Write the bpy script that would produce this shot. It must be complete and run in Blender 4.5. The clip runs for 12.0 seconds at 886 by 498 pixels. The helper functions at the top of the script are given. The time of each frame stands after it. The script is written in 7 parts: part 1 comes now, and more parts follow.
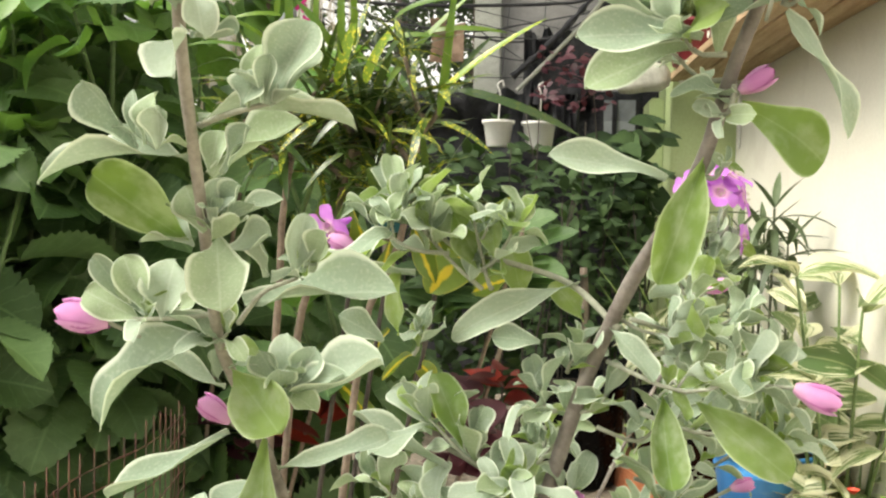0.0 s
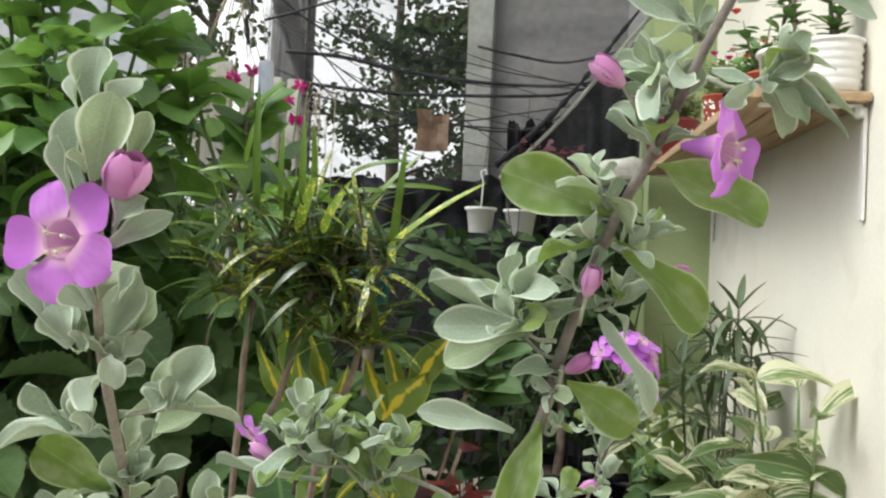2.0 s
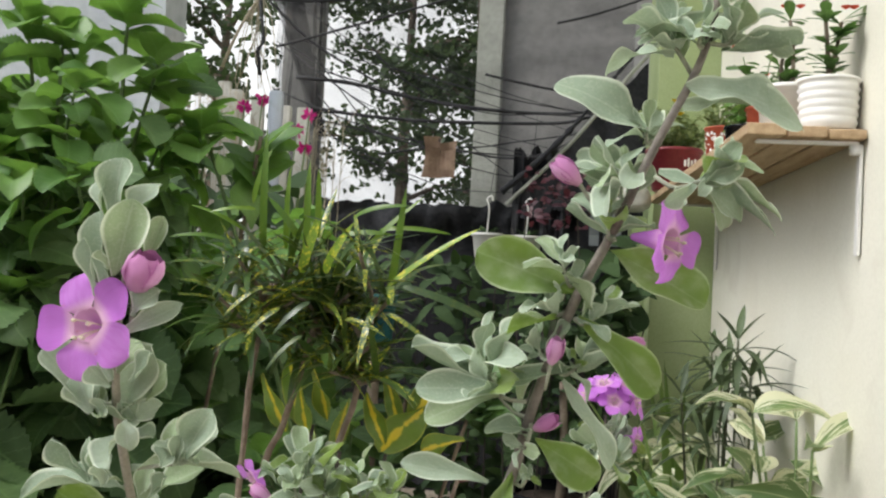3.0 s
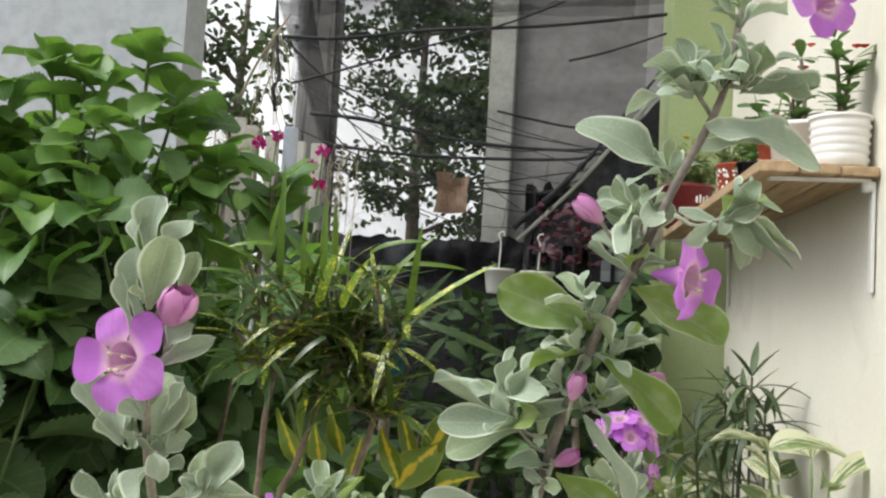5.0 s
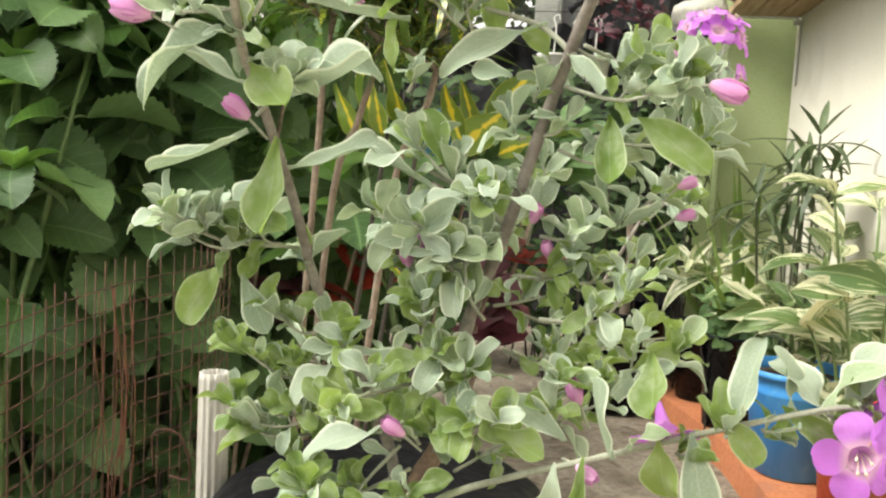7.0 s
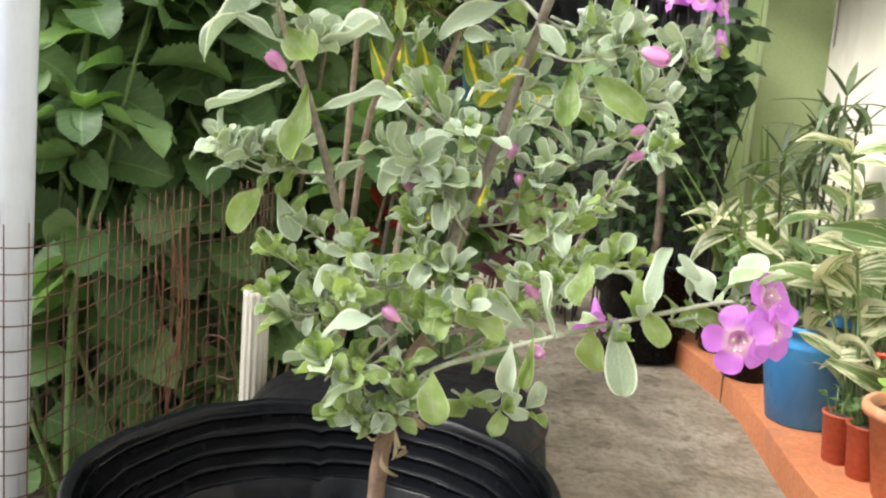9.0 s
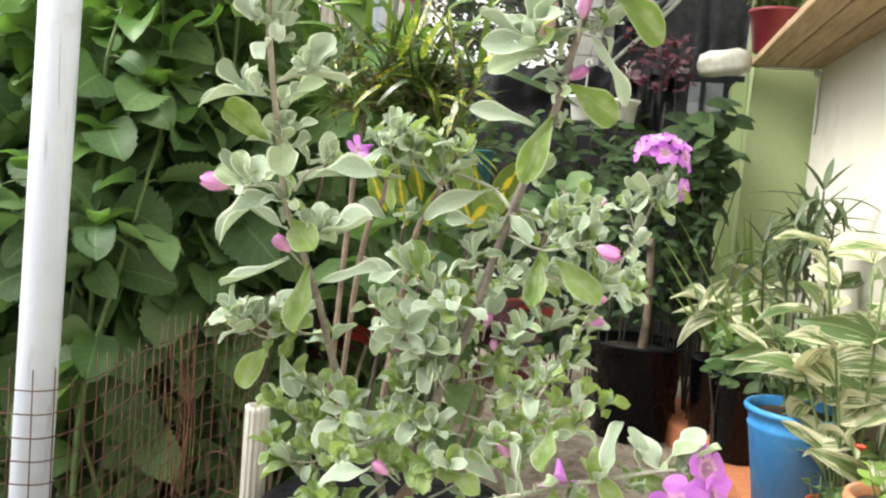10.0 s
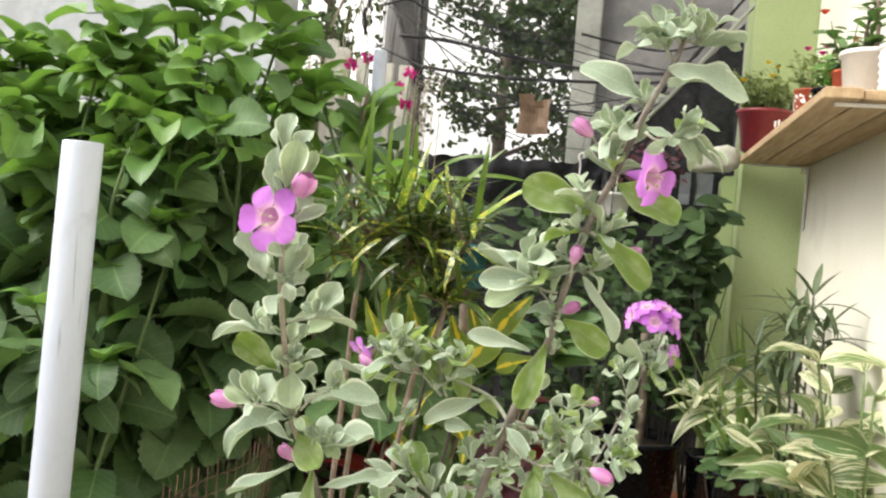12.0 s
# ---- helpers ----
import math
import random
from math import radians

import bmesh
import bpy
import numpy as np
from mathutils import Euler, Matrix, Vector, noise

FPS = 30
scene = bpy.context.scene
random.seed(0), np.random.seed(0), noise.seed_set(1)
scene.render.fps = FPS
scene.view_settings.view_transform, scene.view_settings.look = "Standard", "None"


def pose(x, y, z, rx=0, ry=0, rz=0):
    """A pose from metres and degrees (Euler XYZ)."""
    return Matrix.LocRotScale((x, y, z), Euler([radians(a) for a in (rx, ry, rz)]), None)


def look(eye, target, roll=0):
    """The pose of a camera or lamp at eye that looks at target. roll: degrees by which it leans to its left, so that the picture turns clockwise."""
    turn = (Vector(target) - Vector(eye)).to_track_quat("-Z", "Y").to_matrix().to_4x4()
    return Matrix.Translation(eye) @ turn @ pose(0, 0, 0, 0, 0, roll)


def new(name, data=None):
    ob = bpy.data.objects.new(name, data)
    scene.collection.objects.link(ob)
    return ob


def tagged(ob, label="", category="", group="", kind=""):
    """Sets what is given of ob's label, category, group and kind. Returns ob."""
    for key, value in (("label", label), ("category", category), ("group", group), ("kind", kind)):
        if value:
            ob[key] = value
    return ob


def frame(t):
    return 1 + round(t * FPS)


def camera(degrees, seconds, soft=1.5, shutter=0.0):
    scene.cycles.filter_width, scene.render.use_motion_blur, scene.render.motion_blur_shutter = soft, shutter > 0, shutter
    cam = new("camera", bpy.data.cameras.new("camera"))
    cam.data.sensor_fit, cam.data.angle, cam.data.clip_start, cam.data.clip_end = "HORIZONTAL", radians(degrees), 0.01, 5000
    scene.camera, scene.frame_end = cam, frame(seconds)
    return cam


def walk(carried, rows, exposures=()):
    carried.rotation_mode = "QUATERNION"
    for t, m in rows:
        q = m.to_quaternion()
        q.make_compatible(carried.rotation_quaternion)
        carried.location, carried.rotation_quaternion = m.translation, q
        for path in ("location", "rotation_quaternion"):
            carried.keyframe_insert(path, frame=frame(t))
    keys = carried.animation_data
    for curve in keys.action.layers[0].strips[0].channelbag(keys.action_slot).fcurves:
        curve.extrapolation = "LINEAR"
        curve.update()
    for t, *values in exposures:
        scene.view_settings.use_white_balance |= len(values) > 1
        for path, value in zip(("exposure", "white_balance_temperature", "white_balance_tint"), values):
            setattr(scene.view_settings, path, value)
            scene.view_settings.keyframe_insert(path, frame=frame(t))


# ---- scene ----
cam = camera(52.3, 12.0, soft=2.3)

PATH = [
    (0, (0.146, 0.146, 1.054), (-0.114, 2.126, 0.95), 1.2),
    (0.5, (0.158, 0.125, 1.082), (-0.109, 2.106, 1.021), 1.6),
    (1, (0.174, 0.112, 1.109), (-0.09, 2.094, 1.093), 1.9),
    (1.5, (0.184, 0.098, 1.125), (-0.074, 2.081, 1.134), 2.2),
    (2, (0.199, 0.08, 1.136), (-0.053, 2.064, 1.172), 2.4),
    (2.5, (0.209, 0.059, 1.148), (-0.058, 2.041, 1.203), 2.4),
    (3, (0.216, 0.039, 1.159), (-0.058, 2.018, 1.236), 3.0),
    (3.5, (0.22, 0.033, 1.174), (-0.068, 2.009, 1.279), 3.0),
    (3.7, (0.222, 0.029, 1.184), (-0.062, 2.005, 1.304), 3.2),
    (5.3, (0.209, 0.031, 1.137), (-0.104, 2.001, 1.29), 3.3),
    (5.5, (0.206, 0.024, 1.113), (-0.127, 1.992, 1.238), 3.5),
    (5.8, (0.195, 0.024, 1.06), (-0.132, 1.996, 1.113), 2.6),
    (6, (0.2, 0.046, 1.047), (-0.153, 2.014, 1.044), 3.2),
    (6.5, (0.199, 0.065, 0.996), (-0.174, 2.027, 0.884), 2.9),
    (7, (0.197, 0.074, 0.953), (-0.186, 2.026, 0.751), 3.1),
    (7.5, (0.198, 0.071, 0.907), (-0.196, 2.013, 0.634), 3.4),
    (7.7, (0.195, 0.065, 0.902), (-0.197, 2.002, 0.597), 3.6),
    (9.3, (0.267, -0.053, 0.978), (-0.208, 1.865, 0.673), 4.5),
    (9.5, (0.272, -0.062, 0.998), (-0.199, 1.863, 0.733), 4.6),
    (10, (0.272, -0.1, 1.032), (-0.204, 1.834, 0.855), 4.7),
    (10.5, (0.269, -0.111, 1.065), (-0.212, 1.827, 0.938), 4.8),
    (11, (0.267, -0.119, 1.095), (-0.214, 1.82, 1.01), 4.9),
    (11.5, (0.266, -0.125, 1.118), (-0.216, 1.815, 1.068), 4.8),
    (12, (0.266, -0.127, 1.138), (-0.211, 1.815, 1.105), 4.8),
]
EXPOSURES = [(0, 0.94, 7050, 6), (0.5, 0.76, 6800, 6), (1, 0.62, 6550, 7), (1.5, 0.48, 6300, 8), (2, 0.36, 6300, 8), (2.5, 0.28, 6350, 8), (3.5, 0.19, 6350, 8), (5.5, 0.24, 6350, 9), (6, 0.56, 6600, 8), (6.5, 0.82, 6800, 7), (7.5, 1.13, 6950, 7), (9.5, 1.16, 6600, 8), (10.5, 1.04, 6700, 8), (12, 0.86, 6750, 9)]
walk(cam, [(t, look(eye, target, roll)) for t, eye, target, roll in PATH], EXPOSURES)

# ---- light ----
world = bpy.data.worlds.new("overcast_sky")
world.use_nodes = True
scene.world = world
wn, wl = world.node_tree.nodes, world.node_tree.links
sky = wn.new("ShaderNodeTexSky")
sky.sky_type = 'NISHITA'
sky.sun_disc = False
sky.sun_elevation, sky.sun_rotation = radians(50), radians(-117)
sky.air_density, sky.dust_density, sky.ozone_density = 1.0, 6.0, 1.0
pale = wn.new("ShaderNodeHueSaturation")
pale.inputs["Saturation"].default_value = 0.25
wl.new(sky.outputs[0], pale.inputs["Color"])
wl.new(pale.outputs[0], wn["Background"].inputs[0])
wn["Background"].inputs[1].default_value = 0.15
sun = bpy.data.lights.new("sun", 'SUN')
sun.energy, sun.angle, sun.color = 1.3, radians(25), (1.0, 0.98, 0.95)
sun_ob = new("sun", sun)
sun_ob.matrix_world = look((-3.6, -0.8, 5.7), (0.0, 1.0, 1.0))


# ---- materials ----
def mat(name, rough=0.6, metal=0.0):
    """A new node material: the material, its node tree and its Principled node."""
    m = bpy.data.materials.new(name)
    m.use_nodes = True
    b = m.node_tree.nodes["Principled BSDF"]
    b.inputs["Roughness"].default_value, b.inputs["Metallic"].default_value = rough, metal
    return m, m.node_tree, b


def ramp(tree, fac, stops):
    r = tree.nodes.new("ShaderNodeValToRGB")
    els = r.color_ramp.elements
    while len(els) < len(stops):
        els.new(0.5)
    for e, (p, c) in zip(els, stops):
        e.position, e.color = p, (*c, 1)
    tree.links.new(fac, r.inputs[0])
    return r.outputs[0]


def fac_ramp(tree, fac, a, b, lo=0.0, hi=1.0):
    n = tree.nodes.new("ShaderNodeMapRange")
    n.interpolation_type = 'SMOOTHSTEP'
    for key, v in zip(("From Min", "From Max", "To Min", "To Max"), (a, b, lo, hi)):
        n.inputs[key].default_value = v
    tree.links.new(fac, n.inputs["Value"])
    return n.outputs[0]


def noise_of(tree, scale, detail=4, coord="Object", stretch=None, rough=0.55, distort=0.0):
    tc = tree.nodes.new("ShaderNodeTexCoord")
    n = tree.nodes.new("ShaderNodeTexNoise")
    for key, v in (("Scale", scale), ("Detail", detail), ("Roughness", rough), ("Distortion", distort)):
        n.inputs[key].default_value = v
    src = tc.outputs[coord]
    if stretch:
        mp = tree.nodes.new("ShaderNodeMapping")
        mp.inputs["Scale"].default_value = stretch
        tree.links.new(src, mp.inputs[0])
        src = mp.outputs[0]
    tree.links.new(src, n.inputs["Vector"])
    return n.outputs["Fac"]


def mixed(tree, fac, a, b, how='MIX'):
    n = tree.nodes.new("ShaderNodeMix")
    n.data_type, n.blend_type = 'RGBA', how
    for sock, v in ((n.inputs["Factor"], fac), (n.inputs["A"], a), (n.inputs["B"], b)):
        if isinstance(v, tuple):
            sock.default_value = (*v, 1)
        elif isinstance(v, float):
            sock.default_value = v
        else:
            tree.links.new(v, sock)
    return n.outputs["Result"]


def sums(tree, op, a, b=0.0):
    n = tree.nodes.new("ShaderNodeMath")
    n.operation = op
    for sock, v in zip(n.inputs, (a, b)):
        if isinstance(v, (int, float)):
            sock.default_value = v
        else:
            tree.links.new(v, sock)
    return n.outputs[0]


def bump(tree, bsdf, height, strength=0.3, dist=0.002):
    n = tree.nodes.new("ShaderNodeBump")
    n.inputs["Strength"].default_value, n.inputs["Distance"].default_value = strength, dist
    tree.links.new(height, n.inputs["Height"])
    tree.links.new(n.outputs[0], bsdf.inputs["Normal"])


def plain(name, dark, light, scale=8, rough=0.6, metal=0.0, relief=0.2, dist=0.002, fine=90, stretch=None, spots=None, shine=0.5, grain=0.35):
    """A surface with variation at two scales, grain and, where given, stains of a second colour."""
    m, t, b = mat(name, rough, metal)
    big, small = noise_of(t, scale, 5, stretch=stretch), noise_of(t, fine, 3, stretch=stretch)
    col = ramp(t, big, ((0.3, dark), (0.7, light)))
    col = mixed(t, fac_ramp(t, small, 0.35, 0.75, 0.0, grain), col, tuple(c * 0.6 for c in dark))
    if spots:
        col = mixed(t, fac_ramp(t, noise_of(t, scale * 2.3, 6, distort=0.6), 0.55, 0.7, 0.0, 0.85), col, spots)
    t.links.new(col, b.inputs["Base Color"])
    t.links.new(fac_ramp(t, small, 0.2, 0.8, max(rough - 0.12, 0.05), min(rough + 0.12, 1)), b.inputs["Roughness"])
    bump(t, b, sums(t, 'ADD', big, small), relief, dist)
    b.inputs["Specular IOR Level"].default_value = shine
    return m


def leaf_mat(name, dark, light, through_col, thin=0.3, rough=0.55, pattern=None, spread=1.0, shine=0.5, nap=(400, 0.15, 0.0006)):
    """A leaf: Principled over Translucent, varied leaf by leaf; pattern(tree, colour, u, v, chance) may redraw the colour."""
    m, t, b = mat(name, rough)
    info, geo, uvn = t.nodes.new("ShaderNodeObjectInfo"), t.nodes.new("ShaderNodeNewGeometry"), t.nodes.new("ShaderNodeUVMap")
    sep = t.nodes.new("ShaderNodeSeparateXYZ")
    t.links.new(uvn.outputs[0], sep.inputs[0])
    chance = sums(t, 'FRACT', sums(t, 'ADD', info.outputs["Random"], geo.outputs["Random Per Island"]))
    col = ramp(t, chance, ((0.0, dark), (0.55, tuple(d + (l - d) * 0.6 * spread for d, l in zip(dark, light))), (1.0, tuple(d + (l - d) * spread for d, l in zip(dark, light)))))
    col = mixed(t, fac_ramp(t, noise_of(t, 60, 4), 0.3, 0.75, 0.0, 0.35), col, tuple(c * 0.7 for c in dark))
    if pattern:
        col = pattern(t, col, sep.outputs[0], sep.outputs[1], chance)
    t.links.new(col, b.inputs["Base Color"])
    tr = t.nodes.new("ShaderNodeBsdfTranslucent")
    t.links.new(mixed(t, 0.55, col, through_col), tr.inputs[0])
    mx = t.nodes.new("ShaderNodeMixShader")
    mx.inputs[0].default_value = thin
    t.links.new(b.outputs[0], mx.inputs[1])
    t.links.new(tr.outputs[0], mx.inputs[2])
    t.links.new(mx.outputs[0], t.nodes["Material Output"].inputs[0])
    bump(t, b, noise_of(t, nap[0], 3), nap[1], nap[2])
    b.inputs["Specular IOR Level"].default_value = shine
    return m


def off_middle(t, u):
    """0 on the midrib, 1 on the margin."""
    return sums(t, 'MULTIPLY', sums(t, 'ABSOLUTE', sums(t, 'SUBTRACT', u, 0.5)), 2.0)


def felt_margin(t, col, u, v, chance):
    """Sage felt: thin in patches, where the green shows, worn along the midrib and thick on the edge."""
    edge = fac_ramp(t, off_middle(t, u), 0.80, 0.95, 0.0, 0.95)
    rib = fac_ramp(t, off_middle(t, u), 0.0, 0.09, 0.22, 0.0)
    col = mixed(t, fac_ramp(t, chance, 0.66, 0.85, 0.0, 0.55), col, (0.24, 0.33, 0.13))
    col = mixed(t, fac_ramp(t, noise_of(t, 170, 4), 0.46, 0.74, 0.0, 0.4), col, (0.25, 0.32, 0.19))
    col = mixed(t, fac_ramp(t, noise_of(t, 1100, 2), 0.48, 0.72, 0.0, 0.35), col, (0.52, 0.56, 0.46))
    return mixed(t, sums(t, 'ADD', edge, rib), col, (0.66, 0.72, 0.60))


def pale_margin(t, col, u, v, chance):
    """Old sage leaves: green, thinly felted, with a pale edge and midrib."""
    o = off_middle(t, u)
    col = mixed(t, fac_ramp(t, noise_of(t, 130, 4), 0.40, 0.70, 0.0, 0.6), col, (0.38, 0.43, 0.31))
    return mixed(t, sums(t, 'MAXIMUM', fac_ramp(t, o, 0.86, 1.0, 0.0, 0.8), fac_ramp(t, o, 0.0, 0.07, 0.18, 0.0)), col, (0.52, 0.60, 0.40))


def veins(t, col, u, v, chance):
    o = off_middle(t, u)
    wave = sums(t, 'SINE', sums(t, 'MULTIPLY', sums(t, 'SUBTRACT', v, sums(t, 'MULTIPLY', o, 0.28)), 44.0))
    line = fac_ramp(t, wave, 0.86, 1.0, 0.0, 0.22)
    rib = fac_ramp(t, o, 0.0, 0.08, 0.55, 0.0)
    return mixed(t, sums(t, 'MAXIMUM', line, rib), col, (0.22, 0.36, 0.14))


def leaf_noise(t, u, v, chance, across, along, scale):
    """Noise laid along each blade, other on every leaf."""
    at = t.nodes.new("ShaderNodeCombineXYZ")
    for sock, value in zip(at.inputs, (sums(t, 'ADD', sums(t, 'MULTIPLY', u, across), sums(t, 'MULTIPLY', chance, 37.0)), sums(t, 'MULTIPLY', v, along), sums(t, 'MULTIPLY', chance, 11.0))):
        t.links.new(value, sock)
    n = t.nodes.new("ShaderNodeTexNoise")
    n.inputs["Scale"].default_value, n.inputs["Detail"].default_value, n.inputs["Roughness"].default_value = scale, 4.0, 0.6
    t.links.new(at.outputs[0], n.inputs["Vector"])
    return n.outputs["Fac"]


def yellow_spots(t, col, u, v, chance):
    spot = fac_ramp(t, leaf_noise(t, u, v, chance, 1.6, 9.0, 2.0), 0.53, 0.60, 0.0, 1.0)
    some = fac_ramp(t, chance, 0.55, 0.82, 0.05, 1.0)
    return mixed(t, sums(t, 'MULTIPLY', spot, some), col, (0.68, 0.60, 0.05))


def golden_heart(t, col, u, v, chance):
    o = sums(t, 'ADD', off_middle(t, u), sums(t, 'MULTIPLY', noise_of(t, 38, 4), 1.1))
    col = mixed(t, fac_ramp(t, o, 0.82, 0.68, 0.0, 1.0), col, (0.72, 0.57, 0.04))
    return mixed(t, fac_ramp(t, off_middle(t, u), 0.90, 0.97, 0.0, 0.5), col, (0.55, 0.50, 0.07))


def cream_stripes(t, col, u, v, chance):
    """Green blades with cream margins and cream feathering along the side veins; some leaves nearly all cream."""
    o = off_middle(t, u)
    at = t.nodes.new("ShaderNodeCombineXYZ")
    along = sums(t, 'SUBTRACT', o, sums(t, 'MULTIPLY', v, 0.22))
    side = sums(t, 'MULTIPLY', sums(t, 'GREATER_THAN', u, 0.5), 5.0)
    for sock, value in zip(at.inputs, (sums(t, 'ADD', sums(t, 'MULTIPLY', along, 5.5), sums(t, 'MULTIPLY', chance, 37.0)), sums(t, 'ADD', sums(t, 'MULTIPLY', v, 1.5), side), sums(t, 'MULTIPLY', chance, 11.0))):
        t.links.new(value, sock)
    n = t.nodes.new("ShaderNodeTexNoise")
    n.inputs["Scale"].default_value, n.inputs["Detail"].default_value, n.inputs["Roughness"].default_value = 1.5, 3.0, 0.6
    t.links.new(at.outputs[0], n.inputs["Vector"])
    more = fac_ramp(t, sums(t, 'FRACT', sums(t, 'MULTIPLY', chance, 7.3)), 0.0, 1.0, -0.10, 0.12)
    patch = sums(t, 'ADD', sums(t, 'SUBTRACT', n.outputs["Fac"], sums(t, 'MULTIPLY', o, 0.26)), more)
    green = fac_ramp(t, patch, 0.31, 0.37, 0.0, 1.0)
    rib = fac_ramp(t, o, 0.05, 0.02, 0.0, 0.6)
    return mixed(t, rib, mixed(t, green, (0.66, 0.66, 0.45), col), (0.46, 0.48, 0.26))


M_SAGE = leaf_mat("sage_leaf_felt", (0.26, 0.34, 0.25), (0.45, 0.53, 0.43), (0.42, 0.53, 0.26), 0.24, 0.95, felt_margin, shine=0.12, nap=(1300, 0.5, 0.0005))
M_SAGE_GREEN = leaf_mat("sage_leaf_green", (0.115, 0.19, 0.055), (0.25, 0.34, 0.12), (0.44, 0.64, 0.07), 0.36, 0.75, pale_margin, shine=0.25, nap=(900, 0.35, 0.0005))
M_SAGE_STEM = plain("sage_bark", (0.13, 0.11, 0.095), (0.27, 0.245, 0.215), 60, 0.85, relief=0.6, dist=0.001, fine=400)
M_PALESTEM = plain("pale_felted_stem", (0.25, 0.225, 0.185), (0.40, 0.37, 0.31), 60, 0.9, relief=0.4, dist=0.0008, fine=500)
M_TRUNK = plain("sage_trunk_bark", (0.125, 0.080, 0.056), (0.25, 0.165, 0.115), 60, 0.85, relief=0.7, dist=0.0015, fine=400)
M_TWIG = plain("sage_twig_felt", (0.24, 0.25, 0.19), (0.40, 0.42, 0.33), 80, 0.85, relief=0.3, dist=0.0005, fine=500)


def petal_pattern(t, col, u, v, chance):
    col = mixed(t, fac_ramp(t, leaf_noise(t, u, v, chance, 9.0, 1.2, 2.0), 0.40, 0.70, 0.0, 0.45), col, (0.47, 0.13, 0.55))
    col = mixed(t, fac_ramp(t, v, 0.34, 0.03, 0.0, 0.8), col, (0.80, 0.56, 0.64))
    speck = fac_ramp(t, noise_of(t, 420, 2), 0.66, 0.72, 0.0, 0.6)
    return mixed(t, sums(t, 'MULTIPLY', speck, fac_ramp(t, v, 0.5, 0.2, 0.0, 1.0)), col, (0.55, 0.22, 0.12))


M_PETAL = leaf_mat("lilac_petal", (0.50, 0.17, 0.62), (0.68, 0.34, 0.80), (0.74, 0.22, 0.88), 0.40, 0.9, petal_pattern, shine=0.15)


def bud_pattern(t, col, u, v, chance):
    """Darker folded edges, paler towards the base."""
    col = mixed(t, fac_ramp(t, off_middle(t, u), 0.75, 1.0, 0.0, 0.7), col, (0.34, 0.05, 0.26))
    return mixed(t, fac_ramp(t, v, 0.6, 0.35, 0.0, 0.7), col, (0.70, 0.42, 0.58))


M_STAMEN = plain("pale_stamen", (0.65, 0.55, 0.40), (0.80, 0.74, 0.60), 200, 0.7)
M_BUD = leaf_mat("pink_bud", (0.56, 0.20, 0.47), (0.74, 0.42, 0.68), (0.80, 0.30, 0.70), 0.2, 0.8, bud_pattern)
M_BIGLEAF = leaf_mat("broad_green_leaf", (0.050, 0.105, 0.038), (0.150, 0.245, 0.098), (0.17, 0.36, 0.04), 0.30, 0.55, veins, shine=0.4, nap=(220, 0.4, 0.0015))
# young leaves are paler; the sunlit look of the crown is mixed in
M_YOUNGLEAF = leaf_mat("young_green_leaf", (0.080, 0.180, 0.042), (0.20, 0.345, 0.095), (0.26, 0.50, 0.04), 0.34, 0.45, veins)
M_SHRUBSTEM = plain("shrub_stem", (0.06, 0.105, 0.032), (0.12, 0.19, 0.06), 30, 0.6)
M_BIGSTEM = plain("green_stem", (0.13, 0.20, 0.07), (0.22, 0.30, 0.12), 30, 0.6)
# dark glossy green, with some of the shade between the leaves put in
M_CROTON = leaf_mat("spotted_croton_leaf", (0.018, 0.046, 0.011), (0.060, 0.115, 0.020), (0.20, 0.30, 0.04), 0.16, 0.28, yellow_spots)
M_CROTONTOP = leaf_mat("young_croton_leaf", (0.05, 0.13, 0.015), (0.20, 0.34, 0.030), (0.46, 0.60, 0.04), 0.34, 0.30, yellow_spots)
M_GOLD = leaf_mat("golden_croton_leaf", (0.07, 0.15, 0.02), (0.17, 0.28, 0.04), (0.5, 0.5, 0.04), 0.25, 0.35, golden_heart)
M_DRYLEAF = leaf_mat("withered_leaf", (0.20, 0.15, 0.09), (0.42, 0.36, 0.24), (0.5, 0.4, 0.2), 0.2, 0.8)
M_FLUTED = plain("weathered_white_plastic", (0.38, 0.37, 0.32), (0.52, 0.51, 0.46), 14, 0.6, relief=0.2, fine=120, stretch=(3, 3, 0.5), spots=(0.36, 0.34, 0.29))
M_RED = leaf_mat("red_leaf", (0.06, 0.010, 0.012), (0.34, 0.035, 0.02), (0.7, 0.07, 0.03), 0.25, 0.4)
M_MAROON = leaf_mat("maroon_leaf", (0.05, 0.015, 0.025), (0.13, 0.04, 0.055), (0.3, 0.05, 0.06), 0.2, 0.45)
M_CREAM = leaf_mat("cream_striped_leaf", (0.05, 0.11, 0.03), (0.14, 0.23, 0.07), (0.5, 0.56, 0.22), 0.28, 0.45, cream_stripes)
M_PALMCANE = plain("palm_cane", (0.05, 0.06, 0.03), (0.12, 0.13, 0.07), 30, 0.7)
M_NARROW = leaf_mat("narrow_dark_leaf", (0.05, 0.075, 0.035), (0.12, 0.165, 0.08), (0.14, 0.20, 0.05), 0.2, 0.5)
M_GRASSY = leaf_mat("grassy_leaf", (0.09, 0.16, 0.035), (0.22, 0.32, 0.09), (0.3, 0.45, 0.06), 0.3, 0.5)
M_MOSS = leaf_mat("moss_rose_leaf", (0.10, 0.15, 0.04), (0.24, 0.28, 0.10), (0.3, 0.4, 0.08), 0.25, 0.6)
M_LIME = leaf_mat("lime_leaf", (0.14, 0.26, 0.04), (0.26, 0.40, 0.08), (0.4, 0.6, 0.06), 0.3, 0.5)
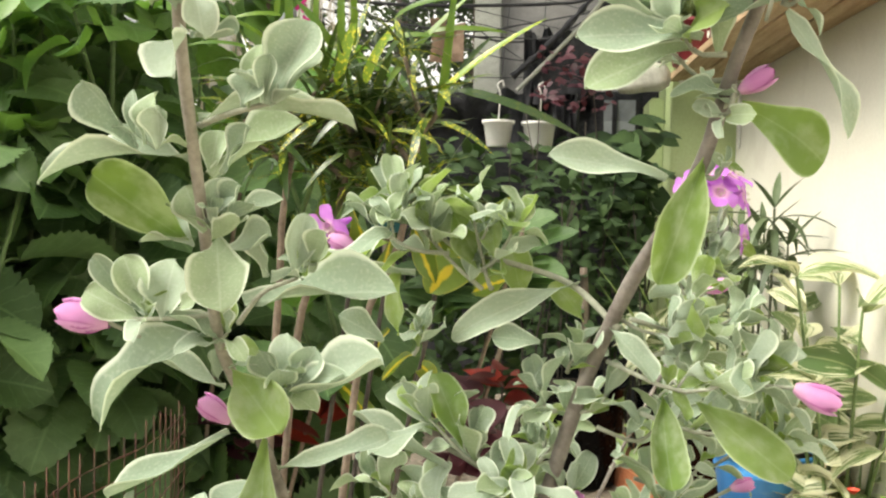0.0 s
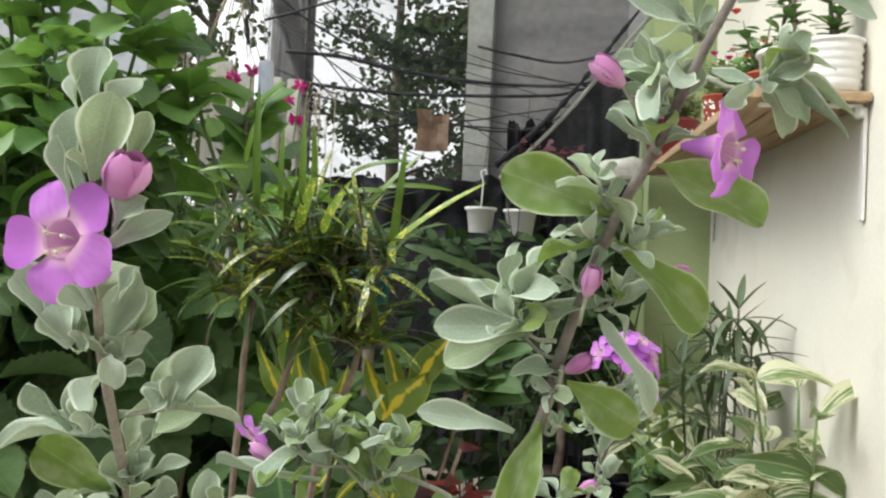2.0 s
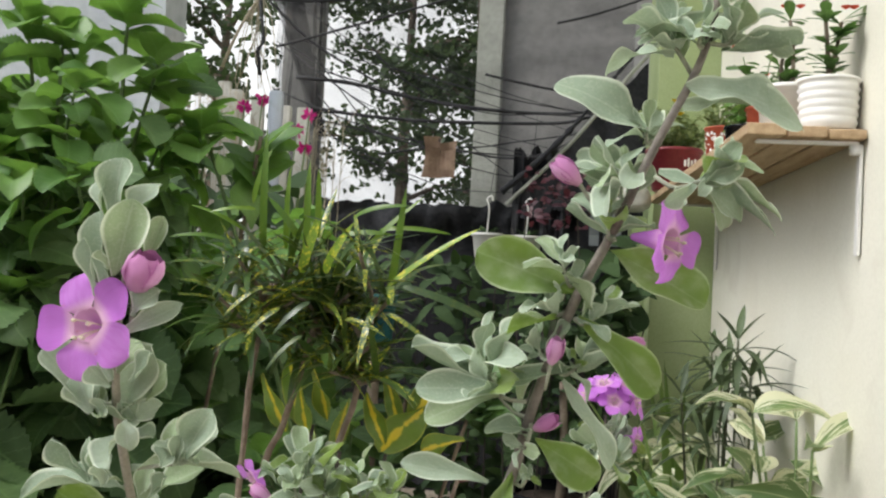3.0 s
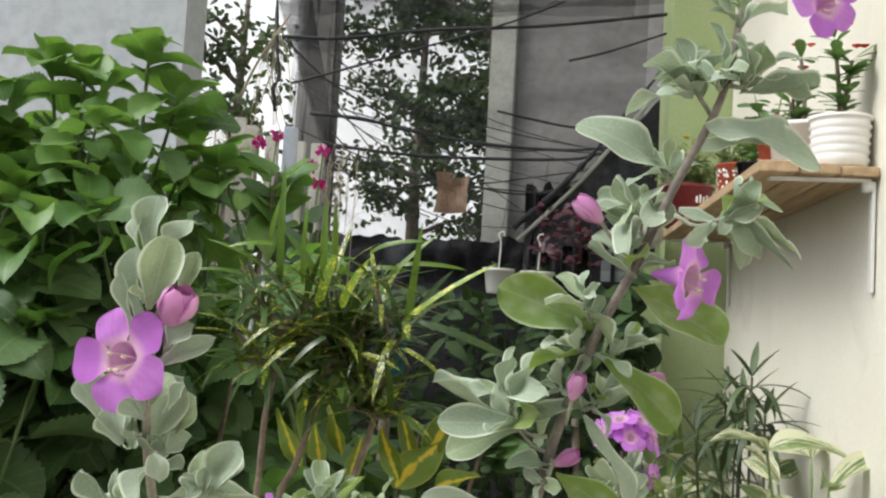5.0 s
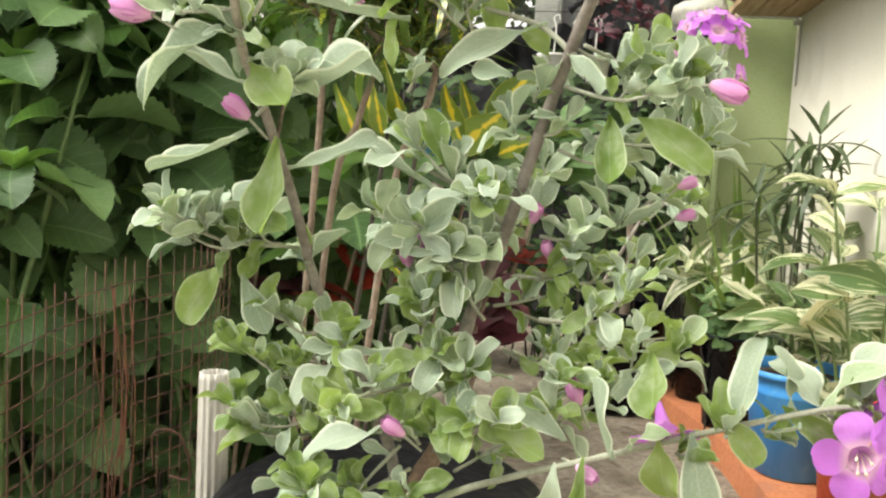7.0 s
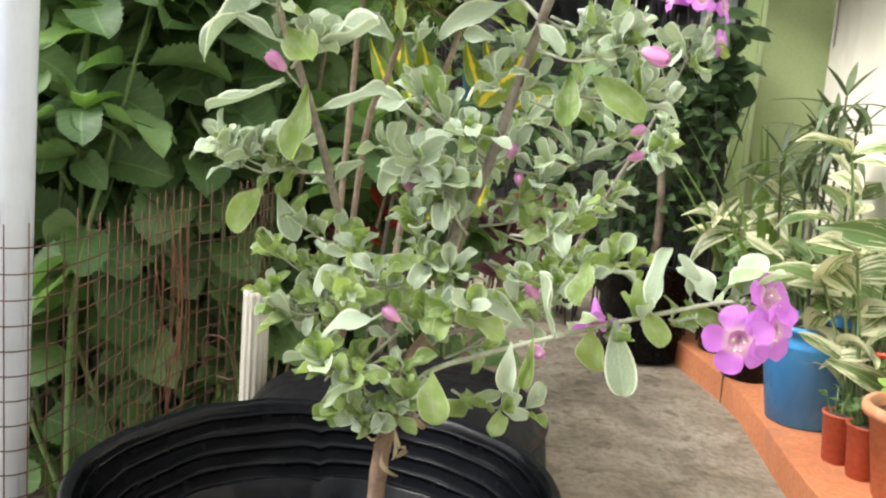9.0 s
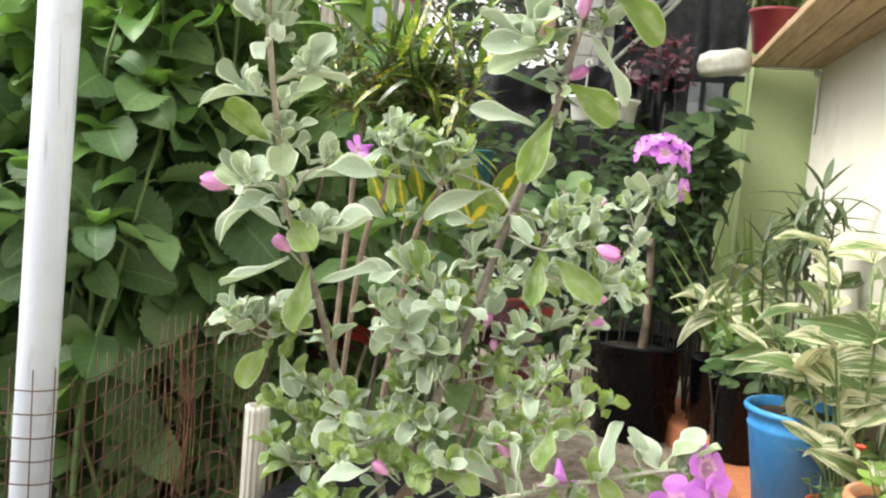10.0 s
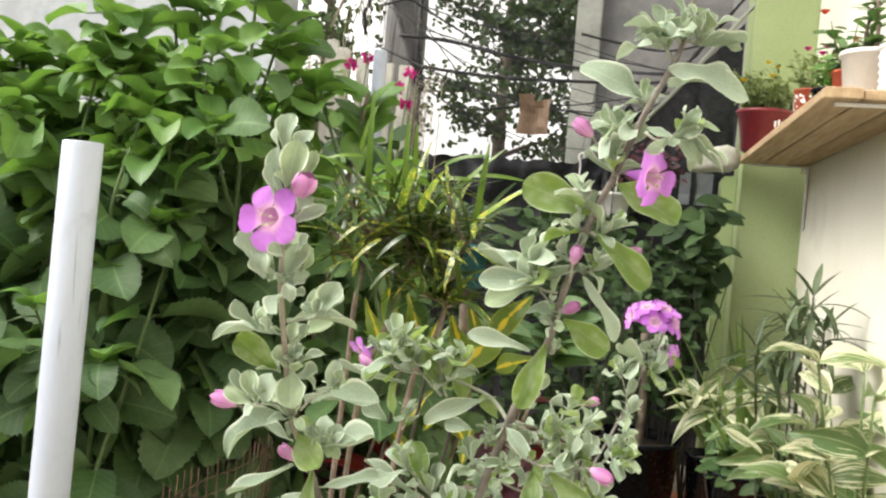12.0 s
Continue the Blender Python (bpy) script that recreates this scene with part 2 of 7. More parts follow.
# dark green leaf, lowered further so that its colour carries some rear shade
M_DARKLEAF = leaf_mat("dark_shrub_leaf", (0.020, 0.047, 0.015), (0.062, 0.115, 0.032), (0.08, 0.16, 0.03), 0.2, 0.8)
M_TREELEAF = leaf_mat("tree_leaf", (0.025, 0.05, 0.02), (0.08, 0.12, 0.05), (0.14, 0.22, 0.05), 0.3, 0.5)
M_DRY = leaf_mat("dry_straw", (0.35, 0.30, 0.20), (0.55, 0.50, 0.38), (0.6, 0.55, 0.4), 0.2, 0.8)
M_FUCHSIA = leaf_mat("fuchsia_flower", (0.55, 0.01, 0.22), (0.8, 0.03, 0.36), (0.9, 0.05, 0.4), 0.25, 0.6)
M_YELLOW = leaf_mat("yellow_flower", (0.75, 0.5, 0.01), (0.85, 0.65, 0.03), (0.9, 0.7, 0.05), 0.2, 0.6)
M_CORAL = leaf_mat("coral_flower", (0.65, 0.05, 0.03), (0.8, 0.12, 0.06), (0.9, 0.2, 0.1), 0.2, 0.6)
M_CROTONBARK = plain("croton_bark", (0.12, 0.09, 0.065), (0.26, 0.20, 0.15), 40, 0.9, relief=0.7, dist=0.002, fine=200)
M_DARKBARK = plain("dark_bark", (0.03, 0.025, 0.02), (0.08, 0.065, 0.05), 25, 0.9, relief=0.6, fine=160)
M_BARK = plain("brown_bark", (0.13, 0.10, 0.075), (0.27, 0.22, 0.17), 25, 0.9, relief=0.8, dist=0.003, fine=160)
M_BLACK = plain("black_plastic", (0.004, 0.0045, 0.006), (0.009, 0.010, 0.013), 12, 0.20, relief=0.12, fine=70, shine=0.14)
M_BAG = plain("black_film", (0.004, 0.004, 0.005), (0.010, 0.010, 0.012), 9, 0.45, relief=0.4, dist=0.006, fine=40, shine=0.08)
M_SOIL = plain("potting_soil", (0.03, 0.02, 0.013), (0.09, 0.065, 0.045), 60, 0.95, relief=1.0, dist=0.006, fine=220)
M_PVC = plain("white_pvc", (0.43, 0.48, 0.58), (0.50, 0.55, 0.64), 9, 0.42, relief=0.05, fine=140, stretch=(4, 4, 0.6), grain=0.10, spots=(0.40, 0.44, 0.51))
def scuffed():
    """Thin grey scratches that run along the pipe."""
    t = M_PVC.node_tree
    b = t.nodes["Principled BSDF"]
    base = b.inputs["Base Color"].links[0].from_socket
    scratch = fac_ramp(t, noise_of(t, 1.0, 3, stretch=(190, 190, 7), distort=0.4), 0.58, 0.66, 0.0, 0.7)
    some = fac_ramp(t, noise_of(t, 9, 3), 0.45, 0.6, 0.0, 1.0)
    t.links.new(mixed(t, sums(t, 'MULTIPLY', scratch, some), base, (0.28, 0.30, 0.34)), b.inputs["Base Color"])


scuffed()
M_RUST = plain("rusty_wire", (0.030, 0.013, 0.009), (0.11, 0.042, 0.022), 60, 0.85, relief=0.6, dist=0.0006, fine=300)
M_CREAMWALL = plain("cream_wall_paint", (0.72, 0.69, 0.58), (0.78, 0.76, 0.66), 2.2, 0.85, relief=0.25, dist=0.003, fine=120, spots=(0.68, 0.65, 0.55), grain=0.12)
M_GREENWALL = plain("pale_green_paint", (0.32, 0.40, 0.18), (0.40, 0.475, 0.25), 2.6, 0.8, relief=0.3, dist=0.003, fine=110, grain=0.15)
M_CONCRETE = plain("weathered_concrete", (0.19, 0.155, 0.115), (0.41, 0.355, 0.28), 7.0, 0.95, relief=1.0, dist=0.010, fine=55, spots=(0.13, 0.10, 0.07), grain=0.5)
M_KERB = plain("terracotta_paint", (0.50, 0.17, 0.075), (0.62, 0.24, 0.11), 5, 0.75, relief=0.4, dist=0.003, fine=90, spots=(0.42, 0.17, 0.09))
M_WOOD = plain("shelf_wood", (0.36, 0.24, 0.13), (0.56, 0.41, 0.25), 7, 0.75, relief=0.5, dist=0.002, fine=60, stretch=(9, 0.7, 9))
M_WHITE = plain("white_enamel", (0.74, 0.73, 0.70), (0.82, 0.81, 0.78), 5, 0.45, relief=0.1, fine=80, grain=0.12)
M_BLUE = plain("blue_plastic", (0.035, 0.25, 0.66), (0.07, 0.34, 0.74), 7, 0.45, relief=0.2, fine=60, stretch=(1, 1, 0.3), spots=(0.13, 0.40, 0.70), grain=0.15)
M_REDPOT = plain("dark_red_plastic", (0.17, 0.016, 0.028), (0.25, 0.03, 0.045), 8, 0.4, fine=90)
M_TERRA = plain("terracotta_pot", (0.50, 0.19, 0.09), (0.62, 0.27, 0.14), 7, 0.8, relief=0.3, fine=90, spots=(0.55, 0.33, 0.22))
M_BRICKRED = plain("brick_red_plastic", (0.36, 0.06, 0.03), (0.46, 0.10, 0.05), 8, 0.5, fine=90)
M_GREYWALL = plain("grey_render", (0.27, 0.266, 0.254), (0.37, 0.362, 0.345), 1.2, 0.9, relief=0.4, dist=0.01, fine=18, spots=(0.34, 0.33, 0.31))
M_PIER = plain("pale_grey_pier", (0.40, 0.42, 0.36), (0.52, 0.53, 0.47), 2.0, 0.9, relief=0.3, dist=0.006, fine=30)
M_PALEWALL = plain("pale_blue_grey_render", (0.40, 0.43, 0.46), (0.50, 0.53, 0.55), 1.6, 0.9, relief=0.3, dist=0.006, fine=30, spots=(0.36, 0.38, 0.40))
M_CARD = plain("brown_cardboard", (0.17, 0.11, 0.075), (0.26, 0.18, 0.125), 12, 0.9, fine=90)
M_CABLE = plain("black_cord", (0.012, 0.012, 0.014), (0.03, 0.03, 0.034), 20, 0.6)
M_CLOTH = plain("black_cloth", (0.010, 0.011, 0.014), (0.03, 0.03, 0.035), 5, 0.9, relief=0.6, dist=0.01, fine=40)
M_FLAKE = plain("flaking_rust", (0.06, 0.021, 0.010), (0.17, 0.058, 0.024), 60, 0.9, relief=0.7, dist=0.0006, fine=300)
M_SACK = plain("dirty_white_cloth", (0.46, 0.46, 0.38), (0.66, 0.66, 0.58), 9, 0.9, relief=0.7, dist=0.006, fine=50, spots=(0.40, 0.42, 0.30))
M_TEAL = plain("teal_plastic", (0.01, 0.10, 0.13), (0.03, 0.17, 0.20), 9, 0.5)
M_GROUND = plain("packed_earth", (0.16, 0.13, 0.10), (0.30, 0.26, 0.21), 0.8, 0.95, relief=0.6, dist=0.02, fine=9)


def net_material():
    m, t, b = mat("black_shade_net", 0.9)
    b.inputs["Base Color"].default_value = (0.02, 0.02, 0.026, 1)
    clear, mx = t.nodes.new("ShaderNodeBsdfTransparent"), t.nodes.new("ShaderNodeMixShader")
    weave = noise_of(t, 1.6, 5, stretch=(1, 1, 2.5), distort=0.8)
    t.links.new(fac_ramp(t, weave, 0.35, 0.75, 0.22, 0.50), mx.inputs[0])
    t.links.new(clear.outputs[0], mx.inputs[1])
    t.links.new(b.outputs[0], mx.inputs[2])
    t.links.new(mx.outputs[0], t.nodes["Material Output"].inputs[0])
    return m


M_NET = net_material()


M_PALEPLANK = plain("pale_plank", (0.50, 0.49, 0.44), (0.66, 0.65, 0.60), 9, 0.8, relief=0.4, fine=70, stretch=(5, 5, 0.6), spots=(0.42, 0.40, 0.35))


# ---- builders ----
def thing(name, at, label, category, group="", kind=""):
    """An Empty at its base, which parents the parts of one thing."""
    e = new(name)
    e.location = at
    e.empty_display_size = 0.02
    return tagged(e, label, category, group, kind)


def under(ob, parent):
    if parent is not None:
        ob.parent = parent
        ob.matrix_parent_inverse = Matrix.Translation(parent_place(parent)).inverted()
    return ob


def parent_place(p):
    """Where a parent's own origin lies; parts of parts sit at the place of their thing."""
    return Vector(p.location)


def mesh_of(name, verts, faces, material, uvs=None, smooth=True):
    me = bpy.data.meshes.new(name)
    me.from_pydata([tuple(v) for v in verts], [], faces)
    if uvs is not None:
        layer = me.uv_layers.new(name="UVMap")
        idx = np.empty(len(me.loops), dtype=np.int32)
        me.loops.foreach_get("vertex_index", idx)
        layer.data.foreach_set("uv", np.asarray(uvs, dtype=np.float32)[idx].ravel())
    if smooth:
        me.polygons.foreach_set("use_smooth", [True] * len(me.polygons))
    me.materials.append(material)
    me.update()
    return me


def part(name, bm, material, parent, label="", smooth=False):
    """Links a bmesh as ONE mesh object under a thing or under a part."""
    me = bpy.data.meshes.new(name)
    bmesh.ops.recalc_face_normals(bm, faces=bm.faces)
    bm.to_mesh(me)
    bm.free()
    if smooth:
        me.polygons.foreach_set("use_smooth", [True] * len(me.polygons))
    me.materials.append(material)
    ob = new(name, me)
    under(ob, parent)
    return tagged(ob, label)


def add_box(bm, x0, x1, y0, y1, z0, z1, bevel=0.0):
    r = bmesh.ops.create_cube(bm, size=1.0)
    bmesh.ops.transform(bm, verts=r["verts"], matrix=Matrix.LocRotScale(((x0 + x1) / 2, (y0 + y1) / 2, (z0 + z1) / 2), None, (x1 - x0, y1 - y0, z1 - z0)))
    if bevel:
        edges = list({e for v in r["verts"] for e in v.link_edges})
        bmesh.ops.bevel(bm, geom=edges, offset=bevel, segments=2, affect='EDGES')
    return bm


def box(x0, x1, y0, y1, z0, z1, bevel=0.0):
    return add_box(bmesh.new(), x0, x1, y0, y1, z0, z1, bevel)


def curve_points(points, steps):
    """A smooth line through the points (Catmull-Rom)."""
    p = [Vector(q) for q in points]
    p = [2 * p[0] - p[1]] + p + [2 * p[-1] - p[-2]]
    out = []
    for i in range(1, len(p) - 2):
        for k in range(steps):
            s = k / steps
            a, b, c, d = p[i - 1], p[i], p[i + 1], p[i + 2]
            out.append(0.5 * (2 * b + (c - a) * s + (2 * a - 5 * b + 4 * c - d) * s * s + (3 * b - a - 3 * c + d) * s ** 3))
    return out + [p[-2]]


def tube_data(points, r0, r1, sides=8, knots=0.0):
    verts, faces = [], []
    n = len(points)
    side = Vector((1, 0, 0.13))
    for i, q in enumerate(points):
        d = (points[min(i + 1, n - 1)] - points[max(i - 1, 0)]).normalized()
        side = (side - d * side.dot(d)).normalized()
        other = d.cross(side)
        r = r0 + (r1 - r0) * i / max(n - 1, 1)
        r *= 1 + knots * noise.noise(q * 140)
        for k in range(sides):
            a = 2 * math.pi * k / sides
            verts.append(q + (side * math.cos(a) + other * math.sin(a)) * r)
    for i in range(n - 1):
        for k in range(sides):
            k2 = (k + 1) % sides
            faces.append((i * sides + k, i * sides + k2, (i + 1) * sides + k2, (i + 1) * sides + k))
    faces.append(tuple(range(sides))[::-1])
    faces.append(tuple(range((n - 1) * sides, n * sides)))
    return verts, faces


def tube(name, points, r0, r1, material, parent, sides=8, steps=5, knots=0.0, label=""):
    v, f = tube_data(curve_points(points, steps), r0, r1, sides, knots)
    ob = new(name, mesh_of(name, v, f, material))
    under(ob, parent)
    return tagged(ob, label)


def lathe(profile, sides=32, wobble=0.0, centre=(0, 0, 0), ribs=0, rib=0.0):
    """A bmesh turned about z from rows of (radius, height)."""
    bm = bmesh.new()
    rings = []
    for r, z in profile:
        ring = []
        for k in range(sides):
            a = 2 * math.pi * k / sides
            q = r * (1 + wobble * noise.noise(Vector((math.cos(a) * 1.5, math.sin(a) * 1.5, z * 6))))
            if ribs:
                q += rib * math.cos(a * ribs)
            ring.append(bm.verts.new((centre[0] + q * math.cos(a), centre[1] + q * math.sin(a), centre[2] + z)))
        rings.append(ring)
    for lo, hi in zip(rings, rings[1:]):
        for k in range(sides):
            bm.faces.new((lo[k], lo[(k + 1) % sides], hi[(k + 1) % sides], hi[k]))
    bm.faces.new(rings[0][::-1])
    bm.faces.new(rings[-1])
    return bm


def pot(name, at, r_top, r_base, h, material, label, fill=0.03, rim=0.008, ribs=(), soil=True, category="pot", wobble=0.0, group=""):
    """A turned pot with a rolled rim and thickness, and its soil."""
    t = thing(name, at, label, category, group)
    prof = [(r_base * 0.9, 0.0), (r_base, 0.004)]
    for z in ribs:
        r = r_base + (r_top - r_base) * z
        prof += [(r, h * z - 0.006), (r + 0.004, h * z), (r, h * z + 0.006)]
    edge = h - rim * 2.2
    prof += [(r_base + (r_top - r_base) * edge / h, edge), (r_top + rim * 0.75, edge + 0.002), (r_top + rim, h - rim), (r_top + rim * 0.6, h), (r_top - 0.004, h - 0.001), (r_top - 0.008, h - fill), (r_base * 0.8, 0.012)]
    part("body", lathe(prof, 40, wobble, at), material, t, smooth=True)
    if soil:
        part("soil", lathe([(r_top * 0.93, h - fill - 0.004), (r_top * 0.93, h - fill + 0.004), (r_top * 0.5, h - fill + 0.012), (0.004, h - fill + 0.010)], 24, 0.03, at), M_SOIL, t, "dark crumbly potting soil", smooth=True)
    return t


random.seed(5)


# leaf outlines: half the width at v along the leaf
OUTLINES = {
    "obovate": lambda v: 0.05 + 0.95 * (math.sin(math.pi / 2 * v / 0.66) ** 1.25 if v < 0.66 else (1 - ((v - 0.66) / 0.34) ** 2.5) ** 0.55),
    "ovate": lambda v: (math.sin(math.pi * v ** 0.72) ** 0.58) * (1 - 0.10 * v),
    "heart": lambda v: (0.55 + 0.45 * math.sin(math.pi / 2 * v / 0.34)) * min(1.0, 0.2 + v * 14) if v < 0.34 else max(0.0, math.cos(math.pi / 2 * ((v - 0.34) / 0.66) ** 1.9)) ** 0.62,
    "lance": lambda v: (math.sin(math.pi * v ** 0.8) ** 0.85),
    "strap": lambda v: min(1.0, v * 6 + 0.35) * (1 - v ** 5) ** 0.9,
    "lobe": lambda v: (0.46 + 0.54 * math.sin(math.pi / 2 * v / 0.58) if v < 0.58 else max(0.0, 1 - ((v - 0.58) / 0.42) ** 2.2) ** 0.52),
    "petal": lambda v: (0.30 + 0.70 * math.sin(math.pi / 2 * v / 0.6) if v < 0.6 else (1 - ((v - 0.6) / 0.4) ** 2.4) ** 0.55),
}


def leaf_shape(outline, long=8, wide=4, bend=0.2, cup=0.15, wavy=0.0, scallops=0, seed=0, stalk=0.0, twist=0.0):
    """Verts, faces and uvs of a leaf of length 1 and half width 1 along +y, its face to +z."""
    rnd = random.Random(seed)
    f = OUTLINES[outline]
    verts, uvs, faces = [], [], []
    ph = rnd.uniform(0, 6)
    for i in range(long + 1):
        v = 1 - (1 - i / long) ** 1.6 if outline in ("obovate", "petal", "lobe") else i / long
        ang = bend * v
        y = math.sin(ang) / bend if abs(bend) > 1e-4 else v
        z = -(1 - math.cos(ang)) / bend if abs(bend) > 1e-4 else 0
        h = max(f(v), 0.015)
        if scallops:
            h *= 1 + 0.07 * math.cos(v * scallops * 2 * math.pi)
        tw = twist * v
        for k in range(wide + 1):
            u = k / wide * 2 - 1
            dz = cup * (0.45 * u * u + 0.5 * abs(u)) * h + wavy * abs(u) * math.sin(v * 9 + ph + (2.2 if u > 0 else 0)) - 0.06 * cup * (1 - abs(u))
            x = u * h
            verts.append((x * math.cos(tw) - dz * math.sin(tw), y, z, x * math.sin(tw) + dz * math.cos(tw)))
            uvs.append(((u + 1) / 2, v))
    for i in range(long):
        for k in range(wide):
            a = i * (wide + 1) + k
            faces.append((a, a + 1, a + wide + 2, a + wide + 1))
    return verts, faces, uvs


class Foliage:
    """Gathers leaves of one kind; the first become parts that share meshes, the rest one joined part."""

    def __init__(self, name, material, length, half, shapes, parent, singles=300, rest="foliage", rest_label=""):
        self.name, self.parent, self.singles, self.rest, self.rest_label = name, parent, singles, rest, rest_label
        self.material, self.length, self.half, self.todo = material, length, half, []
        self.shapes, self.meshes = [], []
        for verts, faces, uvs in shapes:
            # across scales with the half width, along and lift with the length
            pts = np.array([(x * half, y * length, z * length + dz * half) for x, y, z, dz in verts])
            self.shapes.append((pts, faces, uvs))
            self.meshes.append(mesh_of(name, pts, faces, material, uvs))

    def add(self, base, along, up, long=1.0, wide=1.0, which=None, first=False):
        """A leaf at base that points along, its face towards up."""
        d = Vector(along).normalized()
        u = Vector(up)
        u = u - d * u.dot(d)
        if u.length < 1e-4:
            u = d.orthogonal()
        u.normalize()
        s = d.cross(u)
        m = Matrix((s, d, u)).transposed().to_4x4()
        m = Matrix.Translation(base) @ m @ Matrix.Diagonal((wide, long, (long + wide) / 2, 1))
        row = (which if which is not None else random.randrange(len(self.shapes)), m)
        self.todo.insert(0, row) if first else self.todo.append(row)

    def finish(self):
        for which, m in self.todo[: self.singles]:
            ob = new(self.name, self.meshes[which])
            ob.matrix_basis = m
            under(ob, self.parent)
        rest = self.todo[self.singles:]
        if rest:
            verts, faces, uvs, n = [], [], [], 0
            for which, m in rest:
                pts, fs, uv = self.shapes[which]
                mm = np.array(m)
                verts.append(pts @ mm[:3, :3].T + mm[:3, 3])
                faces += [tuple(i + n for i in f) for f in fs]
                uvs.append(uv)
                n += len(pts)
            ob = new(self.rest, mesh_of(self.rest, np.concatenate(verts), faces, self.material, np.concatenate(uvs)))
            under(ob, self.parent)
            tagged(ob, self.rest_label, kind="stuff")


def away(rnd, lo=-1.0, hi=1.0):
    return Vector((rnd.gauss(0, 1), rnd.gauss(0, 1), rnd.uniform(lo, hi))).normalized()


# ---- the setting ----
FLOOR, LEDGE = 0.15, 0.23


def wall_x(y):
    """Face of the cream wall."""
    return 0.81 - 0.04 * (y - 1.95)


def structure(name, bm, material, label, category, smooth=False):
    return tagged(part(name, bm, material, None, smooth=smooth), label, category, kind="structure")


def prism(outline, z0, z1, bevel=0.0):
    bm = bmesh.new()
    lo = [bm.verts.new((x, y, z0)) for x, y in outline]
    hi = [bm.verts.new((x, y, z1)) for x, y in outline]
    n = len(outline)
    for k in range(n):
        bm.faces.new((lo[k], lo[(k + 1) % n], hi[(k + 1) % n], hi[k]))
    bm.faces.new(lo[::-1])
    top = bm.faces.new(hi)
    if bevel:
        bmesh.ops.bevel(bm, geom=list(top.edges), offset=bevel, segments=3, affect='EDGES')
    return bm


def ground_sheet():
    bm = bmesh.new()
    bmesh.ops.create_grid(bm, x_segments=60, y_segments=60, size=150)
    for v in bm.verts:
        v.co.z = FLOOR - 0.06 + 0.02 * noise.noise(v.co * 0.2)
    return structure("ground", bm, M_GROUND, "bare packed earth round the yard", "ground", True)


def yard_floor():
    bm = bmesh.new()
    bmesh.ops.create_grid(bm, x_segments=90, y_segments=110, size=1.0)
    for v in bm.verts:
        v.co = Vector((v.co.x * 1.9 - 0.6, v.co.y * 3.4 + 1.4, 0))
        v.co.z = FLOOR + 0.006 * noise.noise(v.co * 2.2) + 0.003 * noise.noise(v.co * 9)
    return structure("floor", bm, M_CONCRETE, "rough stained grey-brown concrete yard floor", "floor", True)


ground_sheet()
yard_floor()
ledge_line = [(0.22, 3.46), (0.33, 3.10), (0.49, 2.62), (0.545, 2.30), (0.58, 2.05), (0.625, 1.80), (0.69, 1.50), (0.76, 1.2)]
smooth_line = [(p.x, p.y) for p in curve_points([(x, y, 0) for x, y in ledge_line], 5)]
structure("kerb", prism(smooth_line + [(0.87, 1.2), (0.73, 3.46)], FLOOR - 0.02, LEDGE, 0.012), M_KERB, "worn terracotta-painted raised kerb along the wall", "kerb")
structure("wall_right", prism([(wall_x(-3), -3.0), (wall_x(-3) + 0.2, -3.0), (wall_x(3.47) + 0.2, 3.47), (wall_x(3.47), 3.47)], FLOOR - 0.1, 3.1), M_CREAMWALL, "cream-painted rendered house wall", "wall")
structure("column", prism([(0.525, 3.475), (0.95, 3.475), (0.95, 3.95), (0.525, 3.95)], FLOOR - 0.1, 3.1, 0.01), M_GREENWALL, "pale green painted square column", "column")
structure("wall_corner", prism([(0.465, 3.70), (0.522, 3.70), (0.522, 3.95), (0.465, 3.95)], FLOOR - 0.1, 1.47, 0.01), M_GREENWALL, "pale green painted wall return", "wall")
# slab out of view, added only to shade the upper wall and column
structure("roof_eave", box(0.66, 1.4, 0.9, 4.2, 3.10, 3.18, 0.01), M_GREYWALL, "unseen grey slab above the house wall, added to shade it", "roof")
structure("wall_left", prism([(-3.0, 2.3), (-0.80, 2.137), (-0.80, 2.257), (-3.0, 2.42)], FLOOR - 0.1, 2.05), M_PALEWALL, "pale blue-grey rendered garden wall", "wall")
structure("wall_rear", prism([(-2.6, 4.45), (0.55, 4.45), (0.55, 4.55), (-2.6, 4.55)], FLOOR - 0.1, 1.36), M_CLOTH, "low rear fence hung with black cloth", "fence")


def drape(name, x0, x1, z0, z1, y, material, label, fold=0.05, seed=0, cols=60, rows=30, sag=0.0, parent=None):
    bm = bmesh.new()
    grid = []
    for i in range(rows + 1):
        row = []
        for k in range(cols + 1):
            s, h = k / cols, i / rows
            p = Vector((x0 + (x1 - x0) * s, y, z0 + (z1 - z0) * h - sag * math.sin(math.pi * s) * h))
            p.y += fold * (noise.noise(Vector((s * 9 + seed, h * 1.5, seed))) + 0.4 * noise.noise(Vector((s * 25, h * 4, seed))))
            p.z += h * (0.05 * noise.noise(Vector((s * 6, h, seed + 7))) + 0.03 * noise.noise(Vector((s * 21, h * 2, seed + 3))))
            row.append(bm.verts.new(p))
        grid.append(row)
    for a, b in zip(grid, grid[1:]):
        for k in range(cols):
            bm.faces.new((a[k], a[k + 1], b[k + 1], b[k]))
    return part(name, bm, material, parent, label, smooth=True)


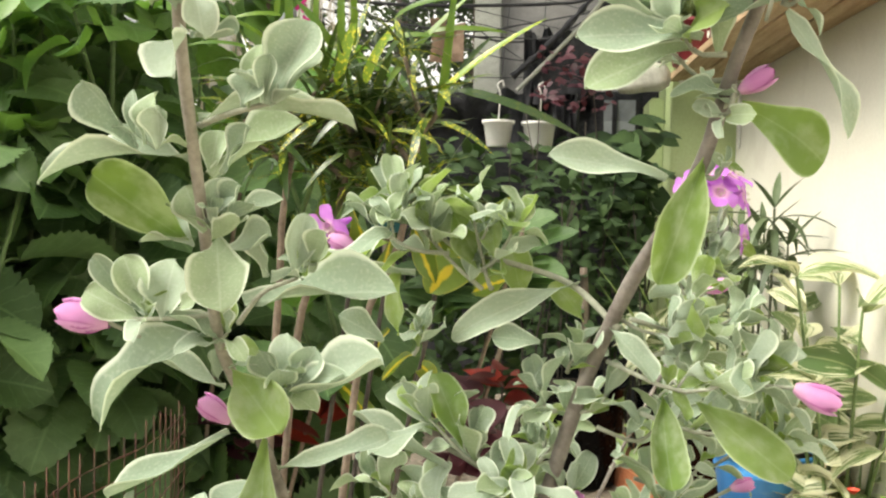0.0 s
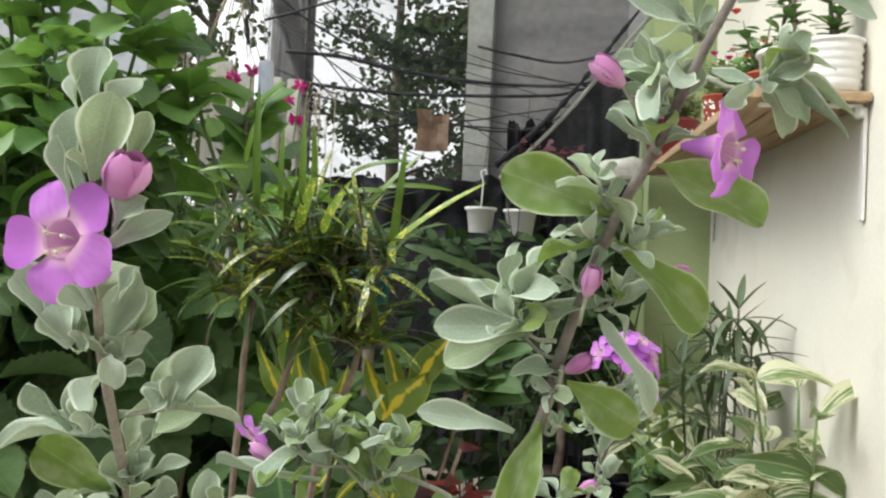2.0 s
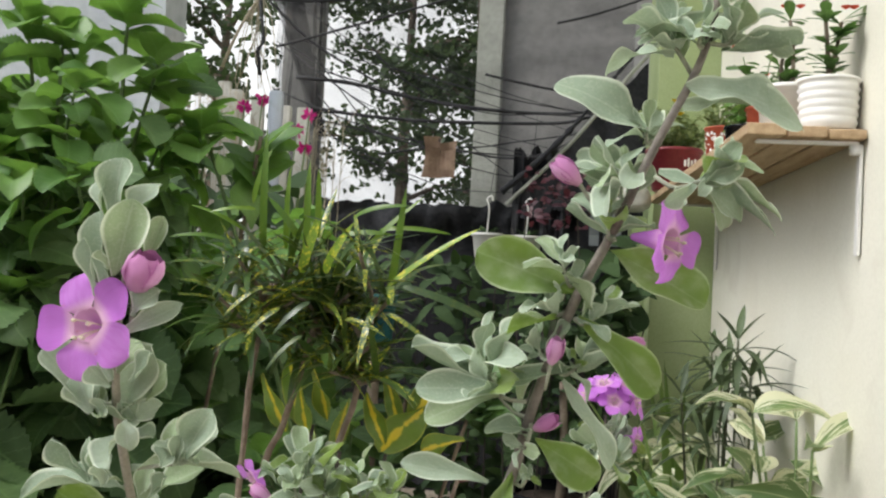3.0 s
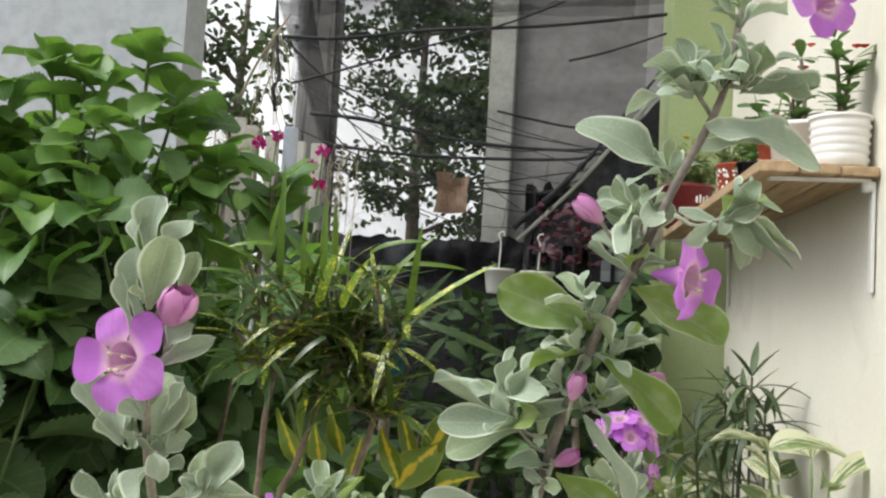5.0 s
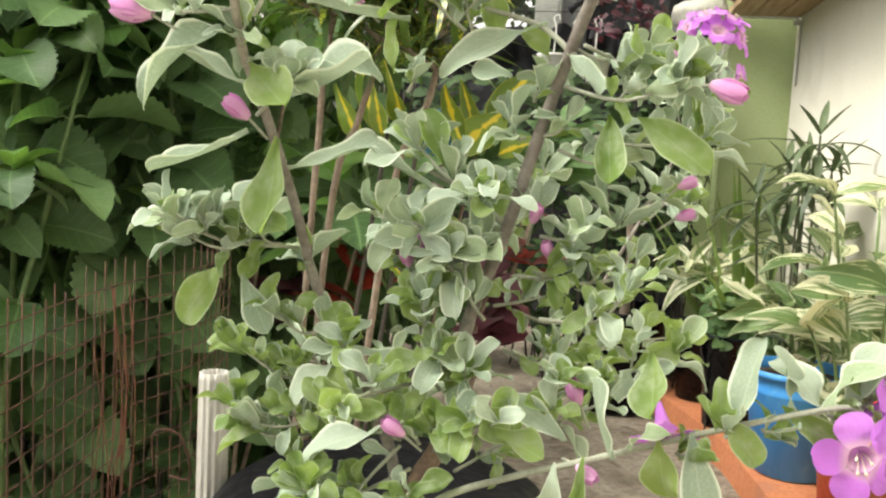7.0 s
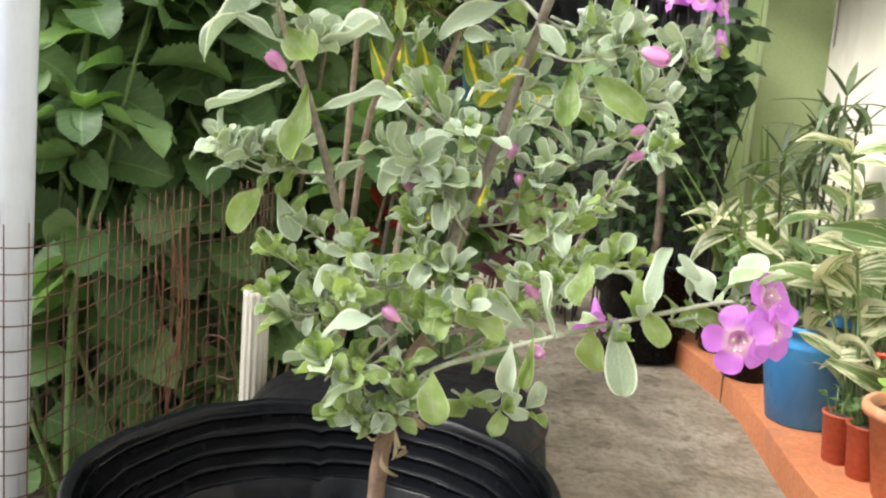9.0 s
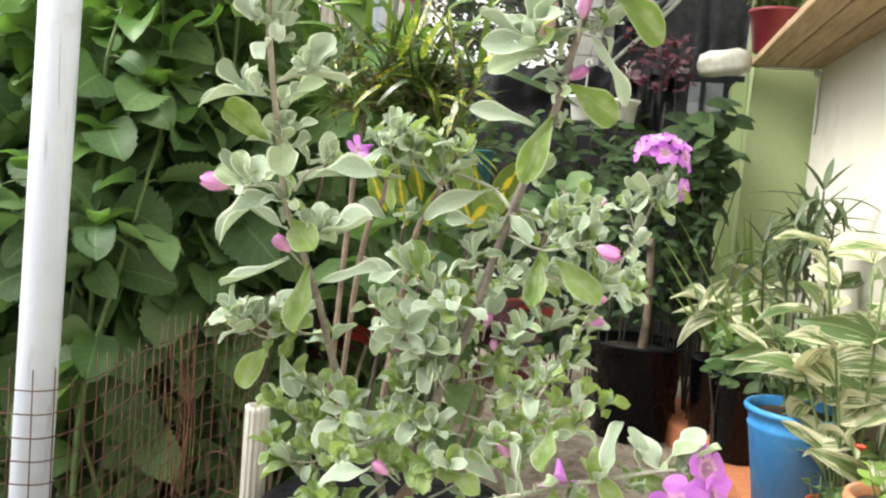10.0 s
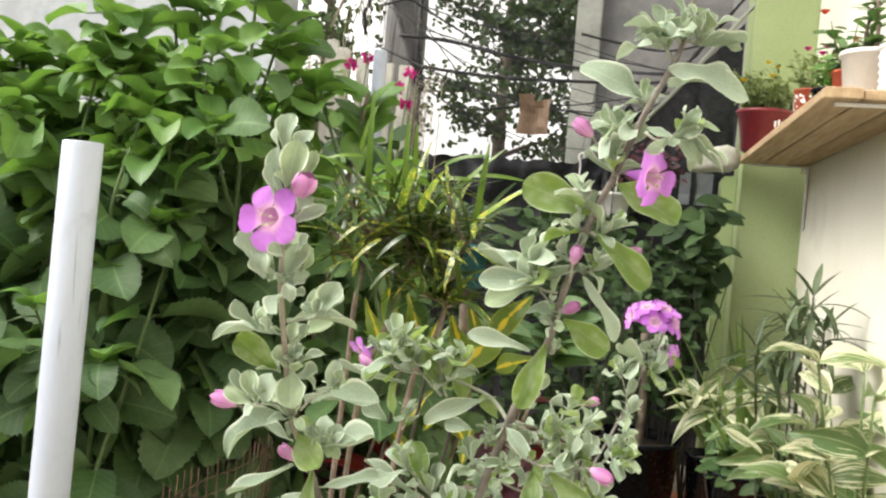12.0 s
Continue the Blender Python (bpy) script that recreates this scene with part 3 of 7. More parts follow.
NET = thing("shade_net", (-0.3, 3.95, 1.4), "black see-through shade net hung across the rear", "net")
drape("net_panel", -1.08, 0.46, 1.40, 2.62, 3.95, M_NET, "", 0.06, 1.0, sag=0.05, parent=NET)
drape("net_border", -1.12, -0.90, 1.45, 2.75, 3.90, M_NET, "gathered dark border of the shade net", 0.12, 4.0, 30, 30, parent=NET)
drape("net_fold", -1.0, 0.30, 1.24, 1.50, 3.85, M_CLOTH, "bunched black netting along the lower edge", 0.10, 9.0, 60, 10, parent=NET)
drape("net_hem", -1.15, 0.40, 2.50, 2.66, 3.90, M_NET, "doubled dark hem of the shade net", 0.05, 6.0, 50, 6, parent=NET)


# Overhead net that is never in view, assumed here to shade rear and column.
def net_roof():
    bm = bmesh.new()
    bmesh.ops.create_grid(bm, x_segments=40, y_segments=24, size=1.0)
    for v in bm.verts:
        x, y = v.co.x * 1.02 - 0.28, v.co.y * 0.75 + 3.45
        v.co = Vector((x, y, 2.70 - 0.07 * math.sin(3.14 * (x + 1.3) / 2.04) + 0.02 * noise.noise(Vector((x * 3, y * 3, 0)))))
    return part("net_roof", bm, M_NET, NET, "unseen black net overhead, added to shade the rear", smooth=True)


net_roof()


def cord(points, r=0.004, name="cord", label="thin black cord strung across the net", material=None):
    ob = tube(name, points, r, r * 0.8, material or M_CABLE, None, 8, 9, 0.9 if r > 0.01 else 0.3)
    return tagged(ob, label, "cord", "cords across the net")


cord([(-1.136, 3.8, 2.366), (-0.858, 3.8, 2.361), (-0.478, 3.8, 2.401), (0.023, 3.8, 2.423), (0.53, 3.78, 2.47)], 0.009, "net_rope", "loosely rolled black netting slung like a rope")
cord([(-1.078, 3.78, 2.149), (-0.843, 3.78, 2.215), (-0.47, 3.78, 2.325), (-0.132, 3.78, 2.429), (0.10, 3.85, 2.55)], 0.006)
cord([(-0.986, 3.8, 2.022), (-0.746, 3.8, 2.001), (-0.519, 3.8, 1.952), (-0.18, 3.8, 1.904), (0.124, 3.8, 1.891), (0.31, 3.66, 1.88)], 0.0085, "net_rope", "loosely rolled black netting slung like a rope")
cord([(-0.882, 3.78, 1.882), (-0.629, 3.78, 1.854), (-0.34, 3.78, 1.841), (0.126, 3.78, 1.847), (0.29, 3.65, 1.855)], 0.008, "net_rope", "loosely rolled black netting slung like a rope")
cord([(-1.133, 3.82, 2.36), (-0.922, 3.82, 2.177), (-0.63, 3.82, 2.009)], 0.006)
cord([(-0.913, 3.8, 2.119), (-0.573, 3.8, 1.716)], 0.003)
cord([(-0.883, 3.8, 1.946), (-0.639, 3.8, 1.68)], 0.003)
cord([(-0.751, 3.82, 2.266), (-0.564, 3.82, 2.061), (-0.351, 3.82, 1.93)], 0.003)
cord([(-0.597, 3.76, 1.692), (-0.331, 3.76, 1.726), (-0.083, 3.76, 1.693), (0.08, 3.70, 1.70), (0.20, 3.65, 1.745)], 0.005)
cord([(-0.881, 3.76, 1.818), (-0.629, 3.76, 1.657), (-0.422, 3.76, 1.581)], 0.003)
cord([(-0.163, 3.8, 2.051), (-0.021, 3.8, 2.02), (0.191, 3.8, 1.988), (0.40, 3.66, 2.00)], 0.006)
cord([(0.129, 3.8, 2.273), (0.256, 3.8, 2.304), (0.389, 3.8, 2.347), (0.53, 3.78, 2.39)], 0.006)


def net_gather(shift, seed):
    """The net's side edge drawn together into a tapering bundle of folds."""
    bm = bmesh.new()
    rows = []
    for i in range(25):
        h = i / 24
        z, x = 1.78 + 0.78 * h, -0.885 - 0.26 * h
        wide = 0.035 + 0.13 * h
        rows.append([bm.verts.new((x + wide * (k / 16 - 0.35) + 0.006 * noise.noise(Vector((k * 0.9, h * 4, seed))), 3.88 + shift + 0.05 * noise.noise(Vector((k * 0.8, h * 2.5, seed + 3))), z)) for k in range(17)])
    for a, b in zip(rows, rows[1:]):
        for k in range(16):
            bm.faces.new((a[k], a[k + 1], b[k + 1], b[k]))
    part("net_gather", bm, M_NET, NET, "gathered dark edge of the shade net", smooth=True)


for shift, seed in ((0.0, 2.0), (0.02, 9.0), (-0.02, 5.0)):
    net_gather(shift, seed)



def stray_cords():
    """Thin slack lines that run from the gathered edge of the net to the frame."""
    rnd = random.Random(37)
    for k in range(11):
        a = Vector((rnd.uniform(-1.10, -0.88), 3.79, rnd.uniform(1.80, 2.38)))
        bx = rnd.uniform(0.02, 0.36)
        b = Vector((bx, 3.66, 1.985 - (0.40 - bx) * 1.18))
        q = a.lerp(b, rnd.uniform(0.35, 0.65)) - Vector((0, 0, rnd.uniform(0.02, 0.10)))
        cord([a, a.lerp(q, 0.5) - Vector((0, 0, 0.012)), q, q.lerp(b, 0.5) + Vector((0, 0, rnd.uniform(-0.02, 0.01))), b], rnd.choice((0.0022, 0.003, 0.004)))


stray_cords()

# slanting white bar with black cloth over it
tagged(tube("slanting_bar", [(0.56, 3.61, 2.18), (0.40, 3.62, 1.985), (0.20, 3.64, 1.735), (-0.04, 3.66, 1.49)], 0.008, 0.008, M_PIER, None, 10, 4), "slanting white-painted metal bar of the net frame", "bar")
tube("net_sleeve", [(0.56, 3.60, 2.26), (0.42, 3.60, 2.075), (0.33, 3.61, 1.955), (0.20, 3.62, 1.79), (0.06, 3.64, 1.645), (-0.06, 3.65, 1.54)], 0.006, 0.013, M_CLOTH, NET, 10, 8, 0.9, "bunched black netting along the slanting bar")


def bar_cloth():
    """Black netting that hangs in folds from the slanting bar."""
    bm = bmesh.new()
    rows = []
    for k in range(31):
        s = k / 30
        x = 0.02 + 0.48 * s
        top, low = 1.55 + (x - 0.03) * 1.13, 1.44 + 0.10 * s + 0.04 * noise.noise(Vector((s * 9, 1, 2)))
        rows.append([bm.verts.new((x + 0.01 * noise.noise(Vector((s * 12, h, 4))), 3.67 + 0.05 * (1 - h) * noise.noise(Vector((s * 14, h, 7))), low + (top - low) * h)) for h in np.linspace(0, 1, 9)])
    for a, b in zip(rows, rows[1:]):
        for j in range(8):
            bm.faces.new((a[j], b[j], b[j + 1], a[j + 1]))
    part("bar_cloth", bm, M_CLOTH, NET, "black netting hanging from the slanting bar", smooth=True)


bar_cloth()
drape("cloth_flap", -0.02, 0.20, 1.25, 1.72, 3.72, M_CLOTH, "black cloth flap hanging from the net frame", 0.10, 12.0, 30, 16, parent=NET)


def rear_building():
    t = thing("building", (0.5, 6.4, FLOOR - 0.06), "grey rendered neighbouring house with a pale corner", "building")
    part("wall", box(-0.28, 3.2, 6.2, 9.0, FLOOR - 0.08, 4.6), M_GREYWALL, t)
    part("corner_pier", box(-0.46, -0.283, 6.12, 9.0, FLOOR - 0.08, 4.6, 0.01), M_PIER, t, "pale rendered corner pier")
    bm = bmesh.new()
    for x, y, z in ((-0.35, 6.19, 4.6), (3.3, 6.19, 4.6), (3.3, 5.2, 3.95), (0.55, 5.2, 3.95)):
        bm.verts.new((x, y, z))
        bm.verts.new((x, y, z + 0.09))
    bm.verts.ensure_lookup_table()
    v = bm.verts
    for f in ((0, 2, 4, 6), (1, 3, 5, 7), (0, 2, 3, 1), (2, 4, 5, 3), (4, 6, 7, 5), (6, 0, 1, 7)):
        bm.faces.new([v[i] for i in f])
    part("eave", bm, M_GREYWALL, t, "grey sloping concrete eave")


rear_building()
structure("rear_pillar", prism([(-1.22, 4.3), (-1.045, 4.3), (-1.045, 4.45), (-1.22, 4.45)], FLOOR - 0.1, 3.3, 0.01), M_GREYWALL, "grey concrete pillar behind the net", "pillar")


def plank_fence():
    t = thing("plank_fence", (-0.75, 2.72, FLOOR), "weathered pale plank fence behind the flowers", "fence")
    rnd = random.Random(17)
    for k in range(6):
        x = -0.90 + 0.052 * k
        bm = box(-0.021, 0.021, -0.008, 0.008, 0.0, 1.61 - 0.018 * k + rnd.uniform(-0.015, 0.015), 0.003)
        bmesh.ops.transform(bm, verts=bm.verts, matrix=Matrix.Translation((x, 2.72 + rnd.uniform(-0.004, 0.004), FLOOR - 0.004)) @ Matrix.Rotation(rnd.uniform(-0.02, 0.02), 4, 'Y'))
        part("plank", bm, M_PALEPLANK, t)


plank_fence()


def string_bundle():
    """Cream strings knotted to the post and to the net's edge."""
    rnd = random.Random(19)
    t = thing("string_bundle", (-0.63, 2.37, 1.655), "bundle of loose cream strings tied above the white post", "string")
    knot = Vector((-0.655, 2.40, 1.93))
    for k in range(11):
        e = Vector((-0.70 + 0.012 * k + rnd.uniform(-0.02, 0.02), 2.37 + rnd.uniform(-0.02, 0.02), 1.66 + rnd.uniform(-0.03, 0.10)))
        tube("strand", [knot + away(rnd) * 0.008, knot.lerp(e, 0.5) + Vector((rnd.uniform(-0.03, 0.03), 0, rnd.uniform(-0.01, 0.05))), e], 0.0016, 0.0012, M_DRY, t, 5, 6)
    tube("stick", [(-0.745, 2.38, 1.72), (-0.70, 2.39, 1.84), (-0.62, 2.40, 1.98)], 0.005, 0.004, M_DRY, t, 6, 4)
    tube("tie", [(-0.635, 2.38, 1.70), (-0.642, 2.37, 1.76), (-0.632, 2.38, 1.80), (-0.655, 2.40, 1.93), (-0.70, 2.5, 2.2)], 0.007, 0.004, M_CABLE, t, 6, 5, 0.8, "black tie")


string_bundle()


def far_window():
    t = thing("window_1", (0.36, 4.2, 1.36), "small pale-glazed window with dark bars", "window", kind="structure")
    part("window_frame", add_box(add_box(add_box(box(0.255, 0.47, 4.22, 4.25, 1.35, 1.365), 0.255, 0.27, 4.22, 4.25, 1.365, 1.52), 0.355, 0.37, 4.22, 4.25, 1.365, 1.52), 0.455, 0.47, 4.22, 4.25, 1.365, 1.52), M_CABLE, t)
    for a in (0.273, 0.373):
        part("pane", box(a, a + 0.08, 4.23, 4.24, 1.37, 1.52), M_PALEWALL, t)
    part("panel", box(0.10, 0.60, 4.26, 4.32, FLOOR - 0.05, 1.56), M_CLOTH, t, "dark panel round the window")


far_window()

# ---- the wall shelf and what stands on it ----
SHELF = 1.52


def wall_shelf():
    t = thing("wall_shelf", (0.70, 2.7, SHELF), "rough wooden plank shelf on white metal brackets", "shelf")
    edge = ((-0.245, -0.168), (-0.163, -0.085), (-0.078, -0.004))
    for n, (a, b) in enumerate(edge):
        y0, y1 = 1.93 + 0.012 * n, 3.44 - 0.01 * n
        bm = prism([(wall_x(y0) + a, y0), (wall_x(y0) + b, y0), (wall_x(y1) + b, y1), (wall_x(y1) + a, y1)], SHELF - 0.024, SHELF - 0.002 * n)
        bmesh.ops.bevel(bm, geom=list(bm.edges), offset=0.002, segments=1, affect='EDGES')
        part("plank", bm, M_WOOD, t)
    for y in (1.985, 3.40):
        x = wall_x(y)
        b = part("bracket", add_box(box(x - 0.215, x - 0.012, y - 0.012, y + 0.012, SHELF - 0.032, SHELF - 0.0255, 0.002), x - 0.010, x - 0.003, y - 0.012, y + 0.012, SHELF - 0.26, SHELF - 0.034, 0.002), M_WHITE, t, "white L-shaped steel bracket")
        part("bend", lathe([(0.004, -0.012), (0.014, -0.010), (0.014, 0.010), (0.004, 0.012)], 12, 0, (x - 0.014, y, SHELF - 0.042)), M_WHITE, b, smooth=True)


wall_shelf()

red_pot = pot("flower_pot", (0.567, 3.25, SHELF), 0.094, 0.072, 0.145, M_REDPOT, "dark red plastic pot of trailing moss roses on the shelf", 0.02, 0.006)
bars = bmesh.new()
for k in range(5):
    x0 = 0.592 + 0.012 * k
    yy = 3.25 - math.sqrt(0.088 ** 2 - (x0 + 0.004 - 0.567) ** 2) - 0.002
    add_box(bars, x0, x0 + 0.007, yy - 0.0015, yy + 0.006, SHELF + 0.080, SHELF + (0.108 if k % 2 else 0.102))
part("lettering", bars, M_WHITE, red_pot, "white raised lettering bars")
dotted = pot("flower_pot", (0.655, 2.80, SHELF), 0.050, 0.040, 0.145, M_BRICKRED, "red and white patterned small pot on the shelf", 0.015, 0.003)
bm = bmesh.new()
rnd = random.Random(5)
for k in range(110):
    a, h = rnd.uniform(0.9 * math.pi, 2.1 * math.pi), rnd.uniform(0.008, 0.130)
    r = 0.040 + 0.010 * h / 0.145 + 0.0012
    q = bmesh.ops.create_cube(bm, size=1)
    bmesh.ops.transform(bm, verts=q["verts"], matrix=Matrix.Translation((0.655 + r * math.cos(a), 2.80 + r * math.sin(a), SHELF + h)) @ Matrix.Rotation(a, 4, 'Z') @ Matrix.Diagonal((0.001, rnd.uniform(0.004, 0.008), rnd.uniform(0.004, 0.009), 1)))
part("dabs", bm, M_WHITE, dotted, "white painted dabs")
pot("flower_pot", (0.672, 2.55, SHELF), 0.05, 0.04, 0.105, M_BLACK, "small black plastic pot on the shelf", 0.015, 0.004)
pot("flower_pot", (0.686, 2.36, SHELF), 0.045, 0.034, 0.118, M_BRICKRED, "small brick-red plastic pot on the shelf", 0.015, 0.004)
pot("white_bucket", (0.700, 2.17, SHELF), 0.070, 0.058, 0.125, M_WHITE, "plain white plastic bucket used as a planter on the shelf", 0.02, 0.006)
pot("white_planter", (0.745, 2.02, SHELF), 0.060, 0.055, 0.110, M_WHITE, "white ribbed plastic planter on the shelf", 0.02, 0.004, ribs=(0.16, 0.32, 0.48, 0.64, 0.8))


def small_plant(name, at, leaf_m, n, spread, height, length, half, outline, label, category="plant", flowers=None, flower_n=0, stems=5, seed=1, stem_m=None, drop=0.2, thick=0.0025):
    """A bushy potted plant: stems, leaves as parts and small flowers."""
    rnd = random.Random(seed)
    t = thing(name, at, label, category)
    shapes = [leaf_shape(outline, 6, 2, rnd.uniform(0.1, 0.7), 0.2, 0.02, seed=k) for k in range(3)]
    fol = Foliage("leaf", leaf_m, length, half, shapes, t, 120)
    tips = []
    for k in range(stems):
        a = rnd.uniform(0, 6.28)
        tip = Vector(at) + Vector((math.cos(a) * spread * rnd.uniform(0.2, 1), math.sin(a) * spread * rnd.uniform(0.2, 1), height * rnd.uniform(0.6, 1.0)))
        base = Vector(at) + Vector((math.cos(a), math.sin(a), 0)) * spread * 0.15 - Vector((0, 0, 0.01))
        mid = (base + tip) / 2 + away(rnd) * spread * 0.15
        tube("stem", [base, mid, tip], thick, thick * 0.5, stem_m or M_BIGSTEM, t, 6, 4)
        tips.append(tip)
        for j in range(n // stems):
            s = rnd.uniform(0.2, 1.0)
            p = base.lerp(mid, s * 2) if s < 0.5 else mid.lerp(tip, s * 2 - 1)
            d = away(rnd, -0.2, 0.7)
            d.z -= drop * rnd.random()
            fol.add(p, d, Vector((0, -0.3, 1)) + away(rnd) * 0.4, rnd.uniform(0.6, 1.15), rnd.uniform(0.7, 1.15))
    fol.finish()
    if flowers:
        sh = [leaf_shape("petal", 4, 2, -0.5, 0.3, 0.05, seed=9)]
        fl = Foliage("petal", flowers, 0.016, 0.009, sh, t, 80)
        for k in range(flower_n):
            p = tips[k % len(tips)] + away(rnd) * spread * 0.25 + Vector((0, 0, 0.012))
            for j in range(5):
                a = j * 1.2566 + k
                fl.add(p, (math.cos(a), math.sin(a), 0.5), (-math.cos(a) * 0.4, -math.sin(a) * 0.4, 1))
        fl.finish()
    return t


small_plant("moss_rose", (0.567, 3.25, SHELF + 0.125), M_MOSS, 1300, 0.17, 0.17, 0.034, 0.0050, "lance", "trailing moss rose with fine leaves, yellow and pink flowers", flowers=M_YELLOW, flower_n=4, stems=50, seed=3, drop=0.5, thick=0.0018)
small_plant("moss_rose", (0.655, 2.80, SHELF + 0.125), M_MOSS, 240, 0.08, 0.14, 0.030, 0.0055, "lance", "fine-leaved moss rose with pale pink flowers", flowers=M_FUCHSIA, flower_n=3, stems=20, seed=4, thick=0.0018)
small_plant("jade_plant", (0.672, 2.55, SHELF + 0.09), M_YOUNGLEAF, 90, 0.07, 0.14, 0.05, 0.016, "obovate", "bushy green succulent with oval leaves", flowers=M_CORAL, flower_n=2, stems=7, seed=6)
small_plant("jade_plant", (0.686, 2.36, SHELF + 0.10), M_BIGLEAF, 80, 0.07, 0.15, 0.05, 0.014, "obovate", "small green shrub with oval leaves in a pot", flowers=M_CORAL, flower_n=2, stems=9, seed=7)


def thorn_plant(at, seed, h, label):
    """Crown of thorns: an upright stem with tufts of spoon-shaped leaves and small red flowers."""
    rnd = random.Random(seed)
    t = thing("thorn_plant", at, label, "plant")
    shapes = [leaf_shape("obovate", 6, 2, rnd.uniform(0.1, 0.5), 0.2, seed=k) for k in range(3)]
    fol = Foliage("leaf", M_BIGLEAF, 0.055, 0.0125, shapes, t, 120)
    petals = Foliage("petal", M_CORAL, 0.012, 0.008, [leaf_shape("petal", 4, 2, -0.4, 0.3)], t, 60)
    for k in range(2):
        lean = Vector((rnd.uniform(-0.03, 0.03), rnd.uniform(-0.02, 0.02), 0))
        base = Vector(at) + lean * 0.3 - Vector((0, 0, 0.01))
        top = Vector(at) + lean + Vector((0.02 * (k * 2 - 1), 0, h * (1 if k == 0 else 0.75)))
        tube("stem", [base, (base + top) / 2 + lean * 0.3, top], 0.006, 0.004, M_BARK, t, 7, 5, 0.2)
        for j in range(26):
            s = (0.30, 0.55, 0.8, 1.0)[j % 4] + rnd.uniform(-0.05, 0.03)
            a = rnd.uniform(0, 6.28)
            fol.add(base.lerp(top, s), (math.cos(a), math.sin(a), rnd.uniform(0.1, 0.8)), (0, -0.3, 1), rnd.uniform(0.7, 1.1))
        for j in range(2):
            p = top + Vector((rnd.uniform(-0.025, 0.025), -0.01, 0.025))
            for q in range(4):
                a = q * 1.57 + j
                petals.add(p, (math.cos(a), math.sin(a), 0.4), (0, 0, 1))
    fol.finish()
    petals.finish()


thorn_plant((0.745, 2.02, SHELF + 0.093), 3, 0.19, "crown-of-thorns plant with red flowers in a white planter")
thorn_plant((0.700, 2.17, SHELF + 0.108), 8, 0.17, "dark-leaved crown-of-thorns plant in a white bucket")


def cloth_roll():
    bm = lathe([(0.012, 0.0), (0.040, 0.012), (0.050, 0.05), (0.047, 0.10), (0.052, 0.15), (0.036, 0.185), (0.010, 0.195)], 24, 0.25)
    m = Matrix.Translation((0.318, 3.43, 1.485)) @ Matrix.Rotation(radians(82), 4, 'Y') @ Matrix.Rotation(radians(6), 4, 'X')
    bmesh.ops.transform(bm, verts=bm.verts, matrix=m)
    ob = part("cloth_roll", bm, M_SACK, None, smooth=True)
    tagged(ob, "dirty white cloth roll tied at the column", "cloth")


cloth_roll()


def hanging_planter(x, y, z, w, seed):
    t = thing("hanging_planter", (x, y, z), "small white plastic planter hanging from a wire hook", "planter", "hanging planters")
    bm = lathe([(w * 0.36, 0.0), (w * 0.38, 0.003), (w * 0.47, 0.085), (w * 0.53, 0.088), (w * 0.54, 0.10), (w * 0.50, 0.10), (w * 0.46, 0.088), (w * 0.3, 0.08)], 28, 0, (x, y, z))
    part("body", bm, M_WHITE, t, smooth=True)
    tube("hook", [(x, y, z + 0.09), (x + 0.004, y, z + 0.2), (x - 0.006, y, z + 0.235), (x + 0.012, y, z + 0.25), (x + 0.018, y, z + 0.23)], 0.003, 0.003, M_WHITE, t, 6, 5)
    tube("wire", [(x + 0.004, y, z + 0.24), (x, y + 0.3, z + 0.45), (x, y + 0.6, z + 0.72)], 0.0015, 0.0015, M_CABLE, t, 5, 3)
    rnd = random.Random(seed)
    fol = Foliage("leaf", M_DARKLEAF, 0.07, 0.008, [leaf_shape("lance", 5, 2, 0.9, 0.2, seed=k) for k in range(2)], t, 40)
    for k in range(24):
        a = rnd.uniform(0, 6.28)
        fol.add((x, y, z + 0.085), (math.cos(a), math.sin(a), rnd.uniform(0.4, 2)), (0, 0, 1), rnd.uniform(0.6, 1.2))
    fol.finish()


hanging_planter(-0.105, 3.6, 1.268, 0.118, 2)
hanging_planter(0.050, 3.6, 1.263, 0.128, 5)


def cardboard():
    bm = bmesh.new()
    for k in range(2):
        add_box(bm, -0.345 + 0.06 * k, -0.285 + 0.06 * k, 3.43, 3.437, 1.565, 1.72 - 0.02 * k)
    bmesh.ops.subdivide_edges(bm, edges=list(bm.edges), cuts=3, use_grid_fill=True)
    for v in bm.verts:
        v.co += Vector((0.010, 0.02, 0.012)) * noise.noise(v.co * 18) + Vector((0, 0.015 * math.sin(v.co.x * 40), 0))
    t = part("cardboard_tag", bm, M_CARD, None)
    tagged(t, "crumpled brown cardboard scrap hung on a cord", "cardboard")
    tube("string", [(-0.29, 3.43, 1.70), (-0.285, 3.55, 1.80), (-0.28, 3.76, 1.88)], 0.002, 0.002, M_CABLE, t, 5, 3)


cardboard()


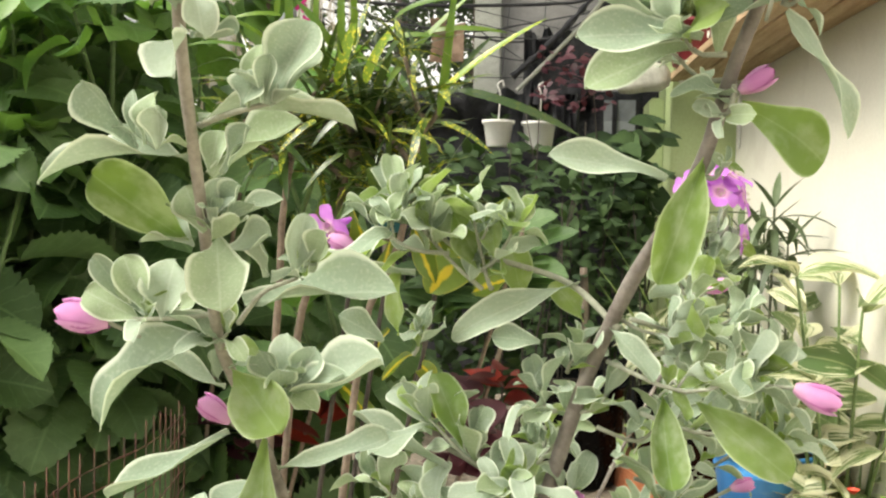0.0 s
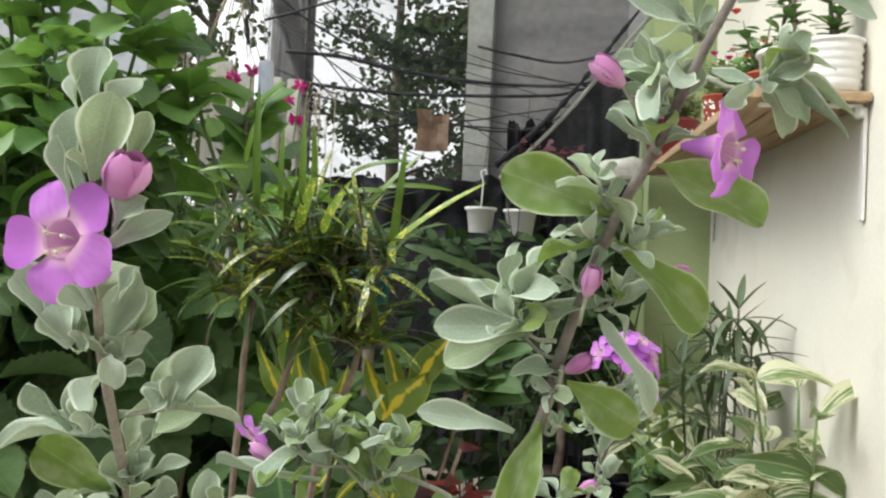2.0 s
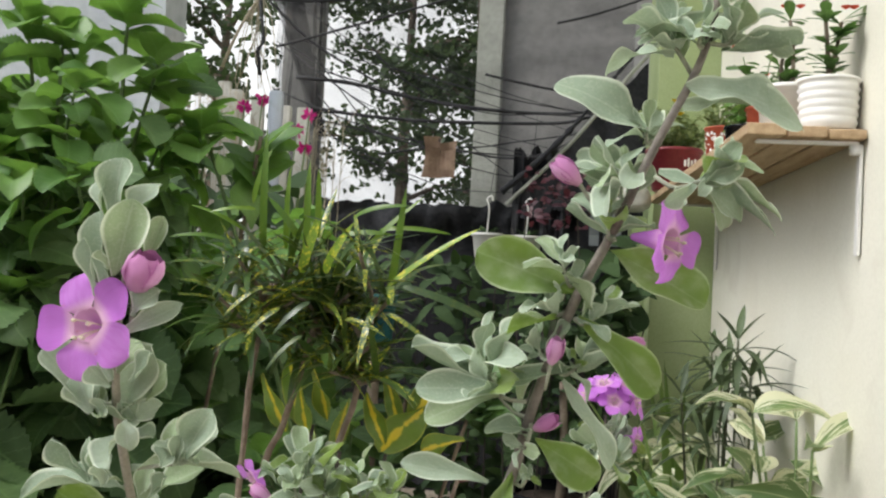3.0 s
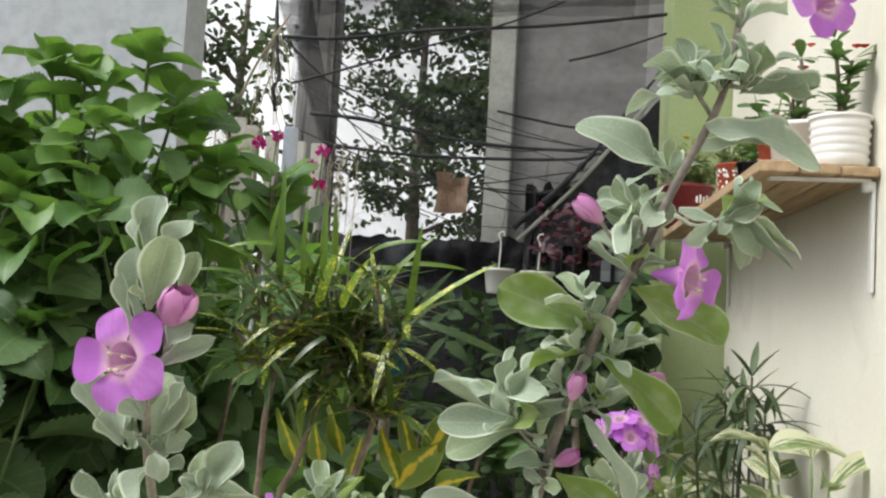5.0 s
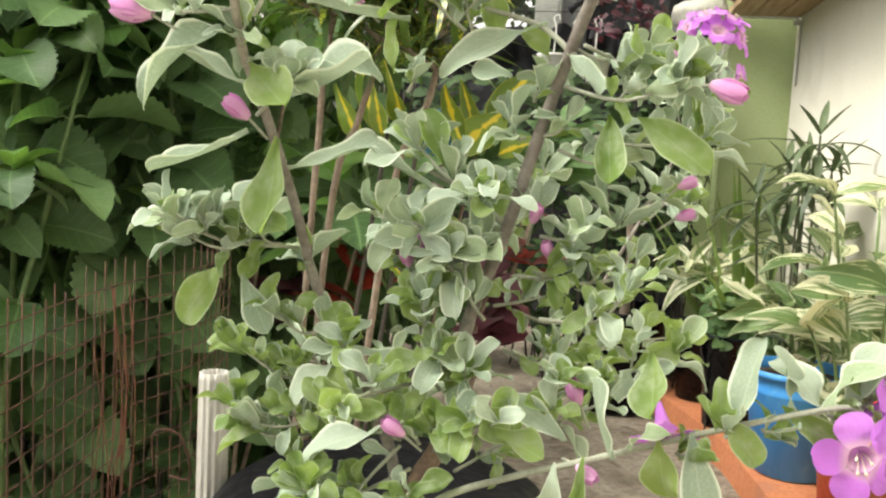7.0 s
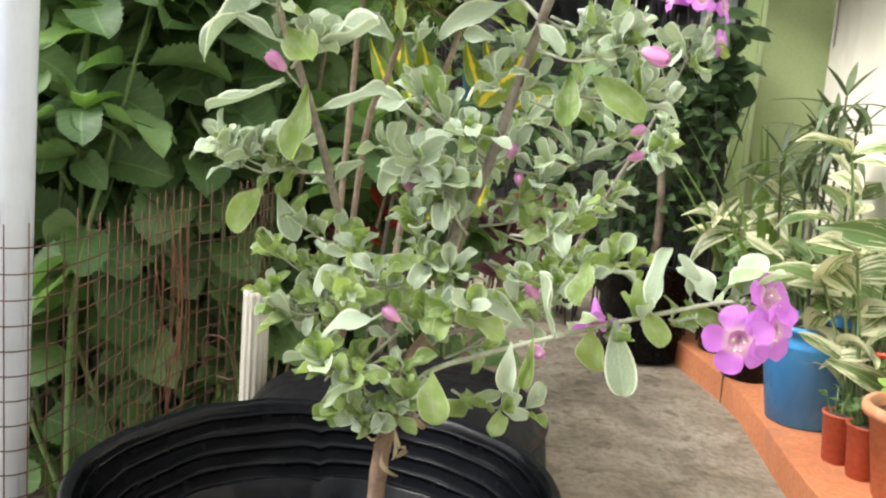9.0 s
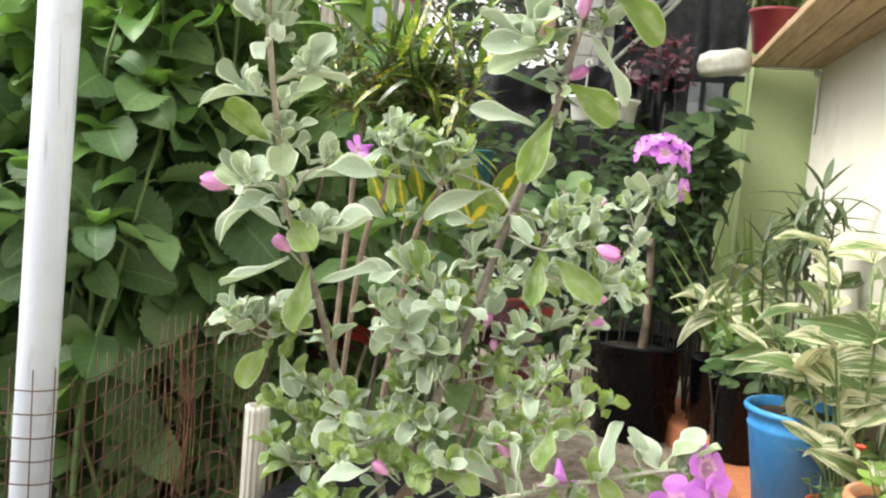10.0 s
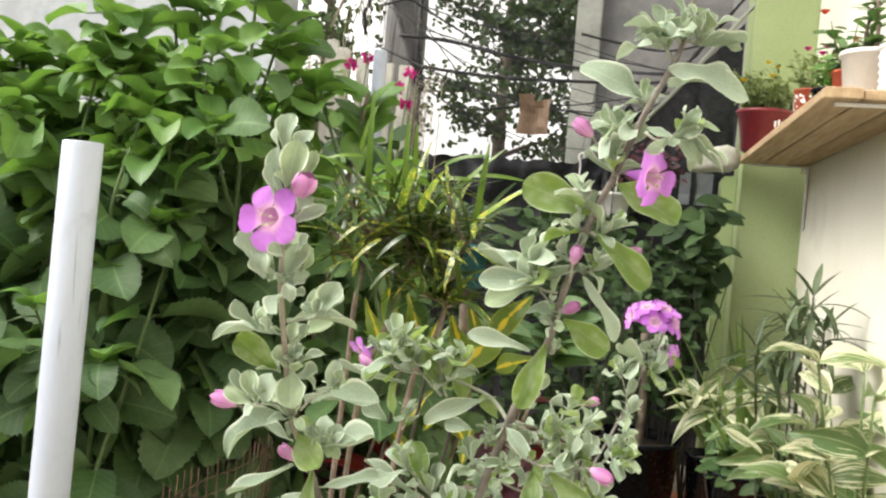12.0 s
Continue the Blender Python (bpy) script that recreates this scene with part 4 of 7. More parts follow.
# ---- distance ----
def cloud_bank():
    """Bright overcast far behind the trees."""
    bm = bmesh.new()
    rows = []
    for k in range(25):
        a = radians(30 + 5 * k)
        rows.append([bm.verts.new((90 * math.cos(a), 90 * math.sin(a), z)) for z in (-2, 20, 42)])
    for p, q in zip(rows, rows[1:]):
        for j in range(2):
            bm.faces.new((p[j], q[j], q[j + 1], p[j + 1]))
    m, t, b = mat("overcast_cloud", 1.0)
    b.inputs["Base Color"].default_value = (0.8, 0.8, 0.8, 1)
    t.links.new(ramp(t, noise_of(t, 0.03, 4), ((0.3, (0.80, 0.83, 0.87)), (0.7, (1.0, 1.0, 1.0)))), b.inputs["Emission Color"])
    b.inputs["Emission Strength"].default_value = 0.55
    structure("backdrop", bm, m, "bright white overcast sky behind the trees", "sky", True)


cloud_bank()

def tree(at, h, crown_r, n, seed, leaf_size=0.09, trunk_r=0.12):
    rnd = random.Random(seed)
    t = thing("tree", at, "tall thin-crowned tree behind the net", "tree", "trees behind the net")
    base = Vector(at)
    top = base + Vector((rnd.uniform(-0.3, 0.3), rnd.uniform(-0.3, 0.3), h))
    tube("trunk", [base, base.lerp(top, 0.4) + away(rnd) * 0.15, top], trunk_r, 0.02, M_BARK, t, 10, 8, 0.1)
    shapes = [leaf_shape("lance", 3, 2, 0.4, 0.2, seed=k) for k in range(3)]
    fol = Foliage("leaf", M_TREELEAF, leaf_size, leaf_size * 0.3, shapes, t, 0, "crown", "small dark leaves with gaps of sky")
    for k in range(16):
        s = rnd.uniform(0.25, 0.98)
        o = base.lerp(top, s)
        a = rnd.uniform(0, 6.28)
        reach = crown_r * rnd.uniform(0.5, 1.1)
        e = o + Vector((math.cos(a) * reach, math.sin(a) * reach, rnd.uniform(-0.2, 0.6) * reach))
        tube("limb", [o, o.lerp(e, 0.5) + Vector((0, 0, 0.1)), e], 0.03, 0.006, M_BARK, t, 6, 4)
        for j in range(n // 16):
            p = o.lerp(e, rnd.uniform(0.25, 1.05)) + away(rnd) * abs(rnd.gauss(0, 0.22)) * crown_r
            for q in range(3):
                fol.add(p + away(rnd) * 0.06, away(rnd), away(rnd), rnd.uniform(0.6, 1.2), rnd.uniform(0.7, 1.2))
    fol.finish()


tree((-0.75, 8.4, FLOOR - 0.06), 5.6, 1.0, 2100, 11)
tree((-1.55, 9.6, FLOOR - 0.06), 5.4, 1.1, 1500, 12)
tree((-2.9, 8.0, FLOOR - 0.06), 4.2, 1.2, 1100, 13)
tree((-0.2, 10.5, FLOOR - 0.06), 5.4, 1.3, 2100, 14)


def hedge(name, x0, x1, y0, y1, z0, z1, n, seed, material, length, half, outline, label, category="plant"):
    """A mass of leaves on upright stems rooted in the floor."""
    rnd = random.Random(seed)
    t = thing(name, ((x0 + x1) / 2, (y0 + y1) / 2, FLOOR), label, category)
    fol = Foliage("leaf", material, length, half, [leaf_shape(outline, 6, 2, rnd.uniform(0.2, 0.8), 0.25, 0.03, seed=k) for k in range(4)], t, 60, "foliage")
    for k in range(max(n // 30, 3)):
        x, y, z = rnd.uniform(x0, x1), rnd.uniform(y0, y1), z1 * rnd.uniform(0.8, 1.0)
        tube("stem", [(x, y, FLOOR - 0.01), (x + rnd.uniform(-0.05, 0.05), y, (z + FLOOR) / 2), (x + rnd.uniform(-0.08, 0.08), y, z)], 0.004, 0.002, M_DARKBARK, t, 6, 4)
    for k in range(n):
        p = Vector((rnd.uniform(x0, x1), rnd.uniform(y0, y1), rnd.uniform(z0, z1)))
        fol.add(p, away(rnd, -0.7, 0.6) + Vector((0, -0.4, 0)), Vector((0, -0.7, 0.8)) + away(rnd) * 0.5, rnd.uniform(0.6, 1.2), rnd.uniform(0.7, 1.2))
    fol.finish()
    return t


hedge("dark_shrub", -0.95, 0.15, 3.35, 3.7, 0.3, 1.28, 900, 21, M_DARKLEAF, 0.10, 0.022, "lance", "dark leafy shrubs in the shade at the rear")
hedge("dark_shrub", 0.05, 0.42, 3.12, 3.4, 0.55, 1.17, 760, 22, M_DARKLEAF, 0.065, 0.015, "lance", "dark pinnate-leaved shrub growing in a black pot")

def straw(x0, x1, y0, y1, top, n, seed, sprays, label):
    """Upright dry stalks that fork into fine drooping tips."""
    rnd = random.Random(seed)
    t = thing("dry_grass", ((x0 + x1) / 2, (y0 + y1) / 2, FLOOR), label, "grass", "dry stalks")
    for k in range(n):
        x, y, z = rnd.uniform(x0, x1), rnd.uniform(y0, y1), top - 0.16 * rnd.random() ** 2
        lean = rnd.uniform(-0.04, 0.05)
        tube("stalk", [(x - lean, y, FLOOR - 0.01), (x - lean * 0.4, y, (z + FLOOR) * 0.62), (x, y, z)], 0.0022, 0.0010, M_DRY, t, 5, 5)
        for j in range(sprays):
            o = Vector((x - lean * 0.1, y, z - rnd.uniform(0.0, 0.16)))
            e = o + Vector((rnd.uniform(-0.06, 0.06), rnd.uniform(-0.03, 0.03), rnd.uniform(0.02, 0.07)))
            tube("spray", [o, o.lerp(e, 0.6) + Vector((0, 0, 0.012)), e], 0.0009, 0.0006, M_DRY, t, 4, 3)


straw(-0.96, -0.72, 2.50, 2.66, 1.74, 34, 23, 3, "dry straw-coloured stalks before the pale fence")
straw(-0.53, -0.42, 2.46, 2.56, 1.60, 12, 25, 5, "dry flower stalks with fine branching tips")

# two masses of dark leaves added where shade lies under the broad shrub
hedge("dark_shrub", -1.35, -0.28, 1.75, 2.0, 0.2, 0.95, 700, 26, M_DARKLEAF, 0.09, 0.03, "ovate", "added dark leaves standing in for the shade behind the broad-leaved shrub")
hedge("dark_shrub", -1.35, -0.30, 1.30, 1.75, 0.16, 0.80, 700, 27, M_DARKLEAF, 0.08, 0.030, "ovate", "added dark leaves standing in for the shade below the broad-leaved shrub")
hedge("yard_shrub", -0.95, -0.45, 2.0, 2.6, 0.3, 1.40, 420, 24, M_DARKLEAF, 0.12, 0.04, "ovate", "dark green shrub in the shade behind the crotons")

hedge("purple_shrub", 0.04, 0.30, 3.30, 3.42, 1.38, 1.60, 120, 28, M_MAROON, 0.042, 0.012, "lance", "dark purple-leaved shrub before the net")


def amaranth():
    rnd = random.Random(31)
    t = thing("globe_amaranth", (-0.6, 2.4, FLOOR), "tall thin-stemmed plant with fuchsia globe flowers", "flower")
    fol = Foliage("petal", M_FUCHSIA, 0.020, 0.005, [leaf_shape("petal", 4, 2, 0.4, 0.3)], t, 150)
    for x, y, z in ((-0.70, 2.45, 1.627), (-0.645, 2.44, 1.648), (-0.515, 2.46, 1.607), (-0.525, 2.47, 1.518), (-0.56, 2.5, 1.57)):
        tube("stem", [(x * 0.5 - 0.3, y, FLOOR), (x - 0.03, y, 1.1), (x, y, z)], 0.004, 0.002, M_BIGSTEM, t, 6, 6)
        for k in range(22):
            d = away(rnd)
            fol.add(Vector((x, y, z)) + d * 0.004, d, away(rnd))
    fol.finish()


amaranth()
tagged(part("white_post", lathe([(0.020, 0.0), (0.020, 1.50), (0.018, 1.505)], 20, 0.01, (-0.585, 2.38, FLOOR)), M_PVC, None, smooth=True), "white plastic pipe post behind the shrubs", "pipe")


# ---- pots and plants along the kerb ----
blue = pot("blue_pot", (0.645, 2.36, LEDGE), 0.125, 0.088, 0.262, M_BLUE, "faded blue plastic nursery pot on the kerb", 0.03, 0.008, ribs=(0.80,))
pot("black_pot", (0.535, 2.72, LEDGE), 0.090, 0.072, 0.27, M_BLACK, "black plastic nursery pot on the kerb", 0.03, 0.005, group="black nursery pots")
pot("black_pot", (0.475, 3.02, LEDGE), 0.085, 0.07, 0.25, M_BLACK, "black plastic nursery pot beside the column", 0.03, 0.005, group="black nursery pots")
pot("black_pot", (0.212, 3.12, FLOOR), 0.165, 0.135, 0.34, M_BLACK, "wide black plastic pot on the floor", 0.04, 0.008, wobble=0.03, group="black nursery pots")
pot("seedling_pot", (0.685, 2.085, LEDGE), 0.040, 0.030, 0.115, M_BRICKRED, "slim brick-red seedling pot on the kerb", 0.012, 0.003, group="seedling pots")
pot("seedling_pot", (0.722, 2.005, LEDGE), 0.040, 0.030, 0.12, M_BRICKRED, "slim brick-red seedling pot on the kerb", 0.012, 0.003, group="seedling pots")
pot("terracotta_pot", (0.80, 1.90, LEDGE), 0.105, 0.075, 0.20, M_TERRA, "orange terracotta pot with a thick rolled rim", 0.03, 0.012)
small_plant("seedling", (0.685, 2.085, LEDGE + 0.105), M_BIGLEAF, 36, 0.05, 0.06, 0.03, 0.008, "lance", "small green seedlings in a red pot", stems=8, seed=41)
small_plant("seedling", (0.722, 2.005, LEDGE + 0.11), M_BIGLEAF, 36, 0.05, 0.07, 0.03, 0.008, "lance", "small green seedlings in a red pot", stems=8, seed=42)
small_plant("spurge", (0.80, 1.90, LEDGE + 0.17), M_LIME, 60, 0.10, 0.13, 0.04, 0.010, "lance", "low green plant with coral flowers in a terracotta pot", flowers=M_CORAL, flower_n=4, stems=12, seed=43)


def variegated(at, n, h, spread, seed, label, length=0.20, half=0.034, lean=(0, 0, 0)):
    """Variegated ginger: canes with broad, arching, cream-striped leaves in two rows."""
    rnd = random.Random(seed)
    t = thing("variegated_plant", at, label, "plant", "variegated plants")
    shapes = [leaf_shape("lance", 14, 6, rnd.uniform(0.2, 1.5), rnd.uniform(0.25, 0.7), 0.16, seed=k, twist=rnd.uniform(-1.0, 1.0)) for k in range(9)]
    fol = Foliage("leaf", M_CREAM, length, half, shapes, t, 200)
    for k in range(n):
        a = k * 6.28 / n + rnd.uniform(-0.4, 0.4)
        base = Vector(at) + Vector((math.cos(a), math.sin(a), 0)) * spread * 0.2 - Vector((0, 0, 0.012))
        tip = Vector(at) + Vector(lean) + Vector((math.cos(a) * spread, math.sin(a) * spread, h * (0.5 + 0.5 * ((k * 5) % n) / n)))
        mid = base.lerp(tip, 0.5) + Vector((0, 0, 0.04))
        tube("cane", [base, mid, tip], 0.005, 0.003, M_BIGSTEM, t, 6, 5)
        for j in range(4):
            s = 0.36 + 0.64 * j / 3
            p = base.lerp(mid, s * 2) if s < 0.5 else mid.lerp(tip, s * 2 - 1)
            b = a + (1.57 if j % 2 else -1.57) + rnd.uniform(-0.8, 0.8)
            d = Vector((math.cos(b), math.sin(b), rnd.uniform(-0.1, 1.0)))
            fol.add(p, d, Vector((0, -0.8, 1)) + away(rnd) * 0.5, rnd.uniform(0.6, 1.05), rnd.uniform(0.6, 1.1))
        fol.add(tip, Vector((math.cos(a) * 0.8, math.sin(a) * 0.8 - 0.2, rnd.uniform(0.2, 0.8))), Vector((0, -0.6, 1)) + away(rnd) * 0.4, 0.75, 0.8, rnd.randrange(9))
    fol.finish()


variegated((0.645, 2.36, LEDGE + 0.24), 5, 0.30, 0.09, 51, "cream and green striped leafy plant in the blue pot", 0.17, 0.028)
variegated((0.475, 3.02, LEDGE + 0.22), 5, 0.42, 0.07, 52, "cream and green striped leafy plant in a black pot")
variegated((0.755, 2.16, LEDGE - 0.002), 12, 0.72, 0.12, 53, "tall cream-striped leafy plant against the wall", 0.20, 0.036, (-0.02, -0.06, 0))
variegated((0.70, 2.62, LEDGE - 0.002), 9, 0.60, 0.14, 55, "cream-striped leafy clump growing on the kerb")


def lady_palm(at, tops, seed, label):
    """Thin upright canes, each ending in a star of narrow dark arching leaves."""
    rnd = random.Random(seed)
    t = thing("lady_palm", at, label, "palm", "lady palms")
    shapes = [leaf_shape("lance", 9, 2, b, 0.35, 0.03, seed=k, twist=w) for k, (b, w) in enumerate(((0.5, 0.1), (0.9, -0.2), (1.3, 0.2), (1.7, -0.1), (0.2, 0.0)))]
    fol = Foliage("leaf", M_NARROW, 0.195, 0.0112, shapes, t, 300)
    for x, y, z in tops:
        tip = Vector((x, y, z))
        base = Vector(at).lerp(Vector((x, y, at[2])), 0.55) - Vector((0, 0, 0.012))
        tube("cane", [base, base.lerp(tip, 0.5) + Vector((rnd.uniform(-0.012, 0.012), 0, 0)), tip], 0.0042, 0.003, M_PALMCANE, t, 6, 3)
        turn = rnd.uniform(0, 6.28)
        for ring, (n, rise, size) in enumerate(((3, 1.5, 0.6), (6, 0.35, 1.0), (4, 0.0, 0.9))):
            o = tip - Vector((0, 0, 0.026 * ring))
            for j in range(n):
                b = turn + ring * 0.5 + j * 6.28 / n + rnd.uniform(-0.25, 0.25)
                fol.add(o, (math.cos(b), math.sin(b), rise * (0.9 if ring == 0 else 0.7) + rnd.uniform(-0.15, 0.2)), (0, 0, 1), size * rnd.uniform(0.75, 1.1), rnd.uniform(0.7, 1.0), 4 if ring == 0 else rnd.randrange(4))
    fol.finish()


lady_palm((0.66, 2.48, LEDGE - 0.002), ((0.655, 2.42, 1.055), (0.685, 2.40, 0.965), (0.625, 2.46, 0.930), (0.655, 2.52, 0.990), (0.53, 2.50, 0.900), (0.60, 2.50, 0.80)), 61, "clump of lady palm with stars of narrow dark leaves")
lady_palm((0.70, 2.85, LEDGE - 0.002), ((0.66, 2.86, 0.99), (0.70, 2.82, 0.90), (0.64, 2.90, 0.84)), 62, "slim lady palm clump beside the cream wall")


def spiky(at, n, length, seed, label):
    rnd = random.Random(seed)
    t = thing("grassy_plant", at, label, "plant")
    fol = Foliage("leaf", M_GRASSY, length, 0.0085 + 0.006 * (length > 0.5), [leaf_shape("lance", 9, 2, b, 0.3) for b in (0.2, 0.5, 0.9)], t)
    for k in range(n):
        a = rnd.uniform(0, 6.28)
        q = rnd.uniform(0.1, 0.45)
        fol.add(at, (math.cos(a) * q, math.sin(a) * q, 1.0), (-math.cos(a), -math.sin(a), 0.4), rnd.uniform(0.6, 1.1))
    fol.finish()


spiky((0.535, 2.72, LEDGE + 0.235), 16, 0.30, 71, "upright green strap-leaved plant before the column")
spiky((0.58, 2.88, LEDGE - 0.002), 24, 0.82, 74, "tall lime-green grassy clump before the column")
hedge("low_plant", 0.46, 0.61, 2.62, 2.82, 0.46, 0.62, 120, 72, M_BIGLEAF, 0.06, 0.022, "ovate", "low green leafy plant spilling from a black pot")
hedge("column_climber", 0.30, 0.46, 3.15, 3.4, 0.95, 1.33, 90, 73, M_DARKLEAF, 0.12, 0.034, "lance", "green climbing plant beside the column")
tagged(tube("bare_trunk", [(0.225, 3.12, FLOOR + 0.28), (0.235, 3.12, 0.6), (0.22, 3.12, 0.85)], 0.017, 0.012, M_BARK, None, 8, 4), "pale young trunk of the shrub in the wide black pot", "trunk")

# ---- left-hand side: broad-leaved shrub, pipe, wire mesh ----
def broad_shrub():
    rnd = random.Random(81)
    t = thing("broad_leaf_shrub", (-0.6, 1.25, FLOOR), "dense tall shrub with broad scalloped green leaves", "shrub")
    shapes = [leaf_shape("heart", 26, 4, rnd.uniform(0.3, 1.5), rnd.uniform(0.15, 0.6), 0.08, 13, seed=k, twist=rnd.uniform(-0.4, 0.4)) for k in range(8)]
    fol = Foliage("leaf", M_BIGLEAF, 0.092, 0.036, shapes, t, 300, "rear_leaves", "shaded inner leaves")
    young = Foliage("young_leaf", M_YOUNGLEAF, 0.088, 0.035, shapes, t, 200, "young_leaves", "young leaves at the shoot tips, their colour brightened for sunlight")

    def shoot(path, r, first, tip_leaves):
        tube("stem", path, r, r * 0.45, M_SHRUBSTEM, t, 7, 5)
        pts = curve_points([Vector(p) for p in path], 24 // (len(path) - 1))
        turn = rnd.uniform(0, 3.14)
        n = len(pts)
        for i in range(int(n * first), n):
            s = i / n
            turn += 1.57 + rnd.uniform(-0.3, 0.3)
            for sg in (0, math.pi):
                if rnd.random() < (0.58 if pts[i].z < 0.75 else 0.64 if pts[i].z < 1.25 else 0.30):
                    continue
                a = turn + sg + rnd.uniform(-0.5, 0.5)
                d = Vector((math.cos(a), math.sin(a) - 0.25, rnd.uniform(-0.45, 0.35)))
                size = rnd.choice((0.6, 0.8, 0.95, 1.05)) * rnd.uniform(0.9, 1.1) * (1.20 - 0.43 * min(1.0, max(0.0, (pts[i].z - 0.95) / 0.40)))
                o = pts[i] + d.normalized() * rnd.uniform(0.012, 0.05)
                tube("petiole", [pts[i], pts[i].lerp(o, 0.5) + Vector((0, 0, 0.004)), o], 0.0018, 0.0012, M_SHRUBSTEM, t, 4, 1) if pts[i].y < 1.2 and s > 0.6 else None
                # high shoot ends take the paler colour, which also stands in for sunlight
                kind = young if (s > 0.55 and pts[i].z > 1.18 and rnd.random() < 0.85) else fol
                kind.add(o, d, Vector((0, -0.30 if pts[i].z < 1.2 else -0.12, 1.0)) + away(rnd) * 0.75, size, size * rnd.uniform(0.85, 1.15))
        tip = pts[-1]
        for j in range(tip_leaves):
            a = j * 1.57 + turn
            young.add(tip - Vector((0, 0, 0.006 * j)), (math.cos(a), math.sin(a), 1.3 - 0.18 * j), (-math.cos(a) * 0.5, -math.sin(a) * 0.5 - 0.2, 1), rnd.uniform(0.45, 0.75) + 0.05 * j, rnd.uniform(0.45, 0.75) + 0.05 * j)

    heads = []
    for k in range(42):
        x, y = rnd.uniform(-1.25, -0.28), rnd.uniform(1.02, 1.75)
        if x > -0.45:
            y = rnd.uniform(1.2, 1.8)
        crest = 1.48 if x < -0.42 else 1.48 - 1.5 * (x + 0.42)
        heads.append((y, x, crest + rnd.uniform(-0.42, -0.05) + 0.12 * (y - 1.3)))
    for k in range(16):
        x, y = rnd.uniform(-1.05, -0.34), rnd.uniform(1.10, 1.60)
        crest = 1.41 if x < -0.42 else 1.41 - 1.4 * (x + 0.42)
        heads.append((y, x, crest - 0.20 * rnd.random() ** 1.5 + 0.12 * (y - 1.3)))
    heads += [(1.20, -0.55, 1.50), (1.21, -0.50, 1.49), (1.20, -0.40, 1.52), (1.23, -0.365, 1.45), (1.26, -0.31, 1.375), (1.15, -0.62, 1.44)]
    heads.sort()
    for y, x, z in heads:
        base = Vector((x + rnd.uniform(-0.28, 0.28), y + rnd.uniform(-0.02, 0.25), FLOOR - 0.01))
        tip = Vector((x, y, z))
        mid = base.lerp(tip, 0.55) + Vector((rnd.uniform(-0.12, 0.12), rnd.uniform(-0.06, 0.06), 0))
        shoot([base, mid, tip], 0.0055, 0.14, 8)
        for j in range(2):
            o = mid.lerp(tip, rnd.uniform(-0.3, 0.6))
            a = rnd.uniform(0, 6.28)
            e = o + Vector((math.cos(a) * 0.11, math.sin(a) * 0.09 - 0.03, rnd.uniform(0.06, 0.20)))
            shoot([o, o.lerp(e, 0.5) + Vector((0, 0, -0.02)), e], 0.004, 0.3, 3)
    # stout stems that show between the leaves on the open side
    shoot([(-0.60, 1.12, FLOOR - 0.01), (-0.585, 1.10, 0.55), (-0.543, 1.07, 0.709), (-0.50, 1.07, 0.86), (-0.475, 1.08, 0.974), (-0.47, 1.14, 1.12)], 0.0052, 0.35, 6)
    shoot([(-0.66, 1.18, FLOOR - 0.01), (-0.60, 1.14, 0.7), (-0.555, 1.09, 1.06), (-0.544, 1.07, 1.135), (-0.535, 1.08, 1.202), (-0.53, 1.12, 1.30)], 0.0048, 0.35, 6)
    fol.finish()
    young.finish()


broad_shrub()


def white_pipe():
    """A cut pipe that leans a little."""
    bm = lathe([(0.0150, 0.0), (0.0167, 0.0), (0.0167, 1.039), (0.0160, 1.0405), (0.0138, 1.0405), (0.0136, 1.0)], 32, 0.004, (-0.217, 0.545, FLOOR))
    for v in bm.verts:
        v.co.x -= 0.004 + 0.022 * (FLOOR + 1.04 - v.co.z)
    return bm


tagged(part("white_pipe", white_pipe(), M_PVC, None, smooth=True), "upright white plastic water pipe cut off at the top", "pipe")


def short_post():
    bm = lathe([(0.0140, 0.0), (0.0140, 0.582), (0.0135, 0.588), (0.010, 0.588), (0.009, 0.57)], 80, 0.0, (-0.172, 0.86, FLOOR), 13, 0.0009)
    tagged(part("fluted_post", bm, M_FLUTED, None, smooth=True), "short fluted white plastic post behind the black pot", "post")


short_post()


